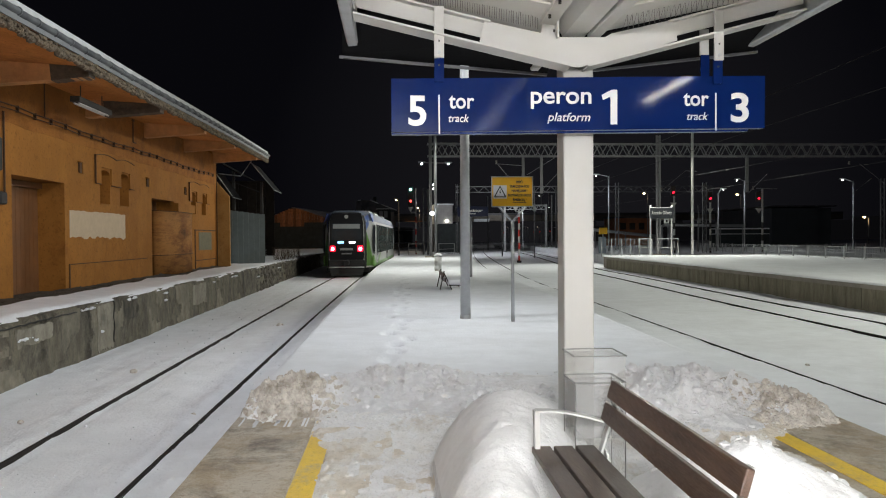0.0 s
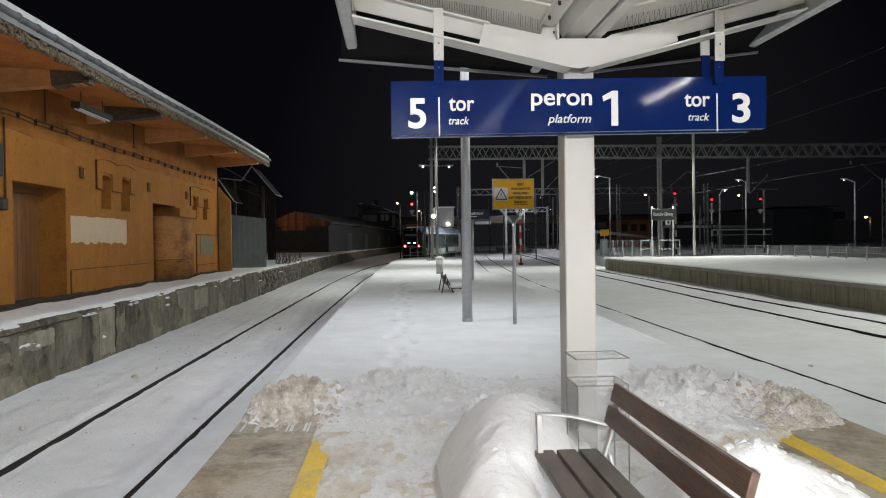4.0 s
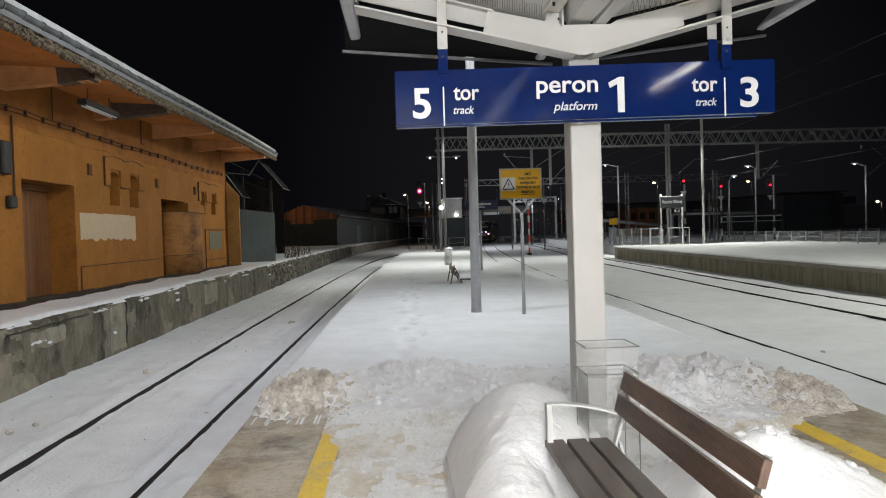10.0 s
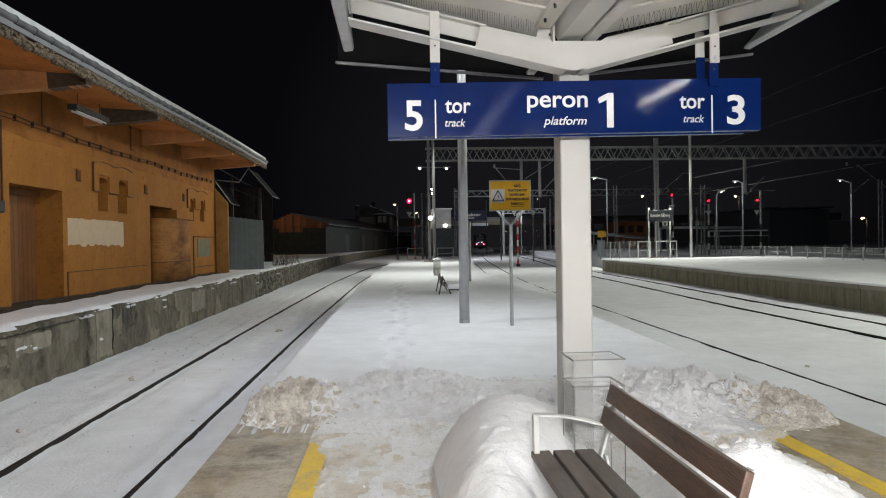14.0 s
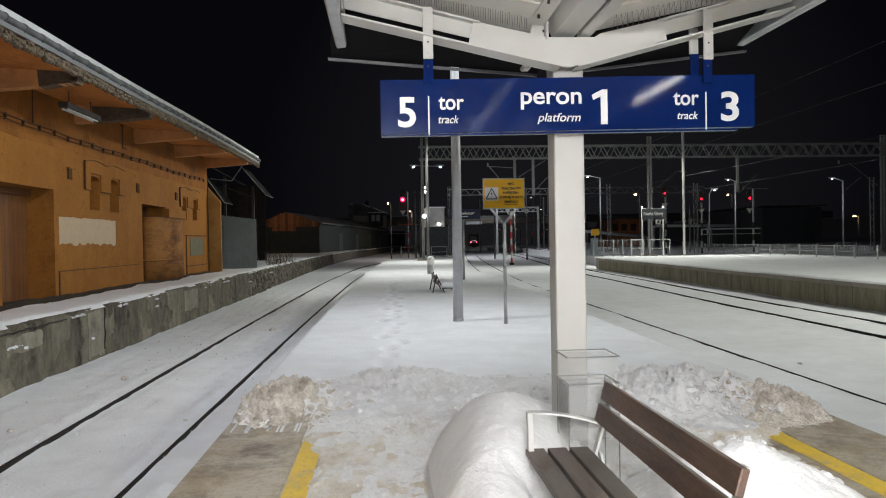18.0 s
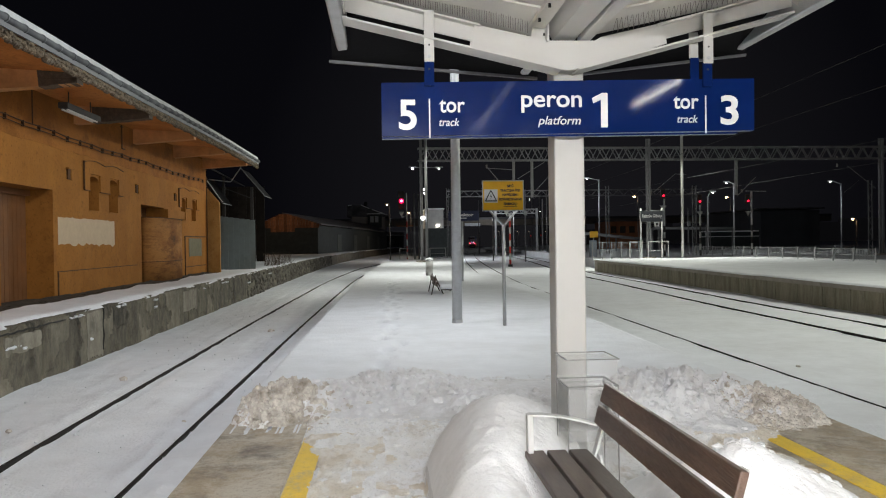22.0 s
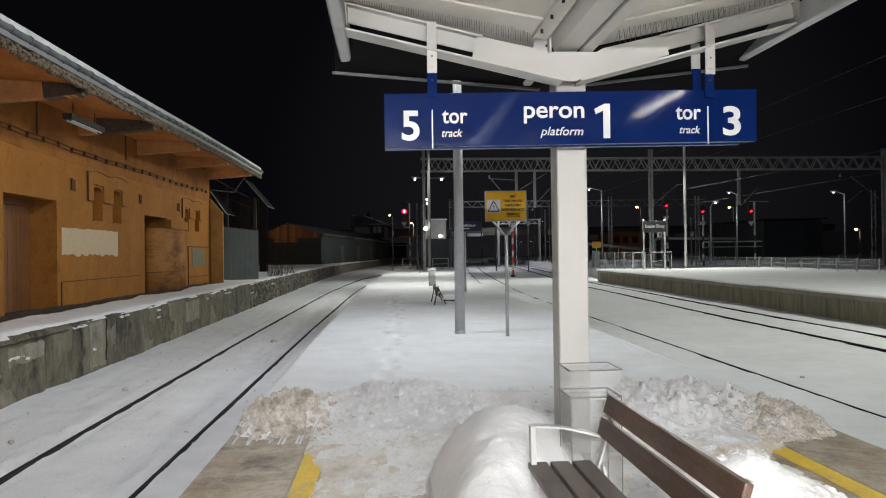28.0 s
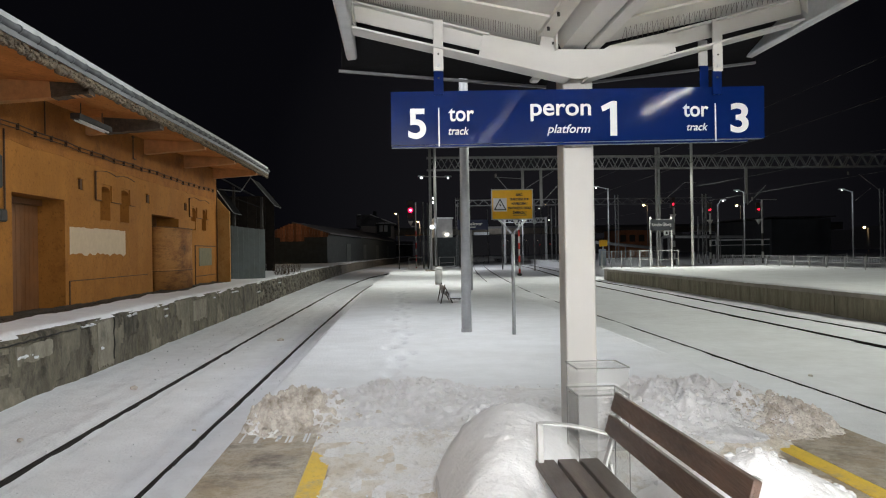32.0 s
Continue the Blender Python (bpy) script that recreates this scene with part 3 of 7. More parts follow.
# clods lying on the shovelled banks
def chunks(name, pts, radii, label, material, seed, flat=0.85, sub=2):
    """Many small angular lumps joined in one mesh."""
    rs = np.random.RandomState(seed)
    bm = bmesh.new()
    bmesh.ops.create_icosphere(bm, subdivisions=sub, radius=1.0)
    base = np.array([v.co[:] for v in bm.verts])
    tri = np.array([[v.index for v in f.verts] for f in bm.faces])
    bm.free()
    co, fa = [], []
    for k, (p, r) in enumerate(zip(pts, radii)):
        c = base.copy()
        for _ in range(3):
            nrm = rs.normal(size=3)
            nrm /= np.linalg.norm(nrm)
            cut = rs.uniform(0.5, 0.85)
            over = np.maximum(c @ nrm - cut, 0)
            c -= over[:, None] * nrm * 0.8
        c *= 1 + 0.15 * rs.normal(size=(len(c), 1))
        q = rs.normal(size=(3, 3))
        q, _ = np.linalg.qr(q)
        c = (c * rs.uniform(0.75, 1.3, size=3)) @ q * r
        c[:, 2] *= flat
        co.append(c + p)
        fa.append(tri + k * len(base))
    me = bpy.data.meshes.new(name)
    me.from_pydata(np.concatenate(co).tolist(), [], np.concatenate(fa).tolist())
    me.materials.append(material)
    return tagged(new(name, me), label, "snow", "", "stuff")


def clods(name, spots, label, material, seed):
    rs = np.random.RandomState(seed)
    P, Q = [], []
    for cx, cy, rx, ry, count, big in spots:
        x, y = rs.normal(cx, rx * 0.5, count), rs.normal(cy, ry * 0.5, count)
        r = big * rs.rand(count) ** 3.2 + 0.007
        ok = (x > -1.45) & (x < 3.85)
        x, y, r = x[ok], y[ok], r[ok]
        P.append(np.stack([x, y, snow_height(x, y) - r * 0.35], -1))
        Q.append(r)
    return chunks(name, np.concatenate(P), np.concatenate(Q), label, material, seed)


clods("snow_clods", ((-0.1, 8.0, 1.15, 0.75, 700, 0.055), (0.2, 8.6, 1.2, 0.3, 220, 0.045), (1.15, 7.4, 0.7, 0.5, 160, 0.05), (2.55, 7.25, 1.2, 0.7, 520, 0.05), (2.4, 6.7, 1.1, 0.4, 200, 0.03), (2.0, 4.6, 0.5, 0.4, 120, 0.035), (-0.1, 6.9, 1.0, 0.3, 260, 0.012)), "broken clods of white snow on the shovelled banks", SNOW_DIRTY, 15)
clods("gritty_clods", ((-1.08, 7.5, 0.42, 0.42, 2200, 0.034), (3.52, 6.82, 0.42, 0.42, 2200, 0.034)), "brown gritty clods of snow at the ends of the banks", SNOW_BROWN, 16)

clods("fresh_clods", ((1.74, 4.25, 0.16, 0.2, 22, 0.06), (2.0, 4.4, 0.5, 0.4, 24, 0.03)), "fresh white lumps of snow on the heaps", SNOW_CLEAN, 18)


def grit_bank(cx, cy, rx, ry):
    X, Y = np.meshgrid(np.linspace(cx - rx, cx + rx, 110), np.linspace(cy - ry, cy + ry, 100), indexing="ij")
    d = np.sqrt(((X - cx) / rx) ** 2 + ((Y - cy) / ry) ** 2) + 0.25 * vnoise(X, Y, 0.12, 61)
    Z = snow_height(X, Y) + 0.002 + 0.03 * cells(X, Y, 0.07, 63) + 0.025 * cells(X, Y, 0.03, 64) - 0.12 * np.clip((d - 0.62) / 0.3, 0, 1)
    return sheet("gritty_snow", np.clip(X, -1.49, 3.88), Y, Z, SNOW_BROWN, "brown grit-filled snow at the end of a bank", "snow", "stuff")


grit_bank(-1.08, 7.45, 0.48, 0.42)
grit_bank(3.52, 6.85, 0.42, 0.42)
me = bpy.data.objects["shovelled_snow"].data
me.materials.append(SNOW_PACK)
me.materials.append(SNOW_CLEAN)
for p in me.polygons:
    if p.center.y < 7.3 and p.center.z < 0.055:
        p.material_index = 1
    elif 0.2 < p.center.x < 2.75 and p.center.y < 6.95 and p.center.z > 0.07:
        p.material_index = 2
# thin brown slush where the floor shows through
SLUSH = grime("brown_slush", (0.78, 0.75, 0.70), (0.66, 0.59, 0.49), (0.45, 0.365, 0.26), 3.2, (1.2, 0.8, 1.0), 0.55, 0.6, 0.0, 0.52)
me.materials.append(SLUSH)
mid = np.array([p.center[:] for p in me.polygons])
wet = 0.45 * vnoise(mid[:, 0], mid[:, 1], 0.4, 201) + 0.35 * vnoise(mid[:, 0] * 1.4, mid[:, 1], 0.11, 202) + np.maximum(-0.10 - mid[:, 0], mid[:, 0] - 2.45) * 0.9
for p, w in zip(me.polygons, wet):
    if w > 0.15 and p.material_index == 1 and p.center.y < 6.75:
        p.material_index = 3

# ---- loading ramp on the far side of the left track ----
ry = np.arange(-20, 204, 1.0)
rx = curve(RAMP, ry)
bm = bmesh.new()
last = None
for x, y in zip(rx, ry):
    ring = [bm.verts.new(p) for p in ((x - 0.02, y, -0.75), (x - 0.02, y, RAMP_Z - 0.02), (x - 60, y, RAMP_Z - 0.02), (x - 60, y, -0.75))]
    if last:
        for i in range(3):
            bm.faces.new((last[i], last[i + 1], ring[i + 1], ring[i]))
    last = ring
ramp = solid("loading_ramp", bm, OLD_CONCRETE, "old cracked concrete loading ramp along the track", "loading ramp", "structure")
OLD_RENDER = mat("flaking_render", (0.195, 0.175, 0.132), 0.95, vary=0.35, scale=4, bump=0.8, bscale=20, stain=(0.12, 0.11, 0.09), sscale=2.5, samt=0.7, rnd=0.25)
RUBBLE = grime("sooty_rubble_stone", (0.135, 0.122, 0.095), (0.062, 0.056, 0.044), (0.018, 0.016, 0.013), 4.0, (1.0, 1.0, 1.2), 0.9, 1.0, 0.2, 0.48)
# weathered face blocks, chipped and bulging
random.seed(4)
y = -4.0
while y < 74:
    w = random.choice((2.2, 3.1, 4.6, 6.0))
    rubble = y > 31
    ny, nz = int(w / (0.05 if y < 46 else 0.09)), 24
    bm = bmesh.new()
    Yb, Fb = np.meshgrid(np.linspace(y + 0.004, y + w - 0.004, ny), np.linspace(0, 1, nz), indexing="ij")
    top = RAMP_Z - 0.03 - 0.02 * random.random() - np.clip(0.16 * vnoise(Yb, 0 * Yb, 0.5, 81) - 0.05, 0, 0.1) - 0.012 * np.abs(vnoise(Yb, 0 * Yb, 0.12, 82))
    Zb = -0.72 + (top + 0.72) * Fb
    Xb = curve(RAMP, Yb.ravel()).reshape(Yb.shape) + 0.012 * random.random() + 0.012 * vnoise(Yb, Zb, 0.5, 83) + 0.008 * vnoise(Yb, Zb, 0.13, 84)
    if rubble:
        top = top - 0.05 * cells(Yb, 0 * Yb, 0.4, 88)
        Zb = -0.72 + (top + 0.72) * Fb
        Xb = Xb + 0.11 * cells(Yb, Zb * 1.5, 0.34, 89) - 0.07
    flake = np.clip(vnoise(Yb, Zb * 1.4, 0.55, 85) + 0.35 * vnoise(Yb, Zb, 0.16, 86) - 0.25, 0, 0.12) / 0.12
    Xb = Xb + 0.03 - 0.028 * flake - 0.03 * np.clip(1 - (1 - Fb) / 0.08, 0, 1)
    vs = [[bm.verts.new((Xb[i, j], Yb[i, j], Zb[i, j])) for j in range(nz)] for i in range(ny)]
    for i in range(ny - 1):
        for j in range(nz - 1):
            bm.faces.new((vs[i][j], vs[i + 1][j], vs[i + 1][j + 1], vs[i][j + 1]))
    for i in range(ny - 1):
        a, b = vs[i][-1].co, vs[i + 1][-1].co
        bm.faces.new((vs[i][-1], vs[i + 1][-1], bm.verts.new((b.x - 0.3, b.y, b.z + 0.005)), bm.verts.new((a.x - 0.3, a.y, a.z + 0.005))))
    block = part("face_block", bm, RUBBLE if rubble else OLD_CONCRETE, ramp)
    block.data.materials.append(OLD_RENDER)
    pick = (flake[:-1, :-1] + flake[1:, 1:]) / 2 < 0.12
    for i in range(ny - 1):
        for j in range(nz - 1):
            if pick[i, j] and not rubble and vnoise(Yb[i, j], Zb[i, j] * 0.6, 1.1, 87) > 0.1:
                block.data.polygons[i * (nz - 1) + j].material_index = 1
    y += w
ys = np.concatenate([np.arange(-20, 5, 1.0), np.arange(5, 45, 0.06), np.arange(45, 204, 1.5)])
us = np.concatenate([np.linspace(0, 2.0, 26), np.array([2.4, 3, 5, 9, 20, 58])])
U, Y = np.meshgrid(us, ys, indexing="ij")
E0 = curve(RAMP, ys)[None, :]
ragged = np.maximum(-0.03, 0.10 * vnoise(Y, 0 * Y, 0.8, 41) + 0.08 * vnoise(Y, 0 * Y, 0.22, 42) + 0.03 * vnoise(Y, 0 * Y, 0.09, 46) + 0.02)
X = E0 - ragged * np.exp(-U / 0.3) - U
Z = RAMP_Z + 0.035 + 0.02 * vnoise(X, Y, 1.2, 43) + 0.012 * vnoise(X, Y, 0.25, 44) - 0.09 * np.exp(-U / 0.05) - 0.12 * np.clip((U - 1.36 - 0.22 * vnoise(Y, 0 * Y, 1.4, 45)) / 0.3, 0, 1) * (Y < 34)
sheet("ramp_snow", X, Y, Z, SNOW, "ragged layer of snow on the loading ramp", "snow", "stuff")

# snow caught on ledges of the ramp face, a pale patched panel and a crack
PATCH = grime("pale_patched_render", (0.27, 0.25, 0.20), (0.20, 0.18, 0.14), (0.085, 0.075, 0.06), 2.4, (1.0, 1.0, 0.6), 0.9, 0.8)
random.seed(52)
for y0, y1, z0, z1 in ((15.1, 15.9, -0.52, 0.37), (12.05, 13.2, 0.02, 0.27), (21.9, 23.4, -0.25, 0.33)):
    n = 14
    rim_ = [(y0 + (y1 - y0) * i / n, z0 + random.uniform(-0.04, 0.04)) for i in range(n + 1)] + [(y1 + random.uniform(-0.03, 0.03), z0 + (z1 - z0) * i / 6) for i in range(1, 6)]
    rim_ += [(y1 - (y1 - y0) * i / n, z1 + random.uniform(-0.02, 0.02)) for i in range(n + 1)] + [(y0 + random.uniform(-0.03, 0.03), z1 - (z1 - z0) * i / 6) for i in range(1, 6)]
    bm = bmesh.new()
    prism(bm, [(-5.80, a, b) for a, b in rim_], (0.035, 0, 0))
    part("patch", bm, PATCH, ramp, "pale patched render")
bm = bmesh.new()
pts = [(11.4 + 0.12 * i, 0.325 + 0.0012 * i + random.uniform(-0.012, 0.012)) for i in range(24)]
for a, b in zip(pts, pts[1:]):
    bar(bm, (-5.775, a[0], a[1]), (-5.775, b[0], b[1]), 0.03, 0.018)
part("crack", bm, DARK, ramp, "dark open crack")
bm = bmesh.new()
pts = [(15.95 + 0.03 * math.sin(i), 0.40 - 0.07 * i) for i in range(13)]
for a, b in zip(pts, pts[1:]):
    bar(bm, (-5.775, a[0], a[1]), (-5.775, b[0], b[1]), 0.03, 0.014, (0, 1, 0))
part("crack", bm, DARK, ramp, "dark open crack")
spots_ = []
for y, z, n, w in ((12.3, 0.11, 9, 0.22), (12.62, 0.06, 4, 0.08), (15.3, -0.15, 5, 0.06), (14.75, 0.35, 10, 0.35), (19.4, 0.30, 6, 0.15), (19.42, 0.12, 5, 0.10), (24.4, 0.28, 5, 0.15), (32.2, 0.05, 8, 0.25), (17.0, 0.36, 6, 0.3), (27.5, 0.30, 7, 0.5), (38.0, 0.2, 8, 0.5)):
    for k in range(n * 2):
        spots_.append(((-5.775, y + random.uniform(-w, w), z + random.uniform(-0.012, 0.012)), random.uniform(0.014, 0.038)))
chunks("ledge_snow", np.array([q[0] for q in spots_]), np.array([q[1] for q in spots_]), "small lumps of snow caught on the ramp face", SNOW, 53, 0.6)

# ---- warehouse ----
WX = -7.775
warehouse = thing("warehouse", "old ochre plastered railway warehouse with wide snowy eaves", "warehouse", (-10, 24, RAMP_Z))
WY0, WY1, WT = 4.0, 33.45, 0.75
WTOP = 5.3
holes = [(16.0, 18.42, 0.42, 2.98), (24.72, 27.17, 0.42, 2.97), (20.55, 21.25, 2.6, 3.52), (21.97, 22.68, 2.6, 3.54), (29.38, 30.02, 2.61, 3.48), (30.92, 31.6, 2.62, 3.48)]
bm = bmesh.new()
ycut = sorted({WY0, WY1} | {a for h in holes for a in h[:2]})
zcut = sorted({0.3, WTOP} | {a for h in holes for a in h[2:]})
grid = {(a, b): bm.verts.new((WX, a, b)) for a in ycut for b in zcut}
for a, b in zip(ycut, ycut[1:]):
    for c, d in zip(zcut, zcut[1:]):
        if not any(h[0] <= a and b <= h[1] and h[2] <= c and d <= h[3] for h in holes):
            bm.faces.new((grid[a, c], grid[b, c], grid[b, d], grid[a, d]))
ext = bmesh.ops.extrude_face_region(bm, geom=bm.faces[:])
bmesh.ops.translate(bm, verts=[v for v in ext["geom"] if isinstance(v, bmesh.types.BMVert)], vec=(-WT, 0, 0))
bmesh.ops.delete(bm, geom=[v for v in bm.verts if not v.link_faces], context="VERTS")
part("end_wall", boxes((-15, WX - WT - 0.01, WY1 - 0.5, WY1, 0.3, WTOP)), PLASTER, warehouse)
part("end_wall", boxes((-15, WX - WT - 0.01, WY0, WY0 + 0.5, 0.3, WTOP)), PLASTER, warehouse)
part("wall", bm, PLASTER, warehouse)
EAVE = ((4.9, 0), (4.96, 9), (5.03, 13), (5.09, 18), (5.19, 23), (5.28, 29), (5.33, 35.3))
EX = -5.85


def eave_z(y):
    return float(curve(EAVE, y)[0])


ROOF_Y = [WY0 - 1 + i * 0.62 for i in range(54)]
ROOF_Y = [y for y in ROOF_Y if y < 35.2] + [35.25]


def roof_strip(x0, dz0, x1, dz1, thick):
    """A band of the roof between two plan lines, following the sagging eave."""
    bm = bmesh.new()
    last = None
    for y in ROOF_Y:
        z = eave_z(y)
        ring = [bm.verts.new(p) for p in ((x0, y, z + dz0), (x1, y, z + dz1), (x1, y, z + dz1 + thick), (x0, y, z + dz0 + thick))]
        if last:
            for i in range(4):
                bm.faces.new((last[i], last[(i + 1) % 4], ring[(i + 1) % 4], ring[i]))
        else:
            bm.faces.new(ring)
        last = ring
    bm.faces.new(last[::-1])
    return bm


roof = part("roof", roof_strip(EX, 0.0, -13.0, 2.9, 0.10), TIMBER_PAINT, warehouse, "ochre boarded soffit")
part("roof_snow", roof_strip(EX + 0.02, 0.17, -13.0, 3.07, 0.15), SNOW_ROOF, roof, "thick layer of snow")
# gutter of half-round pieces over a zinc fascia
GUTTER = mat("dark_gutter", (0.085, 0.09, 0.095), 0.7, 0.1, vary=0.35, scale=4, stain=(0.03, 0.03, 0.03), sscale=2, samt=0.7, rnd=0.25)
gutter = part("gutter", rods(((EX + 0.05, ROOF_Y[0] - 0.05, eave_z(ROOF_Y[0]) + 0.14), (EX + 0.05, ROOF_Y[0], eave_z(ROOF_Y[0]) + 0.14), 0.072)), GUTTER, warehouse, "dark jointed half-round gutter", True)
random.seed(12)
for a, b in zip(ROOF_Y, ROOF_Y[1:]):
    za, zb = eave_z(a) + 0.14 + random.uniform(-0.008, 0.008), eave_z(b) + 0.14 + random.uniform(-0.008, 0.008)
    bm = bmesh.new()
    rod(bm, (EX + 0.05, a, za), (EX + 0.05, b - 0.03, zb), 0.058, 12)
    rod(bm, (EX + 0.05, b - 0.04, zb), (EX + 0.05, b, zb), 0.072, 12)
    part("gutter_section", bm, GUTTER, gutter, "", True)
bm = bmesh.new()
last = None
for y in ROOF_Y:
    z = eave_z(y)
    ring = [bm.verts.new(q) for q in ((EX + 0.02, y, z - 0.005), (EX + 0.05, y, z - 0.005), (EX + 0.05, y, z + 0.095), (EX + 0.02, y, z + 0.095))]
    if last:
        for i in range(4):
            bm.faces.new((last[i], last[(i + 1) % 4], ring[(i + 1) % 4], ring[i]))
    last = ring
part("fascia", bm, ZINC, warehouse, "grey zinc fascia strip")
# crumbling eave edge
random.seed(9)
bm = bmesh.new()
for a, b in zip(ROOF_Y, ROOF_Y[1:]):
    n = 9
    for i in range(n):
        y0, y1 = a + (b - a) * i / n, a + (b - a) * (i + 1) / n
        z = eave_z(y0)
        for q in range(2):
            r = random.uniform(0.05, 0.085)
            c = Matrix.Translation((EX - 0.03 + 0.05 * random.random(), (y0 + y1) / 2 + random.uniform(-0.03, 0.03), z - 0.04 - 0.08 * q - 0.04 * random.random()))
            bmesh.ops.create_icosphere(bm, subdivisions=1, radius=r, matrix=c @ Matrix.Diagonal((1, random.uniform(0.7, 1.2), random.uniform(0.6, 1.0), 1)))
part("eave_edge", bm, BRICK_OLD, warehouse, "crumbling brown eave edge")
def soffit_z(x, y):
    return eave_z(y) + 0.05 - 0.06 * (x - WX)


bm = bmesh.new()
last = None
for y in ROOF_Y:
    ring = [bm.verts.new((x, y, soffit_z(x, y) + dz)) for x, dz in ((EX - 0.03, 0), (WX + 0.003, 0), (WX + 0.003, 0.03), (EX - 0.03, 0.03))]
    if last:
        for i in range(4):
            bm.faces.new((last[i], last[(i + 1) % 4], ring[(i + 1) % 4], ring[i]))
    else:
        bm.faces.new(ring)
    last = ring
bm.faces.new(last[::-1])
part("soffit", bm, SOFFIT, warehouse, "cracked ochre plastered soffit")
random.seed(23)
for y, rot in ((10.87, -6.5), (15.26, -6.64), (19.65, -7.3), (24.04, None), (28.41, None), (32.83, None)):
    e = eave_z(y)
    tip = EX - 0.08

    def low_edge(x):
        return e - 0.40 + 0.14 * (x - WX) / (tip - WX)
    bm = bmesh.new()
    prism(bm, [(WX, y, e - 0.40), (tip, y, e - 0.26), (tip, y, soffit_z(tip, y) + 0.01), (WX, y, soffit_z(WX, y) + 0.01)], (0, 0.28, 0))
    bracket = part("bracket", bm, TIMBER_PAINT, warehouse)
    if rot:
        # plaster fallen off, bare splintered beam
        n = 9
        under = [(rot + (tip + 0.006 - rot) * i / n, 0) for i in range(n + 1)]
        bm = bmesh.new()
        prism(bm, [(x, y - 0.007, low_edge(x) - 0.008 + random.uniform(-0.012, 0.012)) for x, _ in under] + [(tip + 0.006, y - 0.007, soffit_z(tip, y) + 0.006), (rot - 0.03, y - 0.007, soffit_z(rot, y) + 0.006)], (0, 0.294, 0))
        part("bare_end", bm, ROT, bracket, "bare rotten beam end")
        bm = bmesh.new()
        for k in range(14):
            x = random.uniform(rot, tip)
            z = low_edge(x) + random.uniform(0.02, 0.24)
            bar(bm, (x, y - 0.012, z), (min(tip, x + random.uniform(0.15, 0.5)), y - 0.012, z + random.uniform(-0.02, 0.03)), 0.014, 0.018)
        part("splintered_face", bm, ROT, bracket)
gable = bmesh.new()
prism(gable, [(WX - 0.02, WY1 - 0.3, WTOP), (-13.0, WY1 - 0.3, WTOP), (-13.0, WY1 - 0.3, 8.1), (-7.9, WY1 - 0.3, 5.95)], (0, 0.29, 0))
part("gable_wall", gable, PLASTER, warehouse)
door = part("sliding_door", boxes((WX - 0.72, WX - 0.64, 15.9, 18.55, 0.4, 3.0)), PLASTER_DARK, warehouse, "brown painted plank door set deep")
part("sliding_door", boxes((WX - 0.70, WX - 0.62, 24.5, 27.2, 0.4, 3.0)), PLASTER_DARK, warehouse, "brown painted plank door set deep")
for y0, y1, z0, z1 in holes[2:]:
    part("window_panel", boxes((WX - 0.34, WX - 0.30, y0 - 0.05, y1 + 0.05, z0 - 0.05, z1 + 0.05)), PLASTER_DARK, warehouse)

# ---- platform canopy ----
CX = 1.155
canopy = thing("platform_canopy", "white steel butterfly platform canopy on a square column", "canopy", (CX, 5.35, 0))
part("column", bevelled(1.047, 1.249, 5.23, 5.43, -0.02, 2.86, 0.014, 3), WHITE_STEEL, canopy, "", False)
bm = bmesh.new()
prism(bm, [(x, 5.10, z) for x, z in ((0.516, 3.01), (0.482, 2.871), (0.994, 2.745), (1.04, 2.738), (1.08, 2.726), (1.125, 2.722), (1.18, 2.735), (1.231, 2.735), (1.763, 2.898), (1.734, 3.03), (1.329, 2.937), (1.29, 2.913), (0.997, 2.911))], (0, 0.012, 0))
part("haunch", bm, WHITE_STEEL, canopy)
for x0, z0, x1, z1, web, end_ in ((1.06, 2.722, -0.31, 3.037, ((-0.304, 3.203), (0.55, 3.002), (0.55, 2.903), (-0.306, 3.098)), -0.31), (1.17, 2.722, 2.60, 3.100, ((1.70, 3.016), (2.61, 3.255), (2.64, 3.162), (1.70, 2.922)), 2.62)):
    bm = bmesh.new()
    prism(bm, [(x, 5.14, z) for x, z in web], (0, 0.01, 0))
    arm = part("cantilever_arm", bm, WHITE_STEEL, canopy)
    bm = bmesh.new()
    bar(bm, (x0, 5.14, z0), (x1, 5.14, z1), 0.17, 0.012)
    part("lower_flange", bm, WHITE_STEEL, arm)
    bm = bmesh.new()
    (ax, az), (bx, bz) = web[0], web[1]
    bar(bm, (ax, 5.13, az), (bx, 5.13, bz), 0.10, 0.012)
    part("upper_flange", bm, WHITE_STEEL, arm)
    bm = bmesh.new()
    prism(bm, [(end_ - 0.006, 5.06, (3.25 if end_ > 0 else 3.20)), (end_ + 0.004, 5.2, (3.25 if end_ > 0 else 3.20)), (end_ + 0.015, 5.2, (3.13 if end_ > 0 else 3.06)), (end_ + 0.005, 5.06, (3.13 if end_ > 0 else 3.06))], (0.008, 0, 0))
    part("end_plate", bm, WHITE_STEEL, arm)
bm = bmesh.new()
prism(bm, [(x, -14, z) for x, z in ((0.965, 3.10), (1.04, 2.945), (1.185, 2.945), (1.25, 3.10), (1.25, 3.22), (0.965, 3.22))], (0, 19.22, 0))
ridge = part("ridge_beam", bm, WHITE_STEEL, canopy)
part("beam_flange", bevelled(1.20, 1.28, -14, 5.2, 2.93, 2.962, 0.005, 1), WHITE_STEEL, ridge)
part("beam_web", boxes((1.235, 1.247, -14, 5.2, 2.962, 3.12)), WHITE_STEEL, ridge)
bm = bmesh.new()
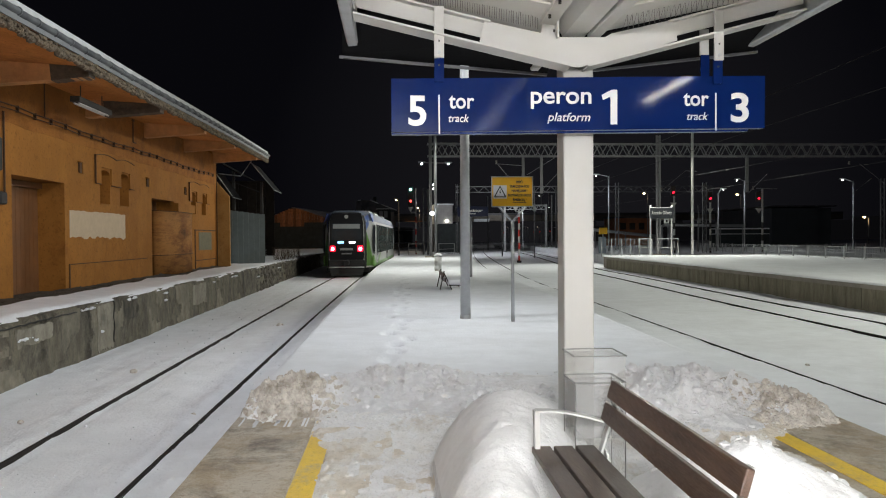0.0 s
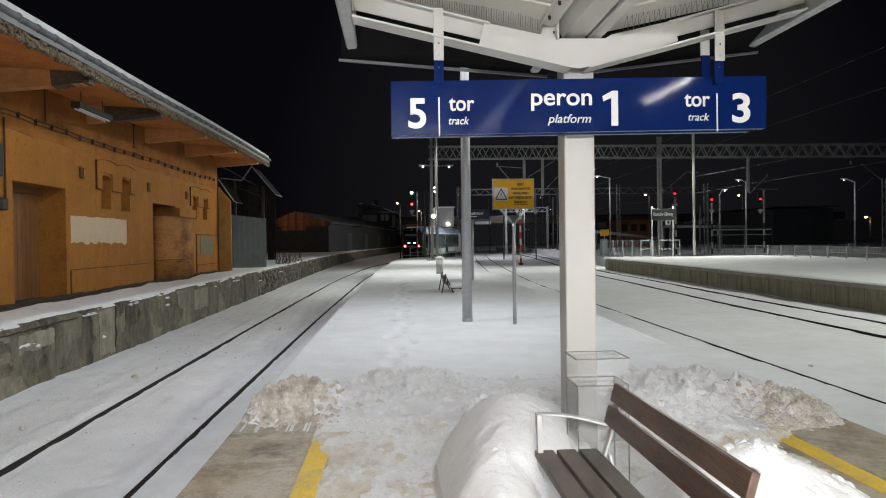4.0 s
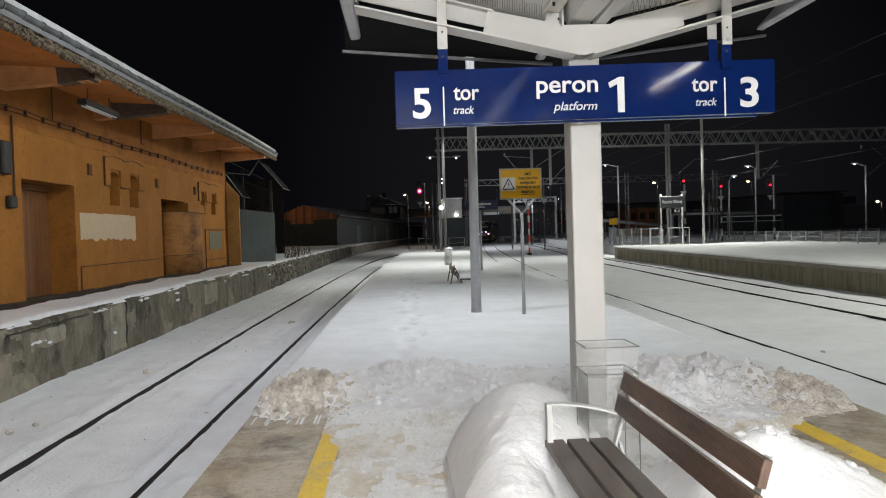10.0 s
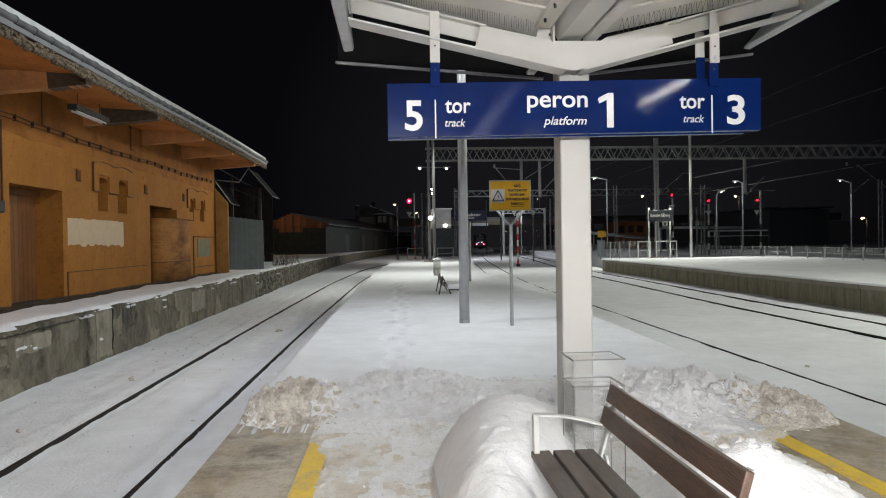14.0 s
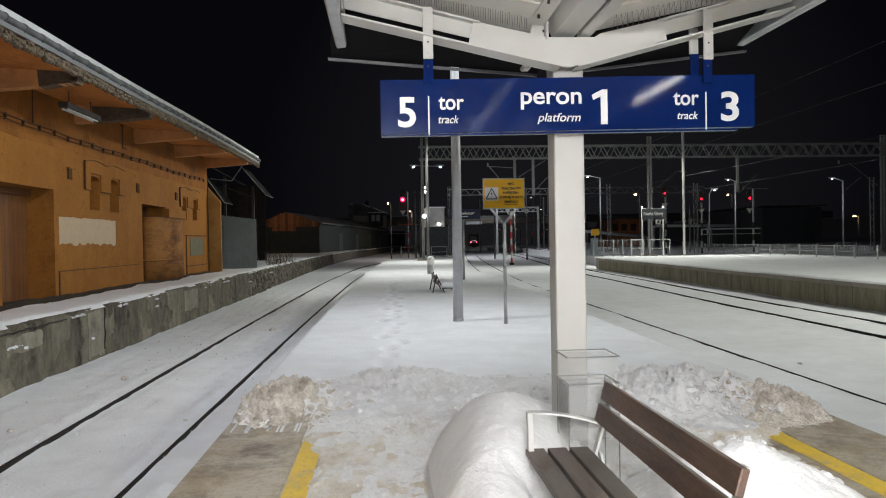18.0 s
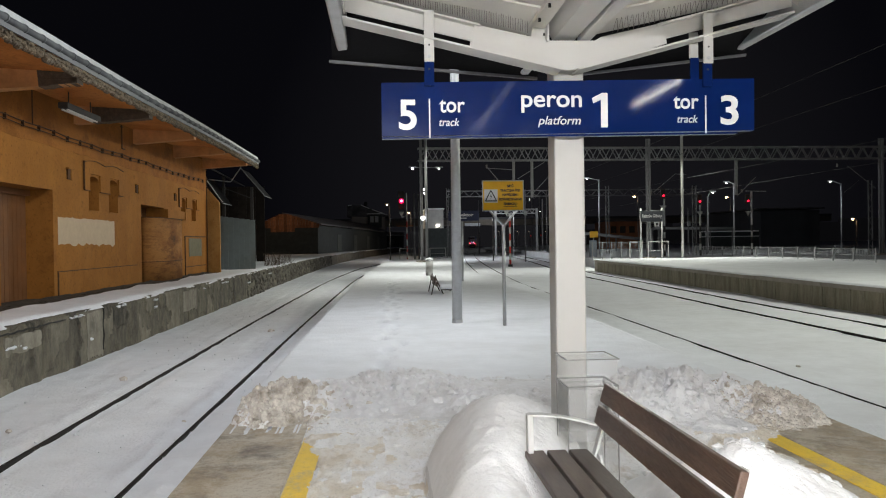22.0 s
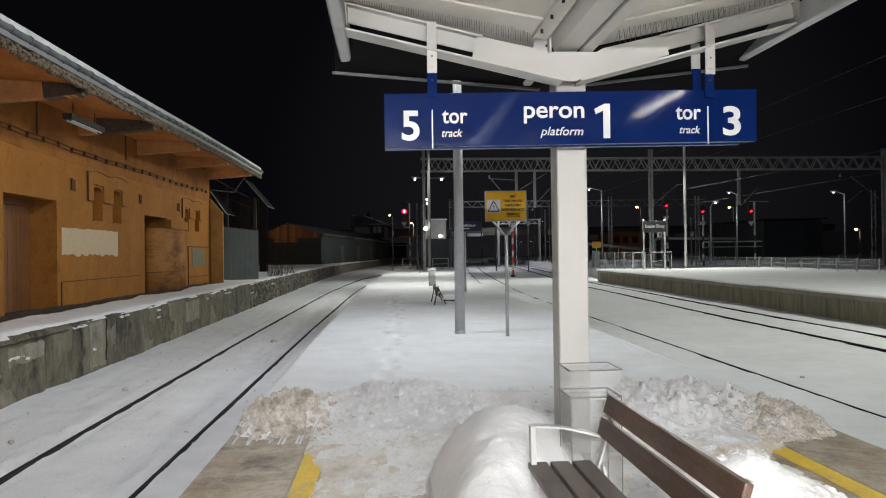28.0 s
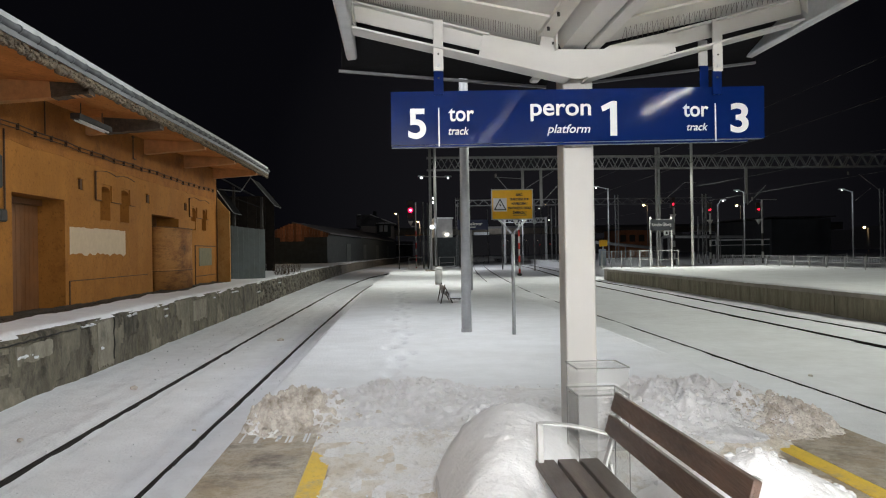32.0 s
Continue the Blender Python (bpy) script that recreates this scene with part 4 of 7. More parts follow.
prism(bm, [(0.926, 5.14, 3.159), (0.975, 5.14, 3.166), (0.975, 5.14, 2.90), (0.872, 5.14, 2.90)], (0, 0.012, 0))
part("stiffener", bm, WHITE_STEEL, canopy)
part("stiffener_edge", boxes((0.972, 0.984, 5.06, 5.152, 2.90, 3.166)), WHITE_STEEL, canopy)
for z in (3.15, 3.11, 2.96):
    part("bolt", rods(((0.962, 5.136, z), (0.985, 5.136, z), 0.009)), DARK, canopy)
for x0, x1, z0, z1 in ((0.97, -0.40, 2.995, 3.235), (1.26, 2.74, 2.995, 3.325)):
    bm = bmesh.new()
    prism(bm, [(x0, -14, z0), (x1, -14, z1), (x1, -14, z1 + 0.07), (x0, -14, z0 + 0.07)], (0, 19.33, 0))
    part("roof_sheet", bm, ROOF_SHEET, canopy)
part("flashing", boxes((0.865, 0.87, -14, 5.1, 2.985, 3.02)), ROOF_SHEET, canopy)
for k in range(12):
    part("bolt", rods(((0.90, 4.95 - k * 0.28, 2.985), (0.90, 4.95 - k * 0.28, 3.02), 0.009)), DARK, canopy)
for x0, x1, z in ((-0.392, -0.312, 3.03), (2.625, 2.70, 3.08)):
    part("edge_gutter", bevelled(x0, x1, -14, 6.0, z, z + 0.16, 0.01, 1), GREY_STEEL, canopy)
DARK_BAR = mat("dull_grey_bar", (0.16, 0.16, 0.17), 0.7, vary=0.1)
bm = bmesh.new()
for a, b in (((-0.46, 6, 2.99), (1.1, 6, 2.868)), ((1.3, 6, 2.885), (2.74, 6, 3.056))):
    bar(bm, a, b, 0.03, 0.017)
part("end_bar", bm, DARK_BAR, canopy)
SMOKED = mat("dark_roof_membrane", (0.004, 0.004, 0.005), 0.9, vary=0.1, spec=0.1)
for a, b, c, d in (((-0.40, 5.33, 3.14), (1.1, 5.33, 2.98), (1.1, 6.0, 2.885), (-0.44, 6.0, 3.005)), ((1.2, 5.33, 2.98), (2.72, 5.33, 3.25), (2.72, 6.0, 3.07), (1.2, 6.0, 2.885))):
    bm = bmesh.new()
    prism(bm, [a, b, c, d], (0, 0, 0.03))
    part("end_panel", bm, SMOKED, canopy, "dark sloping end panel")

# ---- hanging sign ----
sign = thing("platform_sign", "glossy navy platform sign with white lettering under the canopy", "sign", (CX, 5.13, 2.3))
bm = bmesh.new()
prism(bm, [(-0.077, 5.127, 2.308), (2.354, 5.127, 2.342), (2.357, 5.127, 2.681), (-0.077, 5.127, 2.645)], (0, 0.06, 0))
part("panel", bm, BLUE, sign)
bm = bmesh.new()
bar(bm, (-0.075, 5.15, 2.298), (2.24, 5.15, 2.326), 0.05, 0.012)
part("lower_tray", bm, BLUE, sign)
for x in (0.225, 2.028):
    hanger = part("hanger", bevelled(x - 0.031, x + 0.031, 5.075, 5.09, 2.768, 3.09, 0.002, 1), WHITE_STEEL, sign, "white steel hanger")
    part("bracket", bevelled(x - 0.031, x + 0.031, 5.092, 5.106, 2.62, 2.775, 0.002, 1), BLUE, sign)
YT = 5.124
text("number", "5", 0.030, 2.356, YT, 0.187, sign, WHITE, width=0.113)
text("word", "tor", 0.287, 2.461, YT, 0.100, sign, WHITE, width=0.162, bold=0.018)
text("word", "track", 0.285, 2.374, YT, 0.05, sign, WHITE, width=0.13, shear=0.25, bold=0.008)
text("word", "peron", 0.812, 2.495, YT, 0.112, sign, WHITE, width=0.393, bold=0.018)
text("word", "platform", 0.918, 2.382, YT, 0.055, sign, WHITE, width=0.28, shear=0.25, bold=0.008)
bm = bmesh.new()
prism(bm, [(1.330, YT - 0.002, 2.362), (1.374, YT - 0.002, 2.362), (1.374, YT - 0.002, 2.584), (1.338, YT - 0.002, 2.584), (1.272, YT - 0.002, 2.550), (1.281, YT - 0.002, 2.517), (1.330, YT - 0.002, 2.540)], (0, 0.004, 0))
part("number", bm, WHITE, sign)
text("word", "tor", 1.810, 2.485, YT, 0.100, sign, WHITE, width=0.168, bold=0.018)
text("word", "track", 1.835, 2.393, YT, 0.05, sign, WHITE, width=0.138, shear=0.25, bold=0.008)
text("number", "3", 2.126, 2.385, YT, 0.187, sign, WHITE, width=0.12)
for x, z in ((0.225, 2.298), (2.026, 2.322)):
    part("divider", boxes((x - 0.004, x + 0.004, 5.122, 5.128, z, z + 0.246)), WHITE, sign)

# ---- bench ----
SEAT_WOOD = mat("worn_grey_brown_wood", (0.085, 0.062, 0.048), 0.55, vary=0.35, scale=5, bump=0.2, bscale=60, stain=(0.04, 0.03, 0.024), sscale=3, samt=0.7, rnd=0.1)
for m_ in (WOOD, SEAT_WOOD):
    nt = m_.node_tree
    mapping = nt.nodes.new("ShaderNodeMapping")
    mapping.inputs["Scale"].default_value = (2.4, 0.3, 2.4)
    nt.links.new(nt.nodes["Texture Coordinate"].outputs["Object"], mapping.inputs["Vector"])
    for nd in [q for q in nt.nodes if q.type == "TEX_NOISE"]:
        nt.links.new(mapping.outputs["Vector"], nd.inputs["Vector"])
bench = thing("bench", "pale steel bench with dark-stained wooden slats", "bench", (0.95, 3.6, 0))
BENCH_STEEL = mat("pale_painted_flat_steel", (0.52, 0.52, 0.51), 0.45, 0.1, vary=0.05, scale=5)
BY0, BY1 = 2.88, 4.47
for x in (0.684, 0.807, 0.930):
    part("seat_slat", bevelled(x, x + 0.104, BY0, BY1, 0.445, 0.482, 0.006, 2), SEAT_WOOD, bench)
for x, z in ((1.070, 0.624), (1.106, 0.744)):
    bm = bevelled(0, 0.034, BY0, BY1, 0, 0.103, 0.006, 2)
    bmesh.ops.rotate(bm, verts=bm.verts[:], cent=(0, 0, 0), matrix=Matrix.Rotation(radians(16), 3, "Y"))
    bmesh.ops.translate(bm, verts=bm.verts[:], vec=(x, 0, z))
    part("back_slat", bm, WOOD, bench)
for y in (BY0 + 0.06, BY1 - 0.03):
    frame_ = part("end_frame", boxes((0.70, 1.05, y - 0.006, y + 0.006, 0.405, 0.444)), BENCH_STEEL, bench)
    bm = bmesh.new()
    bar(bm, (0.716, y, -0.02), (0.704, y, 0.69), 0.06, 0.028, (1, 0, 0))
    part("front_leg", bm, BENCH_STEEL, frame_)
    bm = bmesh.new()
    pts = [(0.704, 0.688), (0.78, 0.686), (0.88, 0.672), (0.98, 0.65), (1.075, 0.622)]
    for a, b in zip(pts, pts[1:]):
        bar(bm, (a[0], y, a[1]), (b[0], y, b[1]), 0.06, 0.009)
    part("armrest", bm, BENCH_STEEL, frame_)
    bm = bmesh.new()
    bar(bm, (1.20, y, -0.02), (1.09, y, 0.46), 0.06, 0.012, (1, 0, 0))
    bar(bm, (1.055, y, 0.42), (1.178, y, 0.83), 0.012, 0.05, (0, 1, 0))
    part("back_leg", bm, BENCH_STEEL, frame_)

# ---- clear acrylic bin ----
bin_ = thing("litter_bin", "clear acrylic litter bin with a separate lid beside the column", "litter bin", (1.14, 4.85, 0))


def shell(x0, x1, y0, y1, z0, z1, t):
    return boxes((x0, x1, y0, y0 + t, z0, z1), (x0, x1, y1 - t, y1, z0, z1), (x0, x0 + t, y0 + t, y1 - t, z0, z1), (x1 - t, x1, y0 + t, y1 - t, z0, z1))


def rim(x0, x1, y0, y1, z, t):
    return boxes((x0, x1, y0, y0 + t, z, z + t), (x0, x1, y1 - t, y1, z, z + t), (x0, x0 + t, y0 + t, y1 - t, z, z + t), (x1 - t, x1, y0 + t, y1 - t, z, z + t))


body_ = part("body", shell(0.985, 1.29, 4.70, 4.99, 0.02, 0.775, 0.005), ACRYLIC, bin_)
part("rim", rim(0.983, 1.292, 4.698, 4.992, 0.775, 0.008), ACRYLIC_EDGE, body_)
part("lining", shell(0.995, 1.28, 4.71, 4.98, 0.45, 0.76, 0.003), glass_mat("thin_plastic_bag", (0.75, 0.75, 0.74), 0.25, 0.14), body_, "crumpled clear plastic bag")
lid = part("lid", shell(0.985, 1.29, 4.70, 4.99, 0.80, 0.925, 0.005), ACRYLIC, bin_)
part("lid_top", boxes((0.98, 1.295, 4.695, 4.995, 0.927, 0.933)), ACRYLIC, lid)
part("lid_rim", rim(0.979, 1.296, 4.694, 4.996, 0.934, 0.006), ACRYLIC_EDGE, lid)
for x in (0.985, 1.285):
    for y in (4.70, 4.985):
        part("corner_edge", boxes((x, x + 0.005, y, y + 0.005, 0.022, 0.774)), ACRYLIC_EDGE, body_)

# ---- poles ----
pole = thing("platform_lamp", "tall grey platform lamp post standing in snow", "lamp", (1.29, 14.5, 0))
bm = bmesh.new()
rod(bm, (1.29, 14.5, -0.02), (1.302, 14.5, 7.3), 0.098, 24, 0.075)
part("shaft", bm, GREY_STEEL, pole, "", True)
part("base_collar", rods(((1.29, 14.5, 0.0), (1.29, 14.5, 0.16), 0.104)), GREY_STEEL, pole)
for s_ in (-1, 1):
    part("arm", rods(((1.30, 14.5, 7.25), (1.30 + s_ * 0.7, 14.5, 7.32), 0.03)), GREY_STEEL, pole)
    part("head", bevelled(1.30 + min(s_ * 0.6, s_ * 1.1), 1.30 + max(s_ * 0.6, s_ * 1.1), 14.38, 14.62, 7.28, 7.36, 0.02, 1), GREY_STEEL, pole)
wsign = thing("warning_sign", "yellow high-voltage warning sign on a forked grey post", "warning sign", (2.108, 13.9, 0))
part("plate", bevelled(1.718, 2.485, 13.88, 13.90, 2.19, 2.75, 0.004, 1), GREY_STEEL, wsign)
part("face", boxes((1.735, 2.468, 13.874, 13.879, 2.207, 2.733)), AMBER, wsign)
part("post", rods(((2.108, 13.92, -0.02), (2.108, 13.92, 1.93), 0.034)), GREY_STEEL, wsign, "", True)
part("fork", rods(((2.108, 13.92, 1.92), (1.86, 13.92, 2.2), 0.02), ((2.108, 13.92, 1.92), (2.36, 13.92, 2.2), 0.02)), GREY_STEEL, wsign, "", True)

# ---- far platform ----
MAST_STEEL = mat("grey_mast_paint", (0.11, 0.11, 0.112), 0.6, 0.0, vary=0.15, scale=4)
FARSTEEL = mat("weathered_steel", (0.17, 0.17, 0.175), 0.6, 0.3, vary=0.2, scale=4)
fy = np.concatenate([np.arange(-20, 10, 3.0), np.arange(10, 53, 1.0), np.array([52.5])])
fx = curve(FAR_EDGE, fy)
bm = bmesh.new()
last = None
for x, y in zip(fx, fy):
    ring = [bm.verts.new(p) for p in ((x, y, -0.7), (x, y, FAR_Z - 0.01), (x + 14, y, FAR_Z - 0.01), (x + 14, y, -0.7))]
    if last:
        for i in range(3):
            bm.faces.new((last[i], last[i + 1], ring[i + 1], ring[i]))
    else:
        bm.faces.new(ring)
    last = ring
bm.faces.new(last[::-1])
far_platform = solid("platform", bm, PANEL_CONCRETE, "second snow-covered platform with a concrete panel wall", "platform", "structure")
y = 8.0
while y < 51.0:
    x0, x1 = float(curve(FAR_EDGE, y)[0]), float(curve(FAR_EDGE, y + 1.49)[0])
    bm = bmesh.new()
    prism(bm, [(x0 - 0.06, y + 0.012, -0.68), (x1 - 0.06, y + 1.48, -0.68), (x1 + 0.02, y + 1.48, -0.68), (x0 + 0.02, y + 0.012, -0.68)], (0, 0, 0.74))
    part("wall_panel", bm, STREAKED, far_platform)
    bm = bmesh.new()
    prism(bm, [(x0 - 0.12, y + 0.006, 0.06), (x1 - 0.12, y + 1.486, 0.06), (x1 + 0.4, y + 1.486, 0.06), (x0 + 0.4, y + 0.006, 0.06)], (0, 0, 0.135))
    part("edge_slab", bm, PANEL_CONCRETE, far_platform)
    y += 1.5
ys = np.concatenate([np.arange(-20, 8, 2.0), np.arange(8, 52.4, 0.4), np.array([52.45])])
us = np.concatenate([np.array([-0.13, -0.09, 0.0, 0.15, 0.4]), np.arange(0.8, 13.9, 0.6)])
U, Y = np.meshgrid(us, ys, indexing="ij")
X = curve(FAR_EDGE, ys)[None, :] + U
Z = FAR_Z + 0.055 + 0.015 * vnoise(X, Y, 2.0, 51) + 0.006 * vnoise(X, Y, 0.5, 52) - 0.06 * (U < -0.1)
sheet("far_platform_snow", X, Y, Z, SNOW, "smooth untouched snow on the second platform", "snow", "stuff")
bm = bmesh.new()
box(bm, 27.5, 160, -30, 120, -0.8, 0.1)
prism(bm, [(16.3, 53.5, -0.8), (27.5, 53.5, -0.8), (27.5, 120, -0.8), (22.2, 120, -0.8)], (0, 0, 0.92))
solid("yard_snow", bm, SNOW, "snow-covered yard beyond the second platform", "ground", "structure")


def fence(a, b, n, h, z, label):
    t = thing("fence", label, "fence", (a[0], a[1], z))
    a, b = Vector((a[0], a[1], z)), Vector((b[0], b[1], z))
    for i in range(n + 1):
        p = a.lerp(b, i / n)
        part("post", rods((p, p + Vector((0, 0, h)), 0.04)), GREY_STEEL, t)
    for i in range(n):
        p, q = a.lerp(b, i / n), a.lerp(b, (i + 1) / n)
        bm = bmesh.new()
        d = (q - p)
        m = max(4, int(d.length / 0.14))
        for k in range(1, m):
            r = p.lerp(q, k / m)
            bar(bm, r + Vector((0, 0, 0.08)), r + Vector((0, 0, h - 0.04)), 0.009, 0.009, (1, 0, 0))
        for zz in (0.1, h * 0.5, h - 0.05):
            bar(bm, p + Vector((0, 0, zz)), q + Vector((0, 0, zz)), 0.02, 0.02)
        part("mesh_panel", bm, GREY_STEEL, t)


fence((15.6, 55.5), (21.2, 59), 6, 1.35, 0.12, "grey steel mesh fence on the snowy yard")
fence((27.4, 66), (25.3, 37), 14, 0.75, 0.25, "low grey steel mesh fence along the second platform")
fence((46, 70), (29, 68), 8, 0.7, 0.1, "low grey steel mesh fence on the snowy yard")

# ---- lamps ----
GLOW = mat("lamp_glow_white", (0.93, 0.97, 1.0), emit=60)
GLOW_SOFT = mat("lamp_glow_soft", (1.0, 0.95, 0.85), emit=14)
GLOW_WARM = mat("lamp_glow_orange", (1.0, 0.50, 0.16), emit=12)
GLOW_AMBER = mat("lamp_glow_amber", (1.0, 0.62, 0.30), emit=16)
RED_HALO = mat("signal_red_halo", (1.0, 0.010, 0.10), emit=1.6)
RED_CORE = mat("signal_red_core", (1.0, 0.10, 0.22), emit=18)
RED_LOW = mat("signal_low_red", (1.0, 0.07, 0.06), emit=4.5)
RED_SMALL = mat("signal_red_lens", (1.0, 0.012, 0.045), emit=3.5)
GREEN_GLOW = mat("signal_green_glow", (0.25, 1.0, 0.80), emit=12)


def street_lamp(x, y, z, h, arms, label, glow=GLOW, size=1.0, steel=None, bulb=None):
    t = thing("street_lamp", label, "lamp", (x, y, z), "street lamps")
    steel = steel or GREY_STEEL
    part("post", rods(((x, y, z), (x, y, z + h), 0.07 * size)), steel, t, "", True)
    for dx, dz in arms:
        e = (x + dx, y, z + h + dz)
        bm = bmesh.new()
        rod(bm, (x, y, z + h - 0.05), e, 0.03)
        arm = part("arm", bm, steel, t)
        s = 1 if dx >= 0 else -1
        part("head", bevelled(min(e[0], e[0] + s * 0.55), max(e[0], e[0] + s * 0.55), y - 0.13, y + 0.13, e[2] - 0.02, e[2] + 0.08, 0.02, 1), steel, t)
        bm = bmesh.new()
        bmesh.ops.create_uvsphere(bm, u_segments=14, v_segments=8, radius=bulb or 0.045 + 0.015 * size)
        bmesh.ops.scale(bm, verts=bm.verts[:], vec=(1, 0.8, 0.75))
        bmesh.ops.translate(bm, verts=bm.verts[:], vec=(e[0] + s * 0.27, y, e[2] - 0.1))
        part("lens", bm, glow, t, "glowing bowl lens", True)
    return t


street_lamp(3.15, 57.2, 0, 7.4, ((-0.75, -0.02), (0.75, -0.05)), "tall grey double-armed platform lamp, lit", GLOW, 1.3, FARSTEEL)
street_lamp(1.95, 36.0, 0, 7.4, ((-0.75, -0.02), (0.75, -0.02)), "tall grey double-armed platform lamp", GLOW, 0.95, MAST_STEEL)
street_lamp(22.85, 56, 0.2, 10.0, ((-0.6, 0.1),), "tall slim white lamp post on the second platform", GLOW, 1.5, WHITE_STEEL)
street_lamp(20.2, 14, 0.2, 10.0, ((-0.6, 0.1),), "tall slim white lamp post on the second platform", GLOW, 1.5, WHITE_STEEL)
street_lamp(21.9, 75, 0.1, 7.7, ((-1.0, 0.15),), "grey curved yard lamp, lit white", GLOW_SOFT)
street_lamp(33.4, 75, 0.1, 5.9, ((0.3, 0.45),), "grey curved yard lamp, lit white", GLOW_SOFT)
street_lamp(36.2, 75, 0.1, 7.2, ((-0.5, 0.15),), "grey curved yard lamp, lit white", GLOW_SOFT)
street_lamp(47.9, 75, 0.1, 7.1, ((-0.9, 0.25),), "grey curved yard lamp, lit white", GLOW_SOFT)
street_lamp(18.3, 105, -0.5, 7.6, ((-0.6, 0.1),), "grey yard lamp by the tracks, lit", GLOW_SOFT)
street_lamp(8.2, 92, -0.5, 7.0, ((0.3, 0.1),), "grey yard lamp by the tracks, lit", GLOW_SOFT)
# enlarged bulbs of the orange lamps imitate the glare around them
street_lamp(0.6, 92, -0.5, 6.6, ((-0.05, 0.3),), "yard lamp glowing orange beyond the platform", GLOW_AMBER, 1, DARK, 0.11)
street_lamp(4.2, 120, -0.5, 6.8, ((-0.05, 0.2),), "yard lamp glowing orange beyond the platform", GLOW_AMBER, 1, DARK, 0.11)
street_lamp(45.2, 130, -0.5, 9.75, ((-0.4, 0.1),), "yard lamp glowing orange far off", GLOW_AMBER, bulb=0.22)
street_lamp(86.2, 130, -0.5, 5.2, ((-0.5, 0.2),), "yard lamp glowing orange far off", GLOW_AMBER, 1.6, bulb=0.26)
street_lamp(62.3, 130, -0.5, 9.5, ((-0.4, 0.1),), "yard lamp glowing orange far off", GLOW_AMBER, bulb=0.20)
low = thing("spot_lamp", "bright round lamp on a bracket of the lamp mast", "lamp", (1.77, 35.8, 2.79))
part("bracket", rods(((1.771, 35.74, 2.74), (1.93, 35.97, 2.72), 0.02)), MAST_STEEL, low)
bm = bmesh.new()
bmesh.ops.create_uvsphere(bm, u_segments=16, v_segments=10, radius=0.085)
bmesh.ops.translate(bm, verts=bm.verts[:], vec=(1.771, 35.7, 2.793))
part("globe", bm, GLOW, low, "bright white globe", True)
for x, z in ((3.003, 5.684), (3.028, 5.37)):
    t = thing("spot_lamp", "small bright spot lamp on the lamp mast", "lamp", (x, 57, z))
    part("bracket", rods(((x, 57.0, z), (3.15, 57.15, z), 0.02)), FARSTEEL, t)
    bm = bmesh.new()
    bmesh.ops.create_uvsphere(bm, u_segments=12, v_segments=8, radius=0.075)
    bmesh.ops.translate(bm, verts=bm.verts[:], vec=(x, 56.95, z))
    part("lens", bm, GLOW_SOFT, t, "glowing lens", True)

# ---- overhead line gantry ----
gantry = thing("gantry", "grey lattice overhead line gantry across the tracks", "gantry", (22.4, 58, 0))
GY_, GZ0, GZ1 = 58.0, 7.95, 8.9
for z in (GZ0, GZ1):
    for dy in (-0.3, 0.3):
        bm = bmesh.new()
        bar(bm, (2.6, GY_ + dy, z), (46, GY_ + dy, z), 0.1, 0.1)
        part("chord", bm, FARSTEEL, gantry)
x = 2.7
while x < 45.5:
    for dy in (-0.3, 0.3):
        bm = bmesh.new()
        o = 0.0 if dy < 0 else 0.52
        bar(bm, (x + o, GY_ + dy, GZ0), (x + 0.52 + o, GY_ + dy, GZ1), 0.06, 0.06, (0, 1, 0))
        bar(bm, (x + 0.52 + o, GY_ + dy, GZ1), (x + 1.04 + o, GY_ + dy, GZ0), 0.06, 0.06, (0, 1, 0))
        part("lacing", bm, FARSTEEL, gantry)
    x += 1.04
for x, wd in ((2.83, 0.14), (20.9, 0.34), (40.4, 0.42)):
    bm = bmesh.new()
    for s in (-1, 1):
        bar(bm, (x + s * wd * 0.32, GY_, -0.6), (x + s * wd * 0.32, GY_, 9.6), 0.12, 0.2, (0, 1, 0))
    z = 0.2
    while z < 9.2:
        bar(bm, (x - wd / 2, GY_ + 0.03, z), (x + wd / 2, GY_ + 0.03, z), 0.25, 0.04, (0, 0, 1))
        z += 0.7
    part("mast", bm, FARSTEEL, gantry)
    part("footing", boxes((x - 0.45, x + 0.45, GY_ - 0.4, GY_ + 0.4, -0.6, 0.22)), PANEL_CONCRETE, gantry)
for x, z in ((10.1, 6.4), (11.55, 5.05), (28.14, 5.1)):
    part("drop_post", boxes((x - 0.09, x + 0.09, GY_ - 0.1, GY_ + 0.1, z, GZ0)), FARSTEEL, gantry)
for a, b in (((10.1, 7.21), (7.97, 7.36)), ((8.06, 7.36), (8.95, 6.3)), ((10.4, 6.5), (12.56, 7.81)), ((11.55, 5.3), (13.2, 7.0)), ((21.0, 5.1), (23.1, 6.8)), ((23.1, 6.8), (24.0, 6.75)), ((28.2, 5.0), (29.74, 6.5)), ((28.9, 5.4), (30.6, 5.35)), ((37.5, 7.34), (39.9, 5.5)), ((38.5, 6.2), (37.2, 5.2))):
    bm = bmesh.new()
    rod(bm, (a[0], GY_ - 0.05, a[1]), (b[0], GY_ - 0.05, b[1]), 0.024, 6)
    part("cantilever", bm, FARSTEEL, gantry)
for x, z in ((7.97, 7.36), (21.1, 5.2), (28.6, 5.3), (36.6, 7.9), (36.6, 7.3)):
    bm = bmesh.new()
    for i in range(4):
        rod(bm, (x, GY_ - 0.06, z + i * 0.07), (x, GY_ - 0.06, z + i * 0.07 + 0.035), 0.07, 8)
    part("insulator", bm, PANEL_CONCRETE, gantry, "pale ribbed insulator")


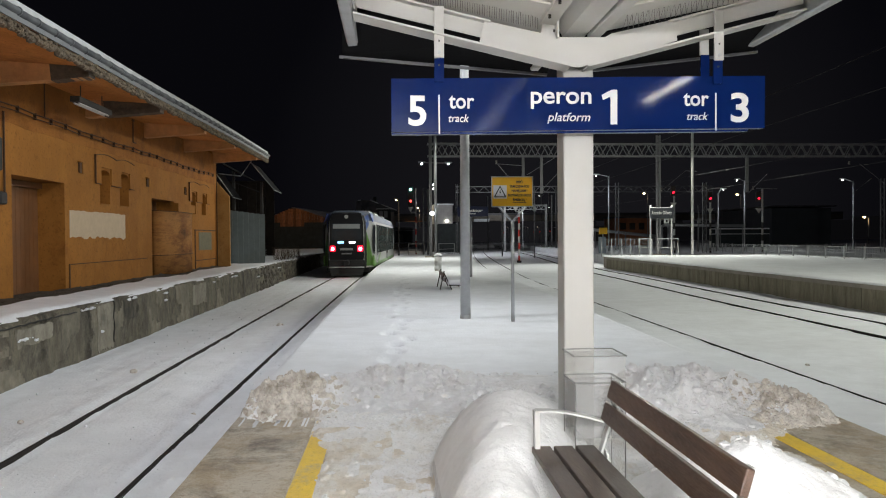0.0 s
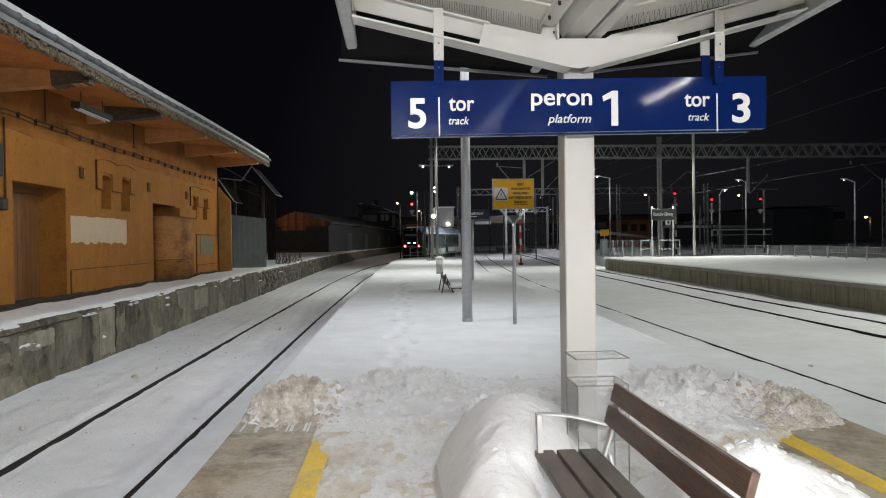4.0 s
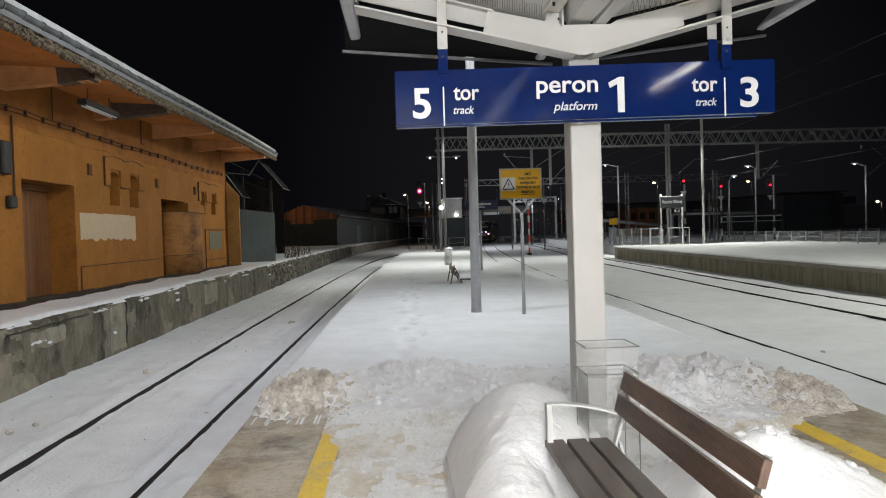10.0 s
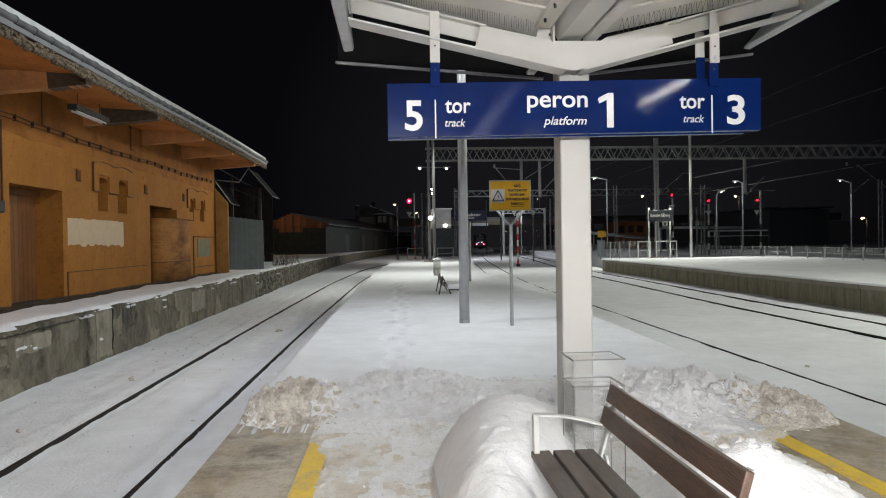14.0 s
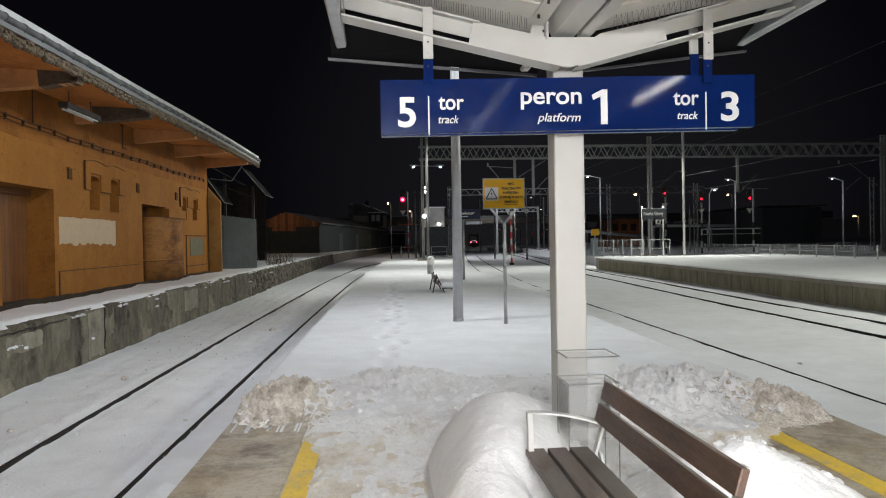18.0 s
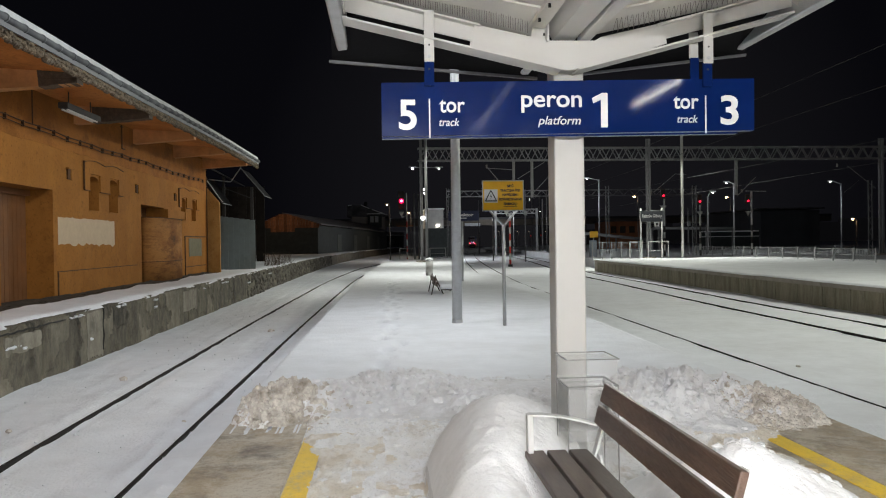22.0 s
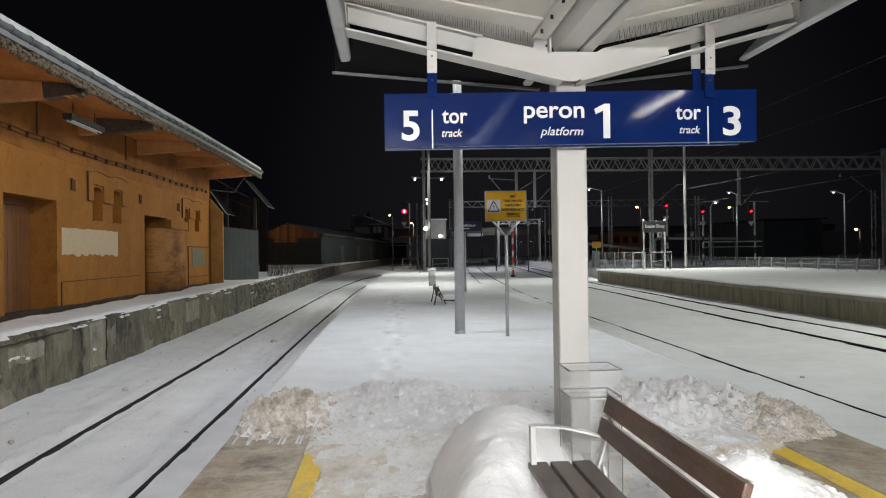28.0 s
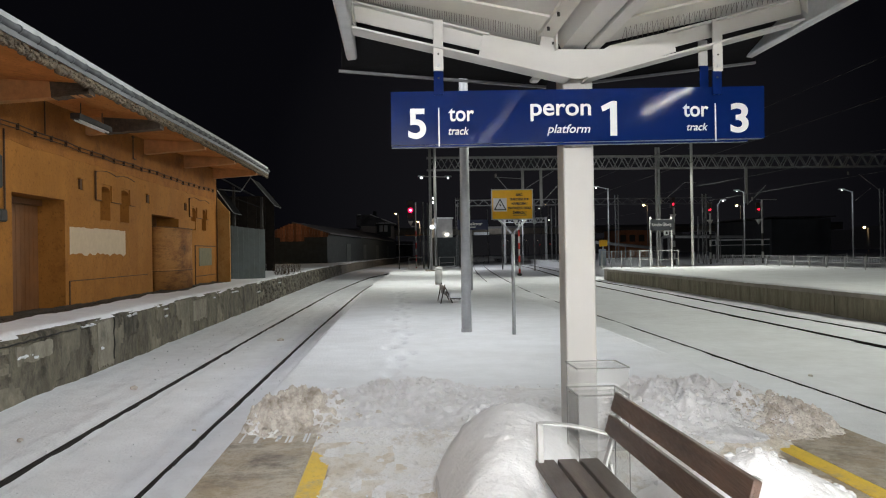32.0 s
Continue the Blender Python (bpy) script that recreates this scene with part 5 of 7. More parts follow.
def wire(tr_x, z, y0, y1, r=0.012, sag=0.0, n=24):
    bm = bmesh.new()
    pts = []
    for i in range(n + 1):
        y = y0 + (y1 - y0) * i / n
        x = float(curve(tr_x, y)[0])
        pts.append((x, y, z - sag * (1 - ((y - 28) / 30) ** 2 if -2 < y < 58 else 0)))
    for a, b in zip(pts, pts[1:]):
        rod(bm, a, b, r, 5)
    return bm


DARK_WIRE = mat("tarnished_copper_wire", (0.014, 0.013, 0.012), 0.8, 0.0)
catenary = thing("overhead_wires", "thin dark overhead contact and messenger wires", "wires", (11.4, 30, 5))
CAT = ((10.9, -40), (11.3, 16), (11.6, 24), (12.2, 35), (13.0, 50), (14.9, 68), (17.3, 92), (20.6, 136))
CAT2 = ((22.5, -40), (22.5, 30), (23, 60), (25, 120), (27, 136))
for name, tr, z, sag in (("contact_wire", CAT, 5.05, 0), ("messenger_wire", CAT, 6.2, 0.25), ("contact_wire", CAT2, 5.0, 0), ("messenger_wire", CAT2, 6.3, 0.3)):
    part(name, wire(tr, z, -20, 130, 0.009, sag), DARK_WIRE, catenary)
# a second gantry, far down the line
far_gantry = thing("gantry", "slim lattice gantry far down the line", "gantry", (14, 105, 0))
for z in (8.0, 8.8):
    bm = bmesh.new()
    bar(bm, (8.8, 105, z), (46, 105, z), 0.12, 0.12)
    part("chord", bm, FARSTEEL, far_gantry)
bm = bmesh.new()
x = 8.8
while x < 45:
    bar(bm, (x, 105, 8.0), (x + 0.8, 105, 8.8), 0.07, 0.07, (0, 1, 0))
    bar(bm, (x + 0.8, 105, 8.8), (x + 1.6, 105, 8.0), 0.07, 0.07, (0, 1, 0))
    x += 1.6
part("lacing", bm, FARSTEEL, far_gantry)
for x in (8.9, 26, 45):
    part("mast", boxes((x - 0.15, x - 0.08, 104.95, 105.05, -0.6, 9.2), (x + 0.08, x + 0.15, 104.95, 105.05, -0.6, 9.2), *[(x - 0.08, x + 0.08, 104.96, 105.04, 0.2 + 0.8 * i, 0.26 + 0.8 * i) for i in range(11)]), MAST_STEEL, far_gantry)

# ---- signals ----
RED_PAINT = mat("red_pole_paint", (0.45, 0.03, 0.02), 0.5)
WHITE_PAINT = mat("white_pole_paint", (0.48, 0.48, 0.47), 0.5)


def signal_post(x, y, z0, z1, label, stripes=3.4, red=None, step=0.62, r=0.07):
    t = thing("railway_signal", label, "signal", (x, y, z0), "railway signals")
    z, k = z0, 0
    while z < min(z1, z0 + stripes) - 0.05:
        part("post_band", rods(((x, y, z), (x, y, min(z + step, z1)), r)), (red or RED_PAINT) if k % 2 == 0 else WHITE_PAINT, t)
        z += step
        k += 1
    part("post", rods(((x, y, z), (x, y, z1), r * 0.9)), GREY_STEEL, t)
    return t


def lens(parent, x, y, z, r, material, name="lens", label="glowing lens"):
    bm = bmesh.new()
    rod(bm, (x, y, z), (x, y + 0.06, z), r, 16)
    o = part(name, bm, material, parent, label)
    bm = bmesh.new()
    n = 10
    for i in range(n):
        a, b = math.pi * (0.05 + 0.9 * i / n), math.pi * (0.05 + 0.9 * (i + 1) / n)
        bar(bm, (x + (r + 0.03) * math.cos(a), y - 0.1, z + (r + 0.03) * math.sin(a)), (x + (r + 0.03) * math.cos(b), y - 0.1, z + (r + 0.03) * math.sin(b)), 0.22, 0.015, (0, 0.02, 1))
    part("hood", bm, DARK, parent)
    return o


main_signal = signal_post(2.22, 76, -0.55, 6.65, "railway signal on a red and white banded post", 3.9)
part("head", bevelled(1.40, 2.0, 75.82, 76.1, 4.95, 6.85, 0.05, 2), DARK, main_signal)
part("head_bracket", boxes((1.9, 2.2, 75.95, 76.05, 5.1, 5.2), (1.9, 2.2, 75.95, 76.05, 6.4, 6.5)), DARK, main_signal)
lens(main_signal, 1.70, 75.76, 6.52, 0.13, GREEN_GLOW)
# wide weak disc imitates the red glare around the bright core
lens(main_signal, 1.70, 75.76, 5.84, 0.25, RED_HALO, "lens", "glowing red disc for the halo round the lamp")
part("lamp_core", rods(((1.70, 75.735, 5.84), (1.70, 75.762, 5.84), 0.12)), RED_CORE, main_signal, "dazzling red lamp", True)
lens(main_signal, 1.70, 75.76, 5.36, 0.12, RED_LOW)
# added plates that switch the lights: the upper one stands before the red lens, later before the green; the small one
# rises before the low lens
upper_cover = part("aspect_vane", bevelled(1.42, 1.98, 75.50, 75.53, 5.56, 6.13, 0.01, 1), DARK, main_signal, "added dark plate that moves to switch the lights")
low_cover = part("aspect_vane", bevelled(1.55, 1.85, 75.46, 75.49, 4.80, 5.09, 0.01, 1), DARK, main_signal, "added small dark plate that hides the low light")
bm = bmesh.new()
prism(bm, [(1.42, 75.9, 4.75), (1.98, 75.9, 4.75), (1.70, 75.9, 4.25)], (0, 0.03, 0))
part("marker_plate", bm, WHITE_PAINT, main_signal, "white triangular plate")
part("marker_arm", boxes((1.7, 2.2, 75.95, 76.0, 4.2, 4.26)), GREY_STEEL, main_signal)
bm = boxes((1.2, 3.0, 75.9, 76.1, 3.28, 3.36))
for x in (1.2, 2.98):
    box(bm, x, x + 0.03, 75.9, 76.1, 3.36, 3.7)
part("service_platform", bm, mat("orange_rusty_steel", (0.40, 0.14, 0.04), 0.7, vary=0.3), main_signal, "rusty orange service platform")
s2 = signal_post(10.6, 63, -0.5, 4.0, "small signal on a red and white banded post", 4.2, step=0.55, r=0.09)
bm = bmesh.new()
prism(bm, [(10.0, 62.85, 4.35), (10.6, 62.85, 4.35), (10.3, 62.85, 3.8)], (0, 0.03, 0))
part("marker_plate", bm, WHITE_PAINT, s2, "white triangular plate")
part("marker_arm", boxes((10.3, 10.6, 62.9, 62.95, 3.75, 3.81)), GREY_STEEL, s2)
part("foot", bevelled(10.42, 10.78, 62.85, 63.15, -0.55, -0.35, 0.03, 1), DARK, s2)
for x, z1, xl, zl in ((24.9, 5.9, 24.75, 5.5), (28.2, 5.4, 28.1, 4.95), (33.0, 5.8, 32.57, 4.95)):
    s = signal_post(x, 65, 0.05, z1, "railway signal showing red on a banded post", 3.0, DARK, 0.55, 0.09)
    part("head", bevelled(xl - 0.22, xl + 0.22, 64.8, 65.0, zl - 0.3, zl + 0.6, 0.04, 1), DARK, s)
    lens(s, xl, 64.74, zl, 0.10, RED_SMALL)
    bm = bmesh.new()
    prism(bm, [(xl - 0.3, 64.8, zl - 0.9), (xl + 0.3, 64.8, zl - 0.9), (xl, 64.8, zl - 1.35)], (0, 0.03, 0))
    part("marker_plate", bm, WHITE_PAINT, s, "white triangular plate")

# ---- platform furniture further on ----
def small_post(name, x, y, z0, z1, r, label, cat, material=GREY_STEEL):
    t = thing(name, label, cat, (x, y, z0))
    part("shaft", rods(((x, y, z0), (x, y, z1), r)), material, t, "", True)
    part("cap", rods(((x, y, z1), (x, y, z1 + 0.02), r * 1.08)), material, t)
    return t


sector = thing("sector_sign", "navy sector sign with white lettering on thin grey posts", "sign", (2.95, 28.9, 0))
# darker copy of the sign navy, standing in for the dim light here
part("panel", bevelled(2.39, 3.575, 28.86, 28.9, 2.44, 2.83, 0.006, 1), mat("dimmed_navy_enamel", (0.004, 0.009, 0.04), 0.35), sector)
for x in (2.92, 2.62):
    part("post", rods(((x, 28.95, -0.02), (x, 28.95, 2.42), 0.045 if x > 2.5 else 0.028)), GREY_STEEL, sector, "", True)
text("word", "sektor", 2.80, 2.62, 28.852, 0.11, sector, WHITE, width=0.56)
part("line_of_print", boxes((2.83, 3.1, 28.852, 28.858, 2.53, 2.56)), WHITE, sector)
name_sign = thing("station_sign", "dark station name sign with pale lettering on two white posts", "sign", (20.4, 56, 0.1))
part("panel", bevelled(19.52, 21.30, 55.9, 56.0, 2.98, 3.82, 0.01, 1), mat("dark_grey_enamel", (0.045, 0.05, 0.06), 0.4), name_sign)
for x in (19.57, 21.22):
    part("post", rods(((x, 56.05, 0.05), (x, 56.05, 4.0), 0.07)), WHITE_PAINT, name_sign, "", True)
text("word", "Rzeszów Główny", 19.64, 3.30, 55.89, 0.26, name_sign, WHITE, width=1.54)
waste = thing("grit_bin", "white plastic bin with a cap of snow on the platform", "bin", (1.95, 34.6, 0))
bm = bmesh.new()
rod(bm, (1.98, 34.6, 0), (1.98, 34.6, 0.80), 0.165, 20, 0.175)
part("body", bm, mat("pale_grey_plastic", (0.50, 0.50, 0.50), 0.5), waste, "", True)
bm = bmesh.new()
bmesh.ops.create_uvsphere(bm, u_segments=20, v_segments=10, radius=0.19)
bmesh.ops.scale(bm, verts=bm.verts[:], vec=(1, 1, 0.55))
bmesh.ops.translate(bm, verts=bm.verts[:], vec=(1.98, 34.6, 0.82))
part("snow_cap", bm, SNOW, waste, "rounded cap of snow", True)
bench2 = thing("bench", "dark wooden bench half buried in platform snow", "bench", (1.7, 22.2, 0))
for z, x in ((0.40, 1.44), (0.55, 1.39)):
    bm = bmesh.new()
    bar(bm, (x, 22.0, z), (x - 0.03, 23.6, z), 0.035, 0.12)
    part("back_slat", bm, WOOD, bench2)
for x in (1.55, 1.70, 1.85):
    part("seat_slat", bevelled(x, x + 0.11, 22.0, 23.6, 0.26, 0.30, 0.005, 1), WOOD, bench2)
for y in (22.05, 23.5):
    bm = bmesh.new()
    bar(bm, (1.26, y, 0.02), (1.40, y, 0.66), 0.03, 0.05, (0, 1, 0))
    bar(bm, (1.40, y, 0.60), (1.62, y, 0.12), 0.03, 0.05, (0, 1, 0))
    bar(bm, (1.55, y, 0.25), (1.98, y, 0.25), 0.03, 0.05)
    bar(bm, (1.95, y, 0.0), (1.95, y, 0.26), 0.03, 0.04, (0, 1, 0))
    part("end_frame", bm, DARK, bench2)
bm = bevelled(1.52, 2.0, 21.97, 23.63, 0.255, 0.42, 0.05, 3)
part("snow_cover", bm, SNOW, bench2, "layer of snow on the seat", True)


def hoop(x0, x1, y, h):
    t = thing("safety_rail", "white tubular safety rail at the platform end", "railing", (x0, y, 0), "safety rails")
    for x in (x0, x1):
        part("post", rods(((x, y, -0.02), (x, y, h), 0.035)), WHITE_PAINT, t)
    part("top_rail", rods(((x0 - 0.03, y, h), (x1 + 0.03, y, h), 0.035)), WHITE_PAINT, t)
    part("middle_rail", rods(((x0, y, h * 0.5), (x1, y, h * 0.55), 0.022)), WHITE_PAINT, t)


for x0, x1 in ((1.33, 2.8), (4.15, 5.6)):
    hoop(x0, x1, 69.5, 1.07)
for x0, x1 in ((19.0, 20.0), (20.5, 22.1)):
    hoop(x0, x1, 57.0, 1.42)
for x, y, z1, lab in ((2.66, 68, 6.1, "slim grey steel mast at the platform end"), (4.55, 80, 6.2, "slim dark steel mast beyond the platform"), (3.07, 68, 6.0, "slim dark steel mast at the platform end"), (6.1, 69, 6.5, "slim dark steel mast beyond the platform"), (24.2, 90, 8.4, "slim dark steel mast in the yard"), (26.8, 110, 9.0, "slim dark steel mast in the yard"), (22, 100, 8.5, "slim dark steel mast in the yard"), (12.4, 85, 6.8, "slim dark steel mast by the tracks"), (16.5, 130, 8.8, "slim dark steel mast by the tracks")):
    small_post("mast", x, y, -0.6, z1, 0.08, lab, "mast", MAST_STEEL if "dark" in lab else FARSTEEL)


def lattice_mast(x, y, z1):
    t = thing("lattice_mast", "slim grey lattice steel mast in the yard", "mast", (x, y, -0.6), "lattice masts")
    for sx in (-0.17, 0.17):
        part("leg", boxes((x + sx - 0.035, x + sx + 0.035, y - 0.05, y + 0.05, -0.6, z1)), FARSTEEL, t)
    z, k = 0.0, 1
    while z < z1 - 0.5:
        bm = bmesh.new()
        bar(bm, (x - 0.17 * k, y - 0.06, z), (x + 0.17 * k, y - 0.06, z + 0.5), 0.03, 0.03, (0, 1, 0))
        part("lacing", bm, FARSTEEL, t)
        z, k = z + 0.5, -k


for x, y, z1 in ((24.3, 80, 7.5), (28.1, 66, 6.45), (42.2, 62, 6.5)):
    lattice_mast(x, y, z1)
cabinet = thing("yellow_box", "yellow notice box on a blue-white stand in the yard", "equipment box", (18.75, 66, 0.1))
part("box", bevelled(18.35, 19.07, 65.8, 66.0, 1.84, 2.42, 0.02, 1), AMBER, cabinet)
part("stand", bevelled(18.3, 18.95, 65.8, 66.0, 0.1, 1.6, 0.02, 1), mat("pale_blue_panel", (0.30, 0.36, 0.42), 0.5), cabinet)
part("leg", boxes((18.65, 18.75, 65.9, 65.96, 1.55, 1.9)), GREY_STEEL, cabinet)

# ---- buildings in the distance ----
SHED_WALL = mat("dark_plank_wall", (0.030, 0.037, 0.038), 0.9, vary=0.3, scale=2)
BRICKLIT = mat("brick_wall", (0.33, 0.14, 0.07), 0.9, vary=0.3, scale=5, stain=(0.12, 0.06, 0.04), sscale=1, samt=0.6)
TAR = mat("tar_roof", (0.05, 0.05, 0.055), 0.8, vary=0.3, stain=(0.3, 0.3, 0.32), sscale=0.6, samt=0.35)
PLASTER_GREY = mat("grey_plaster", (0.40, 0.40, 0.39), 0.9, vary=0.15, scale=1.5)
PANEL_DOOR = mat("grey_green_door", (0.065, 0.075, 0.07), 0.8, vary=0.4, scale=2)
shed = thing("goods_shed", "low dark goods shed with a lit boarded gable", "shed", (-10, 85, RAMP_Z))
# orange lamplight on the upper gable is put into the board colour
PLANK_LIT = mat("lamplit_gable_boards", (0.20, 0.09, 0.045), 0.9, vary=0.4, scale=5, rnd=0.45)
random.seed(8)
x = -14.6
while x < -7.5:
    f = (x + 14.6) / 7.1
    top = 3.75 + 1.25 * min(1.0, min(f / 0.38, (1 - f) / 0.5 + 0.05))
    low_ = 3.0 if 0.25 < f < 0.62 else 3.45
    part("gable_board", boxes((x, x + 0.28, 85.0 + 0.02 * random.random(), 85.05, low_, top)), PLANK_LIT, shed)
    x += 0.3
part("front_wall", boxes((-15.0, -7.55, 85.06, 85.4, 0.3, 3.75)), SHED_WALL, shed)
bm = bmesh.new()
prism(bm, [(-7.9, 85.4, 0.3), (-7.6, 85.4, 0.3), (0.4, 150, 0.3), (0.1, 150, 0.3)], (0, 0, 3.4))
part("side_wall", bm, SHED_WALL, shed)
bm = bmesh.new()
v = [bm.verts.new(p) for p in ((-7.2, 85.1, 3.75), (0.8, 150, 3.75), (-3.2, 150, 5.2), (-11.5, 85.1, 5.05), (-7.2, 85.1, 3.9), (0.8, 150, 3.9), (-3.2, 150, 5.4), (-11.5, 85.1, 5.2))]
for f in ((0, 1, 2, 3), (7, 6, 5, 4), (0, 4, 5, 1), (1, 5, 6, 2), (2, 6, 7, 3), (3, 7, 4, 0)):
    bm.faces.new([v[i] for i in f])
part("roof", bm, TAR, shed)
for i in range(4):
    k = 0.18 + 0.2 * i
    x, y = -7.6 + 8 * k, 85.4 + 64.6 * k
    bm = bmesh.new()
    prism(bm, [(x + 0.02, y, 0.4), (x + 0.05, y, 0.4), (x + 0.05 + 0.35, y + 2.8, 0.4), (x + 0.02 + 0.35, y + 2.8, 0.4)], (0, 0, 2.4))
    part("door", bm, PANEL_DOOR, shed, "grey-green sliding door")
house = thing("house", "dark gabled house with snow on its roof", "house", (-4, 160, 0))
part("wall", boxes((-7.0, 0.1, 160, 170, 0.0, 7.6)), mat("sooty_plaster", (0.30, 0.27, 0.25), 0.9, vary=0.25), house)
bm = bmesh.new()
prism(bm, [(-7.9, 159.4, 9.6), (-5.2, 159.4, 9.75), (0.9, 159.4, 7.4), (0.9, 159.4, 7.1), (-7.9, 159.4, 7.3)], (0, 11, 0))
part("roof", bm, TAR, house)
for xa, za, xb, zb in ((-4.9, 9.70, -3.2, 9.0), (-2.6, 8.8, 0.6, 7.55), (-7.6, 9.66, -6.9, 9.72)):
    bm = bmesh.new()
    bar(bm, (xa, 159.5, za), (xb, 159.5, zb), 0.3, 0.16)
    part("roof_snow", bm, SNOW, house, "patch of snow")
dormer = part("dormer", boxes((-3.5, -0.6, 158.6, 160, 4.9, 7.75)), SHED_WALL, house)
part("dormer_roof", boxes((-3.7, -0.2, 158.4, 160.2, 7.75, 7.88)), SNOW, dormer)
part("chimney", boxes((-4.4, -3.7, 163, 164, 8.6, 10.6)), SHED_WALL, house)
for x in (-3.1, -2.1):
    w = part("window", boxes((x, x + 0.9, 158.5, 158.6, 5.9, 7.4)), DARK, house)
    part("pane", boxes((x + 0.08, x + 0.82, 158.46, 158.5, 5.98, 7.32)), mat("dim_window_pane", (0.26, 0.28, 0.30), 0.2), w)
hut = thing("hut", "low grey hut with thin snow on its roof", "hut", (2.1, 185, RAMP_Z))
part("wall", boxes((-0.5, 4.7, 185, 190, 0.3, 3.5)), SHED_WALL, hut)
bm = bmesh.new()
prism(bm, [(-0.9, 184.7, 3.5), (5.1, 184.7, 3.4), (4.5, 184.7, 4.2), (-0.3, 184.7, 4.3)], (0, 5.6, 0))
part("roof", bm, TAR, hut)
bm = bmesh.new()
bar(bm, (-0.9, 184.65, 3.56), (5.1, 184.65, 3.46), 0.2, 0.1)
part("eave_snow", bm, SNOW, hut, "strip of snow along the eave")
part("door", boxes((1.2, 2.3, 184.93, 185, 0.4, 2.5)), PANEL_DOOR, hut)
white_house = thing("building", "pale two-storey building beyond the tracks", "building", (8, 112, 0))
part("upper_wall", boxes((6.25, 8.85, 112, 122, 3.7, 6.55)), PLASTER_GREY, white_house)
part("lower_wall", boxes((6.0, 10.4, 111.6, 124, -0.6, 3.7)), SHED_WALL, white_house)
part("roof", boxes((6.1, 9.0, 111.8, 122.2, 6.55, 6.72)), SNOW, white_house)
part("wall_lamp", bevelled(7.75, 8.2, 111.8, 112.0, 4.02, 4.22, 0.02, 1), GLOW_SOFT, white_house, "lit wall lamp")
hall = thing("hall", "large dark hall with a flat roof in the yard", "building", (62, 110, 0))
part("wall", boxes((57.5, 66.9, 110, 130, 0, 5.75)), mat("pale_hall_cladding", (0.055, 0.062, 0.072), 0.8, vary=0.15, scale=0.6), hall)
part("roof", boxes((56.9, 67.4, 109.4, 130.3, 5.95, 6.15)), TAR, hall)
bridge = thing("road_bridge", "dark road bridge crossing the tracks far off", "bridge", (40, 260, 0))
part("deck", boxes((-40, 160, 255, 265, 7.3, 9.2)), PANEL_CONCRETE, bridge)
part("railing", boxes((-40, 160, 254.9, 255, 9.2, 9.9)), FARSTEEL, bridge)
for x in (0, 24, 60, 90, 130):
    part("pier", boxes((x - 0.7, x + 0.7, 257, 263, -0.6, 7.3)), PANEL_CONCRETE, bridge)
part("lit_panel", boxes((27.6, 33.0, 254.8, 254.95, 7.0, 8.0)), mat("lit_bridge_panel", (0.8, 0.85, 0.9), emit=0.09), bridge, "pale lit panel under the deck")
GLOW_FAINT = mat("lamp_glow_faint", (1.0, 0.78, 0.5), emit=3.0)
for x, z in ((43.2, 5.5), (45.1, 5.5), (51.8, 5.7), (52.9, 5.4), (57.2, 5.4), (37.4, 4.3), (64, 5.2), (71, 5.6), (85, 5.0), (98, 5.4)):
    street_lamp(x, 290, -0.6, z + 0.6, ((-0.2, 0.1),), "small street lamp glowing far off beyond the bridge", GLOW_FAINT, 1.8)
RED_FAINT = mat("small_red_lamp_glow", (1.0, 0.06, 0.05), emit=0.18)
random.seed(5)
for x in (40.2, 51.5, 53.6, 57.4):
    t = thing("marker_lamp", "low red marker lamp on a short post far off", "lamp", (x, 270, -0.6), "marker lamps")
    z = random.uniform(2.4, 3.6)
    part("post", boxes((x - 0.06, x + 0.06, 270, 270.1, -0.6, z)), FARSTEEL, t)
    part("lens", boxes((x - 0.22, x + 0.22, 269.9, 270, z, z + 0.25)), RED_FAINT, t, "red lens")
# heaps of cleared snow between the tracks far down the line
bm = bmesh.new()
for k in range(34):
    x = random.choice((random.uniform(15.5, 20), random.uniform(25, 33)))
    r = random.uniform(0.2, 0.8)
    bmesh.ops.create_icosphere(bm, subdivisions=2, radius=1.0, matrix=Matrix.Translation((x, random.uniform(146, 156), -0.6)) @ Matrix.Diagonal((r * 1.8, r, random.uniform(0.3, 0.95), 1)))
for v in bm.verts:
    v.co += 0.22 * noise.noise_vector(v.co * 1.6)
solid("snow_heaps", bm, SNOW, "heaps of cleared snow between the far tracks", "snow", "stuff", True)
# raised pipes and small buildings in the yard
pipe = thing("pipeline", "pale raised heating pipe on legs in the yard", "pipe", (32.6, 88, 0))
PIPE = mat("pale_pipe_cladding", (0.34, 0.35, 0.36), 0.5, 0.3, vary=0.2)
part("pipe_run", rods(((32.6, 88, 2.95), (42.5, 88, 2.82), 0.17)), PIPE, pipe, "", True)
part("elbow", rods(((32.6, 88, 2.98), (32.25, 88, 2.75), 0.17)), PIPE, pipe, "", True)
for x in (32.25, 33.1):
    part("riser", rods(((x, 88, -0.5), (x, 88, 2.8), 0.15)), PIPE, pipe, "", True)
for x in (36, 39.5, 42.3):
    part("leg", rods(((x, 88, -0.5), (x, 88, 2.75), 0.07)), FARSTEEL, pipe)
pipe2 = thing("pipeline", "pale sloping pipe with snow in the yard", "pipe", (28, 95, 0))
part("pipe_run", rods(((25.0, 95, 2.6), (34.0, 95, 1.6), 0.2)), PIPE, pipe2, "", True)
for x, z in ((26, 2.3), (30, 1.9), (33.5, 1.5)):
    part("leg", rods(((x, 95, -0.5), (x, 95, z), 0.08)), FARSTEEL, pipe2)
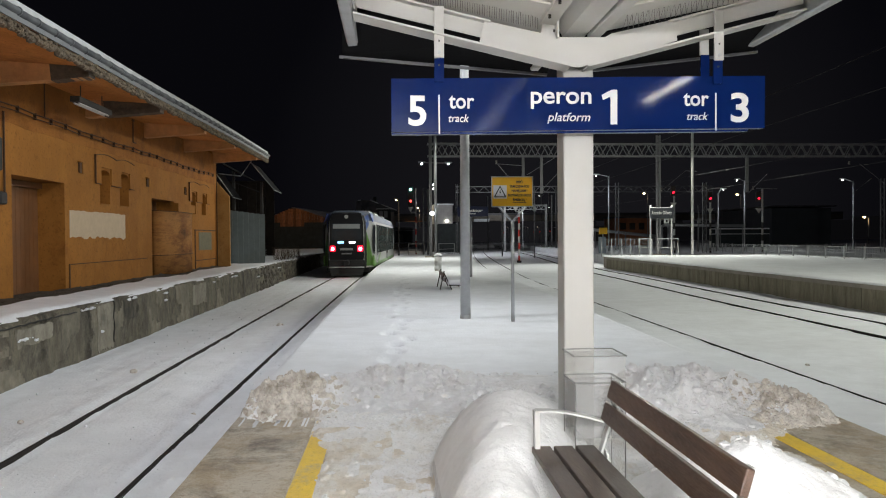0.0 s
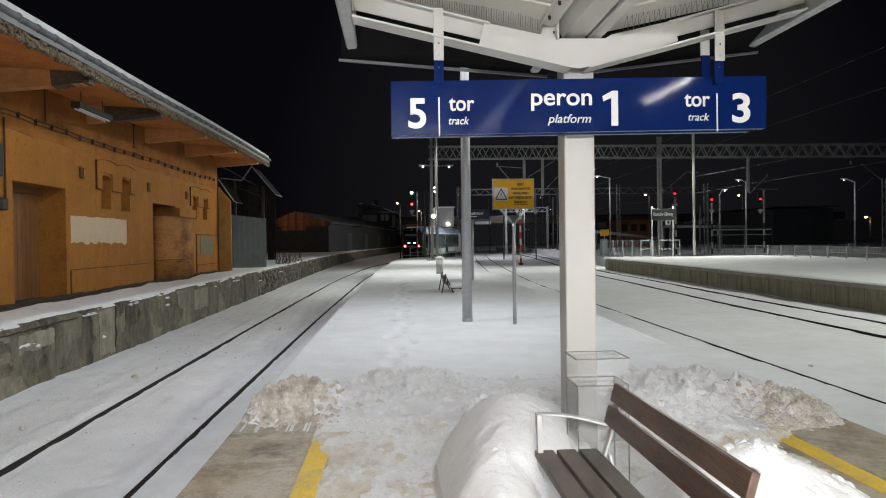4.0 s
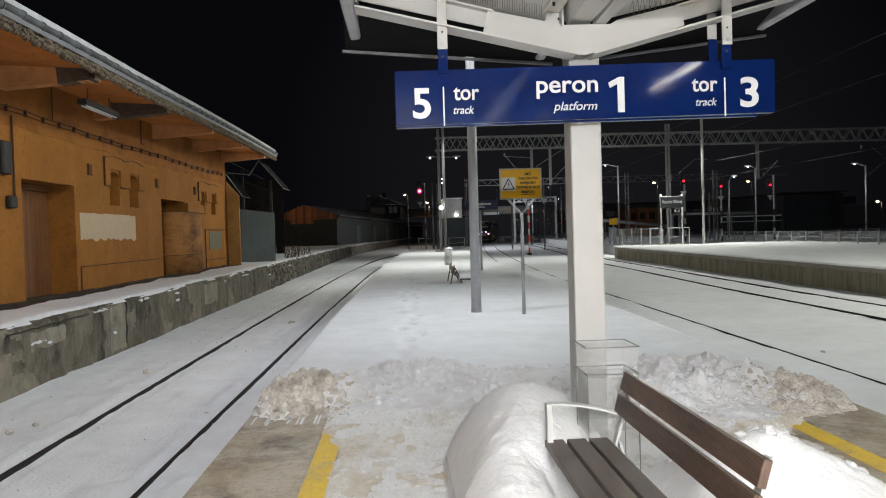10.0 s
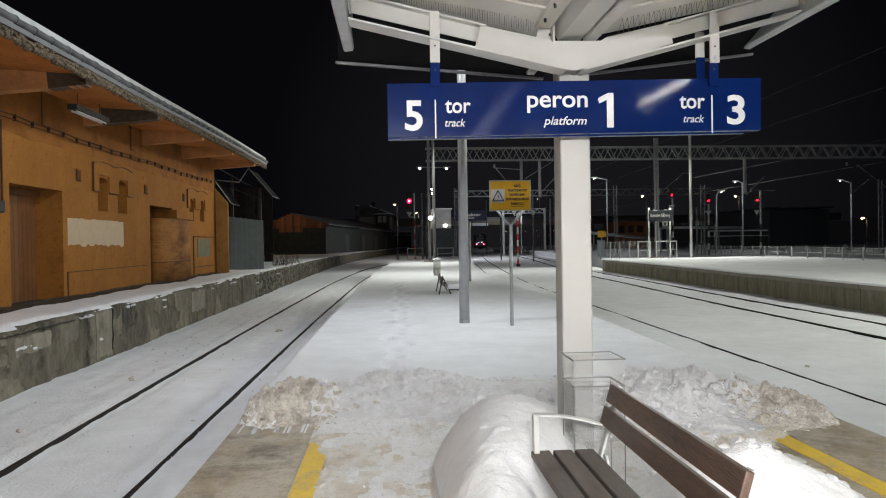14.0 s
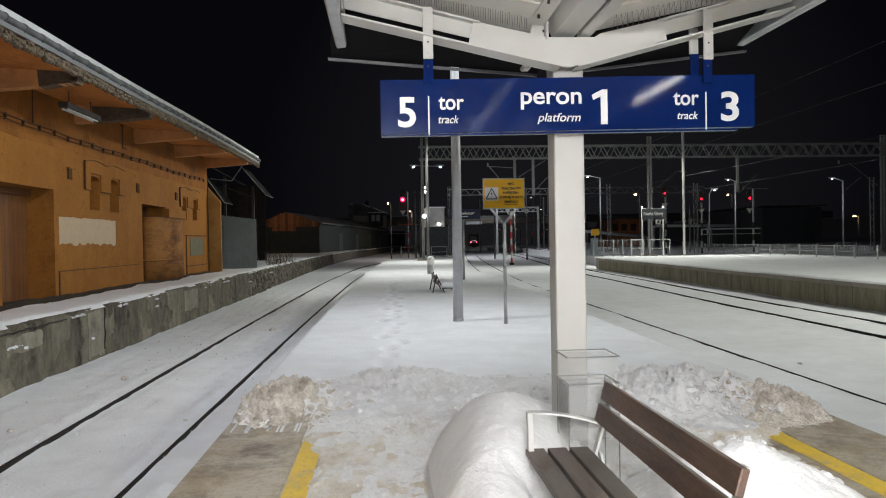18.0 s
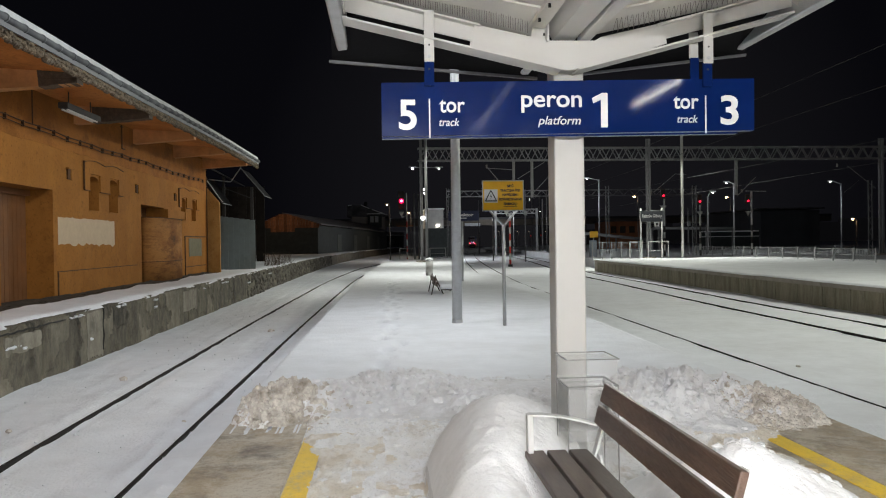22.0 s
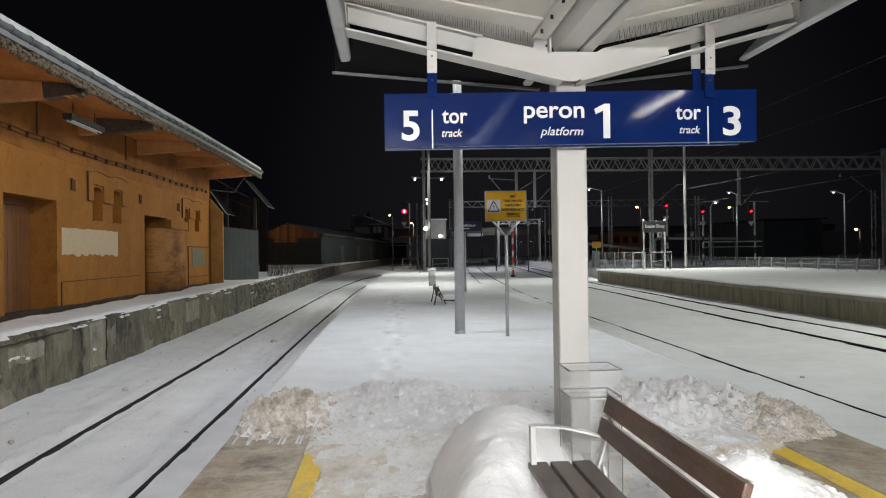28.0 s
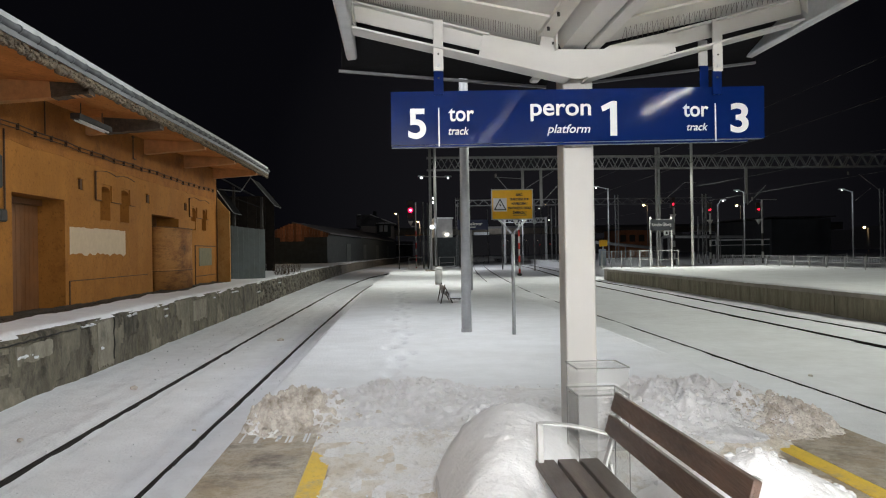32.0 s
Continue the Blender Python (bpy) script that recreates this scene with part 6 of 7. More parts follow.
wall_ = thing("yard_wall", "long low wall with snowy copings in the yard", "wall", (45, 95.3, 0))
part("wall", boxes((41.6, 49.4, 95.2, 95.5, -0.6, 2.45)), SHED_WALL, wall_)
part("coping", boxes((41.6, 49.4, 95.1, 95.6, 2.45, 2.6)), SNOW, wall_, "snowy coping")
part("ledge", boxes((41.6, 49.4, 95.08, 95.2, 1.8, 1.88)), SNOW, wall_, "snowy ledge")
depot = thing("depot", "low building lit orange by a street lamp", "building", (45.5, 140, 0))
part("wall", boxes((42.5, 49.5, 140, 148, -0.6, 5.1)), BRICKLIT, depot)
part("roof", boxes((42.2, 49.8, 139.7, 148.3, 5.1, 5.35)), TAR, depot)
for x in (43.3, 45.1, 46.9):
    part("window", boxes((x, x + 1.1, 139.93, 140, 2.9, 4.2)), DARK, depot)
plate = part("number_plate", boxes((20.62, 21.0, 55.96, 56.04, 2.6, 2.95)), WHITE_PAINT, name_sign, "small white plate")
part("line_of_print", boxes((20.74, 20.88, 55.95, 55.96, 2.68, 2.87)), DARK, name_sign)
for x, y, z1 in ((29.2, 70, 4.6), (31.0, 70, 2.9), (14.8, 78, 7.0)):
    t = small_post("mast", x, y, -0.6, z1, 0.07, "slim dark steel mast with a small box in the yard", "mast", FARSTEEL)
    part("box", bevelled(x - 0.16, x + 0.16, y - 0.2, y - 0.08, z1 * 0.62, z1 * 0.62 + 0.5, 0.01, 1), PIPE, t, "pale grey box")
# a low portal and lamps over the far tracks
portal = thing("gantry", "low pale lattice portal over the far tracks", "gantry", (23.15, 112, -0.6))
for z in (5.83, 6.46):
    bm = bmesh.new()
    bar(bm, (16.77, 112, z), (23.15, 112, z), 0.12, 0.12)
    part("chord", bm, PIPE, portal)
x = 16.77
while x < 23.15 - 0.7:
    bm = bmesh.new()
    bar(bm, (x, 112, 5.83), (x + 0.4, 112, 6.46), 0.07, 0.07, (0, 1, 0))
    bar(bm, (x + 0.4, 112, 6.46), (x + 0.8, 112, 5.83), 0.07, 0.07, (0, 1, 0))
    part("lacing", bm, PIPE, portal)
    x += 0.8
for x in (16.77, 23.10):
    part("mast", boxes((x - 0.16, x + 0.16, 111.9, 112.1, -0.6, 6.56)), PIPE, portal)
for x, z, g in ((22.16, 7.94, GLOW_SOFT), (23.28, 8.49, GLOW_WARM), (23.66, 6.11, GLOW_SOFT)):
    street_lamp(x + 0.3, 112.4, -0.6, z + 0.6, ((-0.05, 0.1),), "slim yard lamp by the far tracks, lit", g, 0.8, DARK)
small_post("mast", 23.99, 112, -0.6, 7.96, 0.1, "slim grey steel mast by the far tracks", "mast", FARSTEEL)
random.seed(21)
# skyline boxes emit a faint town-haze glow, stronger in the middle stretch
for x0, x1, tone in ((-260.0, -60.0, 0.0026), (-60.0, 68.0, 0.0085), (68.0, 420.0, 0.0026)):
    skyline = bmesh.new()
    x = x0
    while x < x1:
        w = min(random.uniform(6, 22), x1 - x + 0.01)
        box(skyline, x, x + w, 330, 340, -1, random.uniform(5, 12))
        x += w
    solid("backdrop", skyline, mat("skyline_haze_glow", (tone, tone * 0.98, tone * 1.12), emit=1.0), "low skyline of roofs far off, glowing faintly like town haze", "skyline", "structure")

# ---- warehouse details ----
def ragged(y0, y1, z0, z1, x, seed, amp=0.05, n=22):
    """An uneven painted patch on the wall."""
    random.seed(seed)
    low = [(y0 + (y1 - y0) * i / n, z0 + random.uniform(-amp, amp) - 0.05 * i / n) for i in range(n + 1)]
    top = [(y1 - (y1 - y0) * i / n, z1 + random.uniform(-amp * 0.3, amp * 0.3)) for i in range(n + 1)]
    bm = bmesh.new()
    prism(bm, [(x, a, b) for a, b in low + top], (0.006, 0, 0))
    return bm


part("painted_patch", ragged(18.66, 22.34, 1.72, 2.36, WX + 0.002, 3), WHITEWASH, warehouse, "rough whitewashed patch")
part("plinth_panel", ragged(18.62, 24.2, 0.30, 1.06, WX + 0.001, 5, 0.01), PLASTER, warehouse)
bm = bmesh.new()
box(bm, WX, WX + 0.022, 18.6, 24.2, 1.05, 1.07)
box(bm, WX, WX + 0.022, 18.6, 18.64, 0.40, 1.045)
part("plinth_mould", bm, EDGE_DARK, warehouse, "dark brown plinth edge")


def hood(y0, pitch, z, low):
    """A raised plaster surround with a wavy top over a pair of windows."""
    w = 0.7
    bm = bmesh.new()
    for a, b in ((y0 - 0.36, y0 - 0.01), (y0 + w + 0.01, y0 + pitch - 0.01), (y0 + pitch + w + 0.01, y0 + pitch + 1.05)):
        box(bm, WX - 0.01, WX + 0.045, a, b, low, z - 0.30)
    top = []
    for i in range(41):
        f = i / 40
        top.append((y0 - 0.36 + (pitch + 1.41) * f, z + 0.07 * abs(math.sin(2 * math.pi * f)) - 0.02))
    prism(bm, [(WX - 0.01, a, b) for a, b in [(y0 - 0.36, z - 0.30)] + top + [(y0 + pitch + 1.05, z - 0.30)]], (0.055, 0, 0))
    part("window_surround", bm, PLASTER, warehouse, "raised plaster surround with a wavy top")
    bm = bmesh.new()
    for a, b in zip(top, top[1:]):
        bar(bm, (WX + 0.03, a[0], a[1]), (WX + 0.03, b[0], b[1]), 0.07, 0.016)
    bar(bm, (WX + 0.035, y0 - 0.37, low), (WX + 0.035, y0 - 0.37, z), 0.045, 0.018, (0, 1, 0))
    part("surround_edge", bm, EDGE_DARK, warehouse, "dark brown edge")
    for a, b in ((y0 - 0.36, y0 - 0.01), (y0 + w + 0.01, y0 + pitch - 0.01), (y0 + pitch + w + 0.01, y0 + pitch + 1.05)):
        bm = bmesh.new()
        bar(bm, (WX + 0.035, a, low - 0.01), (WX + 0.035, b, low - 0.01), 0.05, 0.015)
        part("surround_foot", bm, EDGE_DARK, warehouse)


hood(20.55, 1.42, 3.86, 3.12)
hood(29.38, 1.54, 3.80, 3.10)
for y0, y1, z0, z1 in holes[2:]:
    bm = bmesh.new()
    n = 8
    pts = [(WX - 0.3, y0, z1), (WX - 0.3, y0, z1 - 0.14)]
    for i in range(1, n):
        a = math.pi * i / n
        pts.append((WX - 0.3, (y0 + y1) / 2 - (y1 - y0) / 2 * math.cos(a), z1 - 0.14 + 0.13 * math.sin(a)))
    pts += [(WX - 0.3, y1, z1 - 0.14), (WX - 0.3, y1, z1)]
    prism(bm, pts, (0.297, 0, 0))
    part("window_arch", bm, PLASTER, warehouse)
    part("window_sill", boxes((WX - 0.3, WX + 0.015, y0 - 0.02, y1 + 0.02, z0 - 0.03, z0 + 0.005)), PLASTER, warehouse)
# plank lines of the doors
for y0, y1, z1 in ((16.0, 18.42, 2.97), (24.72, 27.17, 2.96)):
    y = y0
    while y < y1:
        part("door_plank", boxes((WX - 0.645, WX - 0.615, y, y + 0.19, 0.42, z1)), PLASTER_DARK, warehouse)
        y += 0.2
part("door_frame", boxes((WX - 0.60, WX - 0.5, 16.0, 16.12, 0.42, 2.97), (WX - 0.60, WX - 0.5, 16.12, 18.41, 2.84, 2.97)), PLASTER_DARK, warehouse)
# bulging plastered stair turret beside the second door
bm = bmesh.new()
n = 18
ring = []
for i in range(n + 1):
    a = math.pi * i / n
    ring.append((WX - 0.30 + 0.55 * math.sin(a) ** 0.7, 27.55 - 1.95 * math.cos(a)))
prism(bm, [(x, y, 0.35) for x, y in ring], (0, 0, 2.25))
part("turret", bm, BAY, warehouse, "bulging rust-stained plaster bay", True)
bm = bmesh.new()
prism(bm, [(WX - 0.30 + 1.05 * (x - WX + 0.30), 27.55 + 1.01 * (y - 27.55), 1.12) for x, y in ring], (0, 0, 0.05))
part("turret_band", bm, BAY, warehouse)
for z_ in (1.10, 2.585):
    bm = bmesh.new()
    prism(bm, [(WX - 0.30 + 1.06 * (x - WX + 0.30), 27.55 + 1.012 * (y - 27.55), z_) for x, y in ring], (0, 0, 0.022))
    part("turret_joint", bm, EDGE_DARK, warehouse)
part("turret_lintel", boxes((WX - 0.1, WX + 0.16, 27.12, 29.3, 2.62, 2.92)), PLASTER, warehouse)
part("wall_panel", boxes((WX - 0.01, WX + 0.03, 29.8, 33.1, 1.98, 2.02), (WX - 0.01, WX + 0.03, 29.8, 29.85, 0.4, 1.98), (WX - 0.01, WX + 0.03, 29.85, 33.1, 0.79, 0.82)), EDGE_DARK, warehouse)
part("wall_plate", boxes((WX - 0.01, WX + 0.02, 30.4, 32.4, 1.2, 1.92)), mat("grey_green_board", (0.14, 0.13, 0.085), 0.8, vary=0.2), warehouse, "grey-green board")
for y in (19.2, 24.2, 28.45):
    bm = boxes((WX - 0.01, WX + 0.04, y, y + 0.26, 3.30, 3.55))
    vent = part("vent", bm, EDGE_DARK, warehouse)
    part("vent_hood", boxes((WX - 0.01, WX + 0.08, y - 0.04, y + 0.30, 3.55, 3.58), (WX + 0.04, WX + 0.06, y + 0.14, y + 0.30, 3.28, 3.55)), PLASTER, vent)
# older, darker plaster left along the top of the wall
PLASTER_OLD = grime("older_ochre_plaster", (0.30, 0.118, 0.022), (0.235, 0.09, 0.017), (0.13, 0.05, 0.012), 1.1, (1.0, 1.0, 1.0), 0.9, 0.4, 0.0, 0.55, 0.2)
random.seed(44)
edge_ = [(13.0 + 0.3 * i, 3.99 + 0.05 * noise.noise((i * 0.35, 0, 0)) + random.uniform(-0.012, 0.012)) for i in range(68) if 13.0 + 0.3 * i < 33.3]
bm = bmesh.new()
last = None
for a, za in edge_:
    ring = [bm.verts.new(q) for q in ((WX + 0.001, a, za), (WX + 0.009, a, za), (WX + 0.009, a, 5.29))]
    if last:
        for i in range(2):
            bm.faces.new((last[i], last[i + 1], ring[i + 1], ring[i]))
    last = ring
part("upper_plaster", bm, PLASTER_OLD, warehouse, "darker old plaster under the eaves")
# conduits and cables
pts = [(WX + 0.05, 4.2 + 0.75 * i, 4.34 + 0.02 * math.sin(i * 0.5) + 0.015 * math.sin(i * 2.1) + 0.012 * max(0, i - 31)) for i in range(40) if 4.2 + 0.75 * i < 33.4]
CABLE = mat("painted_cable", (0.060, 0.026, 0.010), 0.8, vary=0.3)
for drop, r in ((0, 0.014), (0.088, 0.011)):
    bm = bmesh.new()
    for a, b in zip(pts, pts[1:]):
        rod(bm, (a[0], a[1], a[2] - drop), (b[0], b[1], b[2] - drop), r, 6)
    part("cable", bm, CABLE, warehouse, "brown painted wall cable")
for i, p in enumerate(pts):
    part("cable_clip", boxes((WX, WX + 0.07, p[1] - 0.010, p[1] + 0.010, p[2] - 0.11, p[2] + 0.025)), CABLE, warehouse)
part("conduit", rods(((WX + 0.04, 15.65, 4.2), (WX + 0.04, 15.65, 2.5), 0.02)), CABLE, warehouse)
part("conduit", rods(((WX + 0.04, 17.4, 4.36), (WX + 0.04, 17.4, 5.1), 0.014)), CABLE, warehouse)
part("conduit", rods(((WX + 0.05, 22.95, 4.52), (WX + 0.05, 22.95, 5.2), 0.018), ((WX + 0.05, 22.95, 4.52), (WX + 0.05, 23.2, 4.52), 0.018), ((WX + 0.05, 22.88, 5.16), (WX + 0.05, 23.05, 5.16), 0.02)), CABLE, warehouse)
part("conduit", rods(((WX + 0.05, 33.3, 0.45), (WX + 0.05, 33.3, 4.6), 0.02)), CABLE, warehouse)
part("wall_bell", bevelled(WX, WX + 0.12, 15.35, 15.62, 2.35, 2.6, 0.03, 1), DARK, warehouse, "small dark wall fitting")
part("wall_box", bevelled(WX, WX + 0.14, 15.1, 15.42, 3.0, 3.65, 0.03, 1), DARK, warehouse, "dark wall box")
luminaire = part("luminaire", boxes((-6.98, -6.78, 16.9, 18.75, 4.62, 4.74)), DARK, warehouse, "unlit twin-tube lamp fitting")
for x in (-6.94, -6.84):
    part("tube", rods(((x + 0.01, 17.0, 4.60), (x + 0.01, 18.65, 4.60), 0.02)), mat("unlit_tube", (0.7, 0.7, 0.68), 0.3), luminaire)
for y in (17.2, 18.4):
    part("hanger_rod", rods(((-6.88, y, 4.74), (-6.88, y, 5.02), 0.012)), DARK, luminaire)
# bare wet dirt, then grit and dead stalks at the foot of the wall
ys = np.arange(6, 33.4, 0.1)
U, Y = np.meshgrid(np.linspace(0, 0.75, 16), ys, indexing="ij")
Z = RAMP_Z - 0.012 + 0.018 * cells(U, Y, 0.12, 95) + 0.012 * cells(U, Y, 0.05, 96) + 0.02 * vnoise(U, Y, 0.5, 97) + 0.05 * np.exp(-U / 0.1)
solid("threshold", boxes((WX - 0.62, WX + 0.001, 16.005, 18.415, 0.40, 0.446), (WX - 0.6, WX + 0.001, 24.73, 27.16, 0.40, 0.446)), SOIL, "dirty thresholds of the warehouse doors", "threshold", "structure")
sheet("wall_foot_dirt", WX + 0.002 + U, Y, Z, SOIL, "strip of wet dirt and dead leaves along the wall", "dirt", "stuff")
random.seed(33)
bm = bmesh.new()
for k in range(900):
    y = random.uniform(8, 33.3)
    x = WX + random.uniform(0.02, 0.4) ** 1.3
    r = random.uniform(0.003, 0.011)
    box(bm, x - r, x + r, y - r, y + r, RAMP_Z - 0.02, RAMP_Z + r)
solid("debris", bm, SOIL, "brown crumbled plaster along the wall foot", "rubble", "stuff")
bm = bmesh.new()
for k in range(120):
    y = random.choice((41.5, 42.4, 44.0, 47.5)) + random.uniform(-0.5, 0.5)
    x = -6.1 + random.uniform(-0.5, 0.25)
    bar(bm, (x, y, RAMP_Z), (x + random.uniform(-0.2, 0.2), y + random.uniform(-0.2, 0.2), RAMP_Z + random.uniform(0.2, 0.75)), 0.012, 0.012, (1, 0, 0))
solid("dry_weeds", bm, ROT, "dry brown weed stalks sticking out of the snow", "weeds", "stuff")

# ---- lean-to behind the warehouse ----
RUSTED = mat("rusted_rafter_steel", (0.016, 0.015, 0.014), 0.7, 0.2, vary=0.3, scale=9)
lean = thing("lean_to", "open tin lean-to with a grey-green sheet fence", "lean-to", (-7, 36.5, RAMP_Z))
bm = bmesh.new()
prism(bm, [(-8.4, 33.46, 0.3), (-7.22, 33.46, 0.3), (-7.22, 33.46, 3.5), (-7.77, 33.46, 4.15), (-8.4, 33.46, 4.9)], (0, 0.12, 0))
part("side_wall", bm, grime("faded_yellow_plaster", (0.40, 0.225, 0.075), (0.33, 0.17, 0.05), (0.17, 0.085, 0.03), 1.6, (1.0, 1.0, 0.8), 0.9, 0.4, 0.0, 0.54, 0.2), lean, "faded yellow plaster")
x = -7.89
while x < -6.38:
    part("fence_sheet", boxes((x, x + 0.245, 36.0, 36.03 + 0.01 * (int(x * 100) % 2), 0.45, 2.97 - 0.13 * (x + 7.7))), GREEN_SHEET, lean)
    x += 0.25
for x, z in ((-7.6, 4.9), (-6.3, 4.35)):
    part("post", boxes((x - 0.06, x + 0.06, 36.1, 36.22, 0.4, z)), DARK, lean)
TIN = mat("old_tin_sheet", (0.010, 0.010, 0.011), 0.9, 0.0, vary=0.4, stain=(0.022, 0.02, 0.019), sscale=1.5, samt=0.5, spec=0.1)
bm = bmesh.new()
prism(bm, [(-8.4, 35.0, 5.35), (-6.95, 35.0, 4.52), (-6.95, 35.0, 4.56), (-8.4, 35.0, 5.39)], (0, 3.0, 0))
upper = part("roof_sheet", bm, TIN, lean)
bm = bmesh.new()
bar(bm, (-8.3, 34.98, 4.66), (-7.02, 34.98, 4.52), 0.03, 0.05)
bar(bm, (-7.02, 34.98, 4.52), (-6.55, 34.98, 5.2), 0.03, 0.05, (0, 1, 0))
part("verge_board", bm, ZINC, upper)
for (ax, az), (bx, bz), y0, y1, n in (((-6.60, 5.12), (-5.58, 3.90), 35.2, 37.4, 5), ((-8.02, 4.62), (-7.26, 3.52), 34.3, 36.2, 6)):
    bm = bmesh.new()
    prism(bm, [(ax, y0, az), (bx, y0, bz), (bx, y0, bz + 0.03), (ax, y0, az + 0.03)], (0, y1 - y0, 0))
    sheet_ = part("roof_sheet", bm, TIN, lean)
    part("verge", rods(((ax, y0 - 0.02, az + 0.03), (bx, y0 - 0.02, bz + 0.03), 0.018)), SNOW_ROOF if ax < -8 else ZINC, sheet_, "snow-edged verge" if ax < -8 else "thin grey verge")
    part("eave_rail", rods(((bx, y0, bz - 0.01), (bx, y1, bz - 0.01), 0.016)), ZINC, sheet_)
    for k in range(n):
        f = (k + 0.5) / n
        x, z = ax + (bx - ax) * f, az + (bz - az) * f - 0.02
        part("batten", rods(((x, y0, z), (x, y1, z), 0.013)), RUSTED, sheet_)
part("brace", rods(((-7.5, 35.1, 4.3), (-6.1, 35.1, 3.75), 0.02)), RUSTED, lean)
yard_wall = thing("yard_wall", "dark boarded wall behind the lean-to", "wall", (-12, 52, RAMP_Z), "", "structure")
BOARDS = mat("brown_black_boards", (0.017, 0.0125, 0.010), 0.9, vary=0.4, scale=2, rnd=0.3, spec=0.2)
x = -16.0
while x < -8.7:
    part("board", boxes((x, x + 0.58, 52.0, 52.06, 0.3, 5.6)), BOARDS, yard_wall)
    x += 0.6

# ---- canopy details ----
SPIKE = mat("dull_spike_wire", (0.16, 0.15, 0.14), 0.5, 0.3)
for s, x0, x1, z0, z1 in ((-1, 0.84, -0.28, 2.94, 3.20), (1, 1.40, 2.56, 2.945, 3.25)):
    n = 74 if s < 0 else 34
    bm = bmesh.new()
    random.seed(5 + s)
    for k in range(n):
        f = k / n
        x, z = x0 + (x1 - x0) * f, z0 + (z1 - z0) * f
        if s < 0:
            rod(bm, (x, 5.03, z), (x - 0.004 + random.uniform(-0.004, 0.004), 5.0, z + 0.06 + 0.012 * random.random()), 0.0016, 4)
        else:
            for q in (-0.017, 0.017):
                rod(bm, (x + q, 5.03, z), (x + random.uniform(-0.004, 0.004), 5.0, z + 0.085), 0.0018, 4)
    part("bird_spike_strip", bm, SPIKE, canopy, "row of thin steel bird spikes")
# corrugation ribs under the roof sheets
for x0, x1, z0, z1 in ((0.86, -0.38, 3.008, 3.228), (1.34, 2.72, 3.007, 3.315)):
    y = -2.0
    while y < 5.0:
        bm = bmesh.new()
        bar(bm, (x0, y, z0 - 0.004), (x1, y, z1 - 0.004), 0.05, 0.014)
        part("sheet_rib", bm, ROOF_SHEET, canopy)
        y += 0.45
for x, z in ((0.225, 2.80), (2.028, 2.80)):
    part("bolt", rods(((x, 5.066, z), (x, 5.078, z), 0.011)), GREY_STEEL, sign)
for x, z in ((0.225, 2.872), (2.028, 2.872)):
    part("bolt_hole", rods(((x, 5.072, z), (x, 5.078, z), 0.006)), DARK, sign)
for x, z in ((0.225, 2.725), (2.028, 2.73)):
    part("bolt_hole", rods(((x, 5.088, z), (x, 5.095, z), 0.007)), DARK, sign)
part("rear_hanger", bevelled(1.955, 2.014, 5.20, 5.215, 2.83, 3.0, 0.002, 1), WHITE_STEEL, sign, "white steel hanger")
part("rear_bracket", bevelled(1.955, 2.014, 5.19, 5.205, 2.62, 2.83, 0.002, 1), BLUE, sign)
def strip_lamp(x, y, power):
    fixture = thing("strip_lamp", "long white strip lamp under the canopy", "lamp", (x, y, 2.98), "strip lamps")
    part("housing", bevelled(x - 0.05, x + 0.05, y - 0.64, y + 0.64, 2.965, 3.03, 0.008, 1), WHITE_STEEL, fixture)
    glow = mat("strip_glow", (1.0, 0.97, 0.92), emit=power / (math.pi * 2 * math.pi * 0.007 * 1.2))
    part("tube", rods(((x, y - 0.6, 2.935), (x, y + 0.6, 2.935), 0.007)), glow, fixture, "glowing white tube")
    for s_ in (-1, 1):
        part("end_cap", bevelled(x - 0.03, x + 0.03, y + s_ * 0.615 - 0.012, y + s_ * 0.615 + 0.012, 2.905, 2.966, 0.004, 1), WHITE_STEEL, fixture)


# first two match reflections in the sign; the four behind are added, unseen
for x, y, e in ((2.36, 3.4, 26), (1.62, 1.1, 2), (0.35, -2.0, 7), (-0.3, -3.2, 7), (1.9, -2.0, 6), (0.0, -6, 12)):
    strip_lamp(x, y, e)
# camera bracket under the haunch
part("sensor", bevelled(0.86, 0.92, 5.3, 5.4, 2.76, 2.79, 0.01, 1), WHITE_STEEL, canopy)

# ---- warning sign print ----
part("symbol_field", boxes((1.755, 2.0, 13.869, 13.8735, 2.345, 2.585)), WHITE, wsign)
bm = bmesh.new()
for a, b in (((1.775, 2.375), (1.98, 2.375)), ((1.98, 2.375), (1.8775, 2.565)), ((1.8775, 2.565), (1.775, 2.375))):
    bar(bm, (a[0], 13.867, a[1]), (b[0], 13.867, b[1]), 0.003, 0.018, (0, 0, 1) if a[1] == b[1] else (1, 0, 0))
part("symbol_triangle", bm, BLACK, wsign)
bm = bmesh.new()
prism(bm, [(1.885, 13.865, 2.52), (1.86, 13.865, 2.455), (1.88, 13.865, 2.455), (1.865, 13.865, 2.395), (1.90, 13.865, 2.47), (1.88, 13.865, 2.47)], (0, 0.003, 0))
part("symbol_flash", bm, BLACK, wsign)
for words, xc, z, w in (("SIEĆ", 2.235, 2.625, 0.12), ("TRAKCYJNA POD", 2.235, 2.545, 0.36), ("NAPIĘCIEM !", 2.235, 2.465, 0.29), ("DOTKNIĘCIE GROZI", 2.235, 2.385, 0.42), ("ŚMIERCIĄ !", 2.235, 2.30, 0.25)):
    text("word", words, xc - w / 2, z, 13.871, 0.042, wsign, BLACK, width=w, bold=0.06)
part("underline", boxes((2.11, 2.36, 13.868, 13.8735, 2.268, 2.278)), BLACK, wsign)
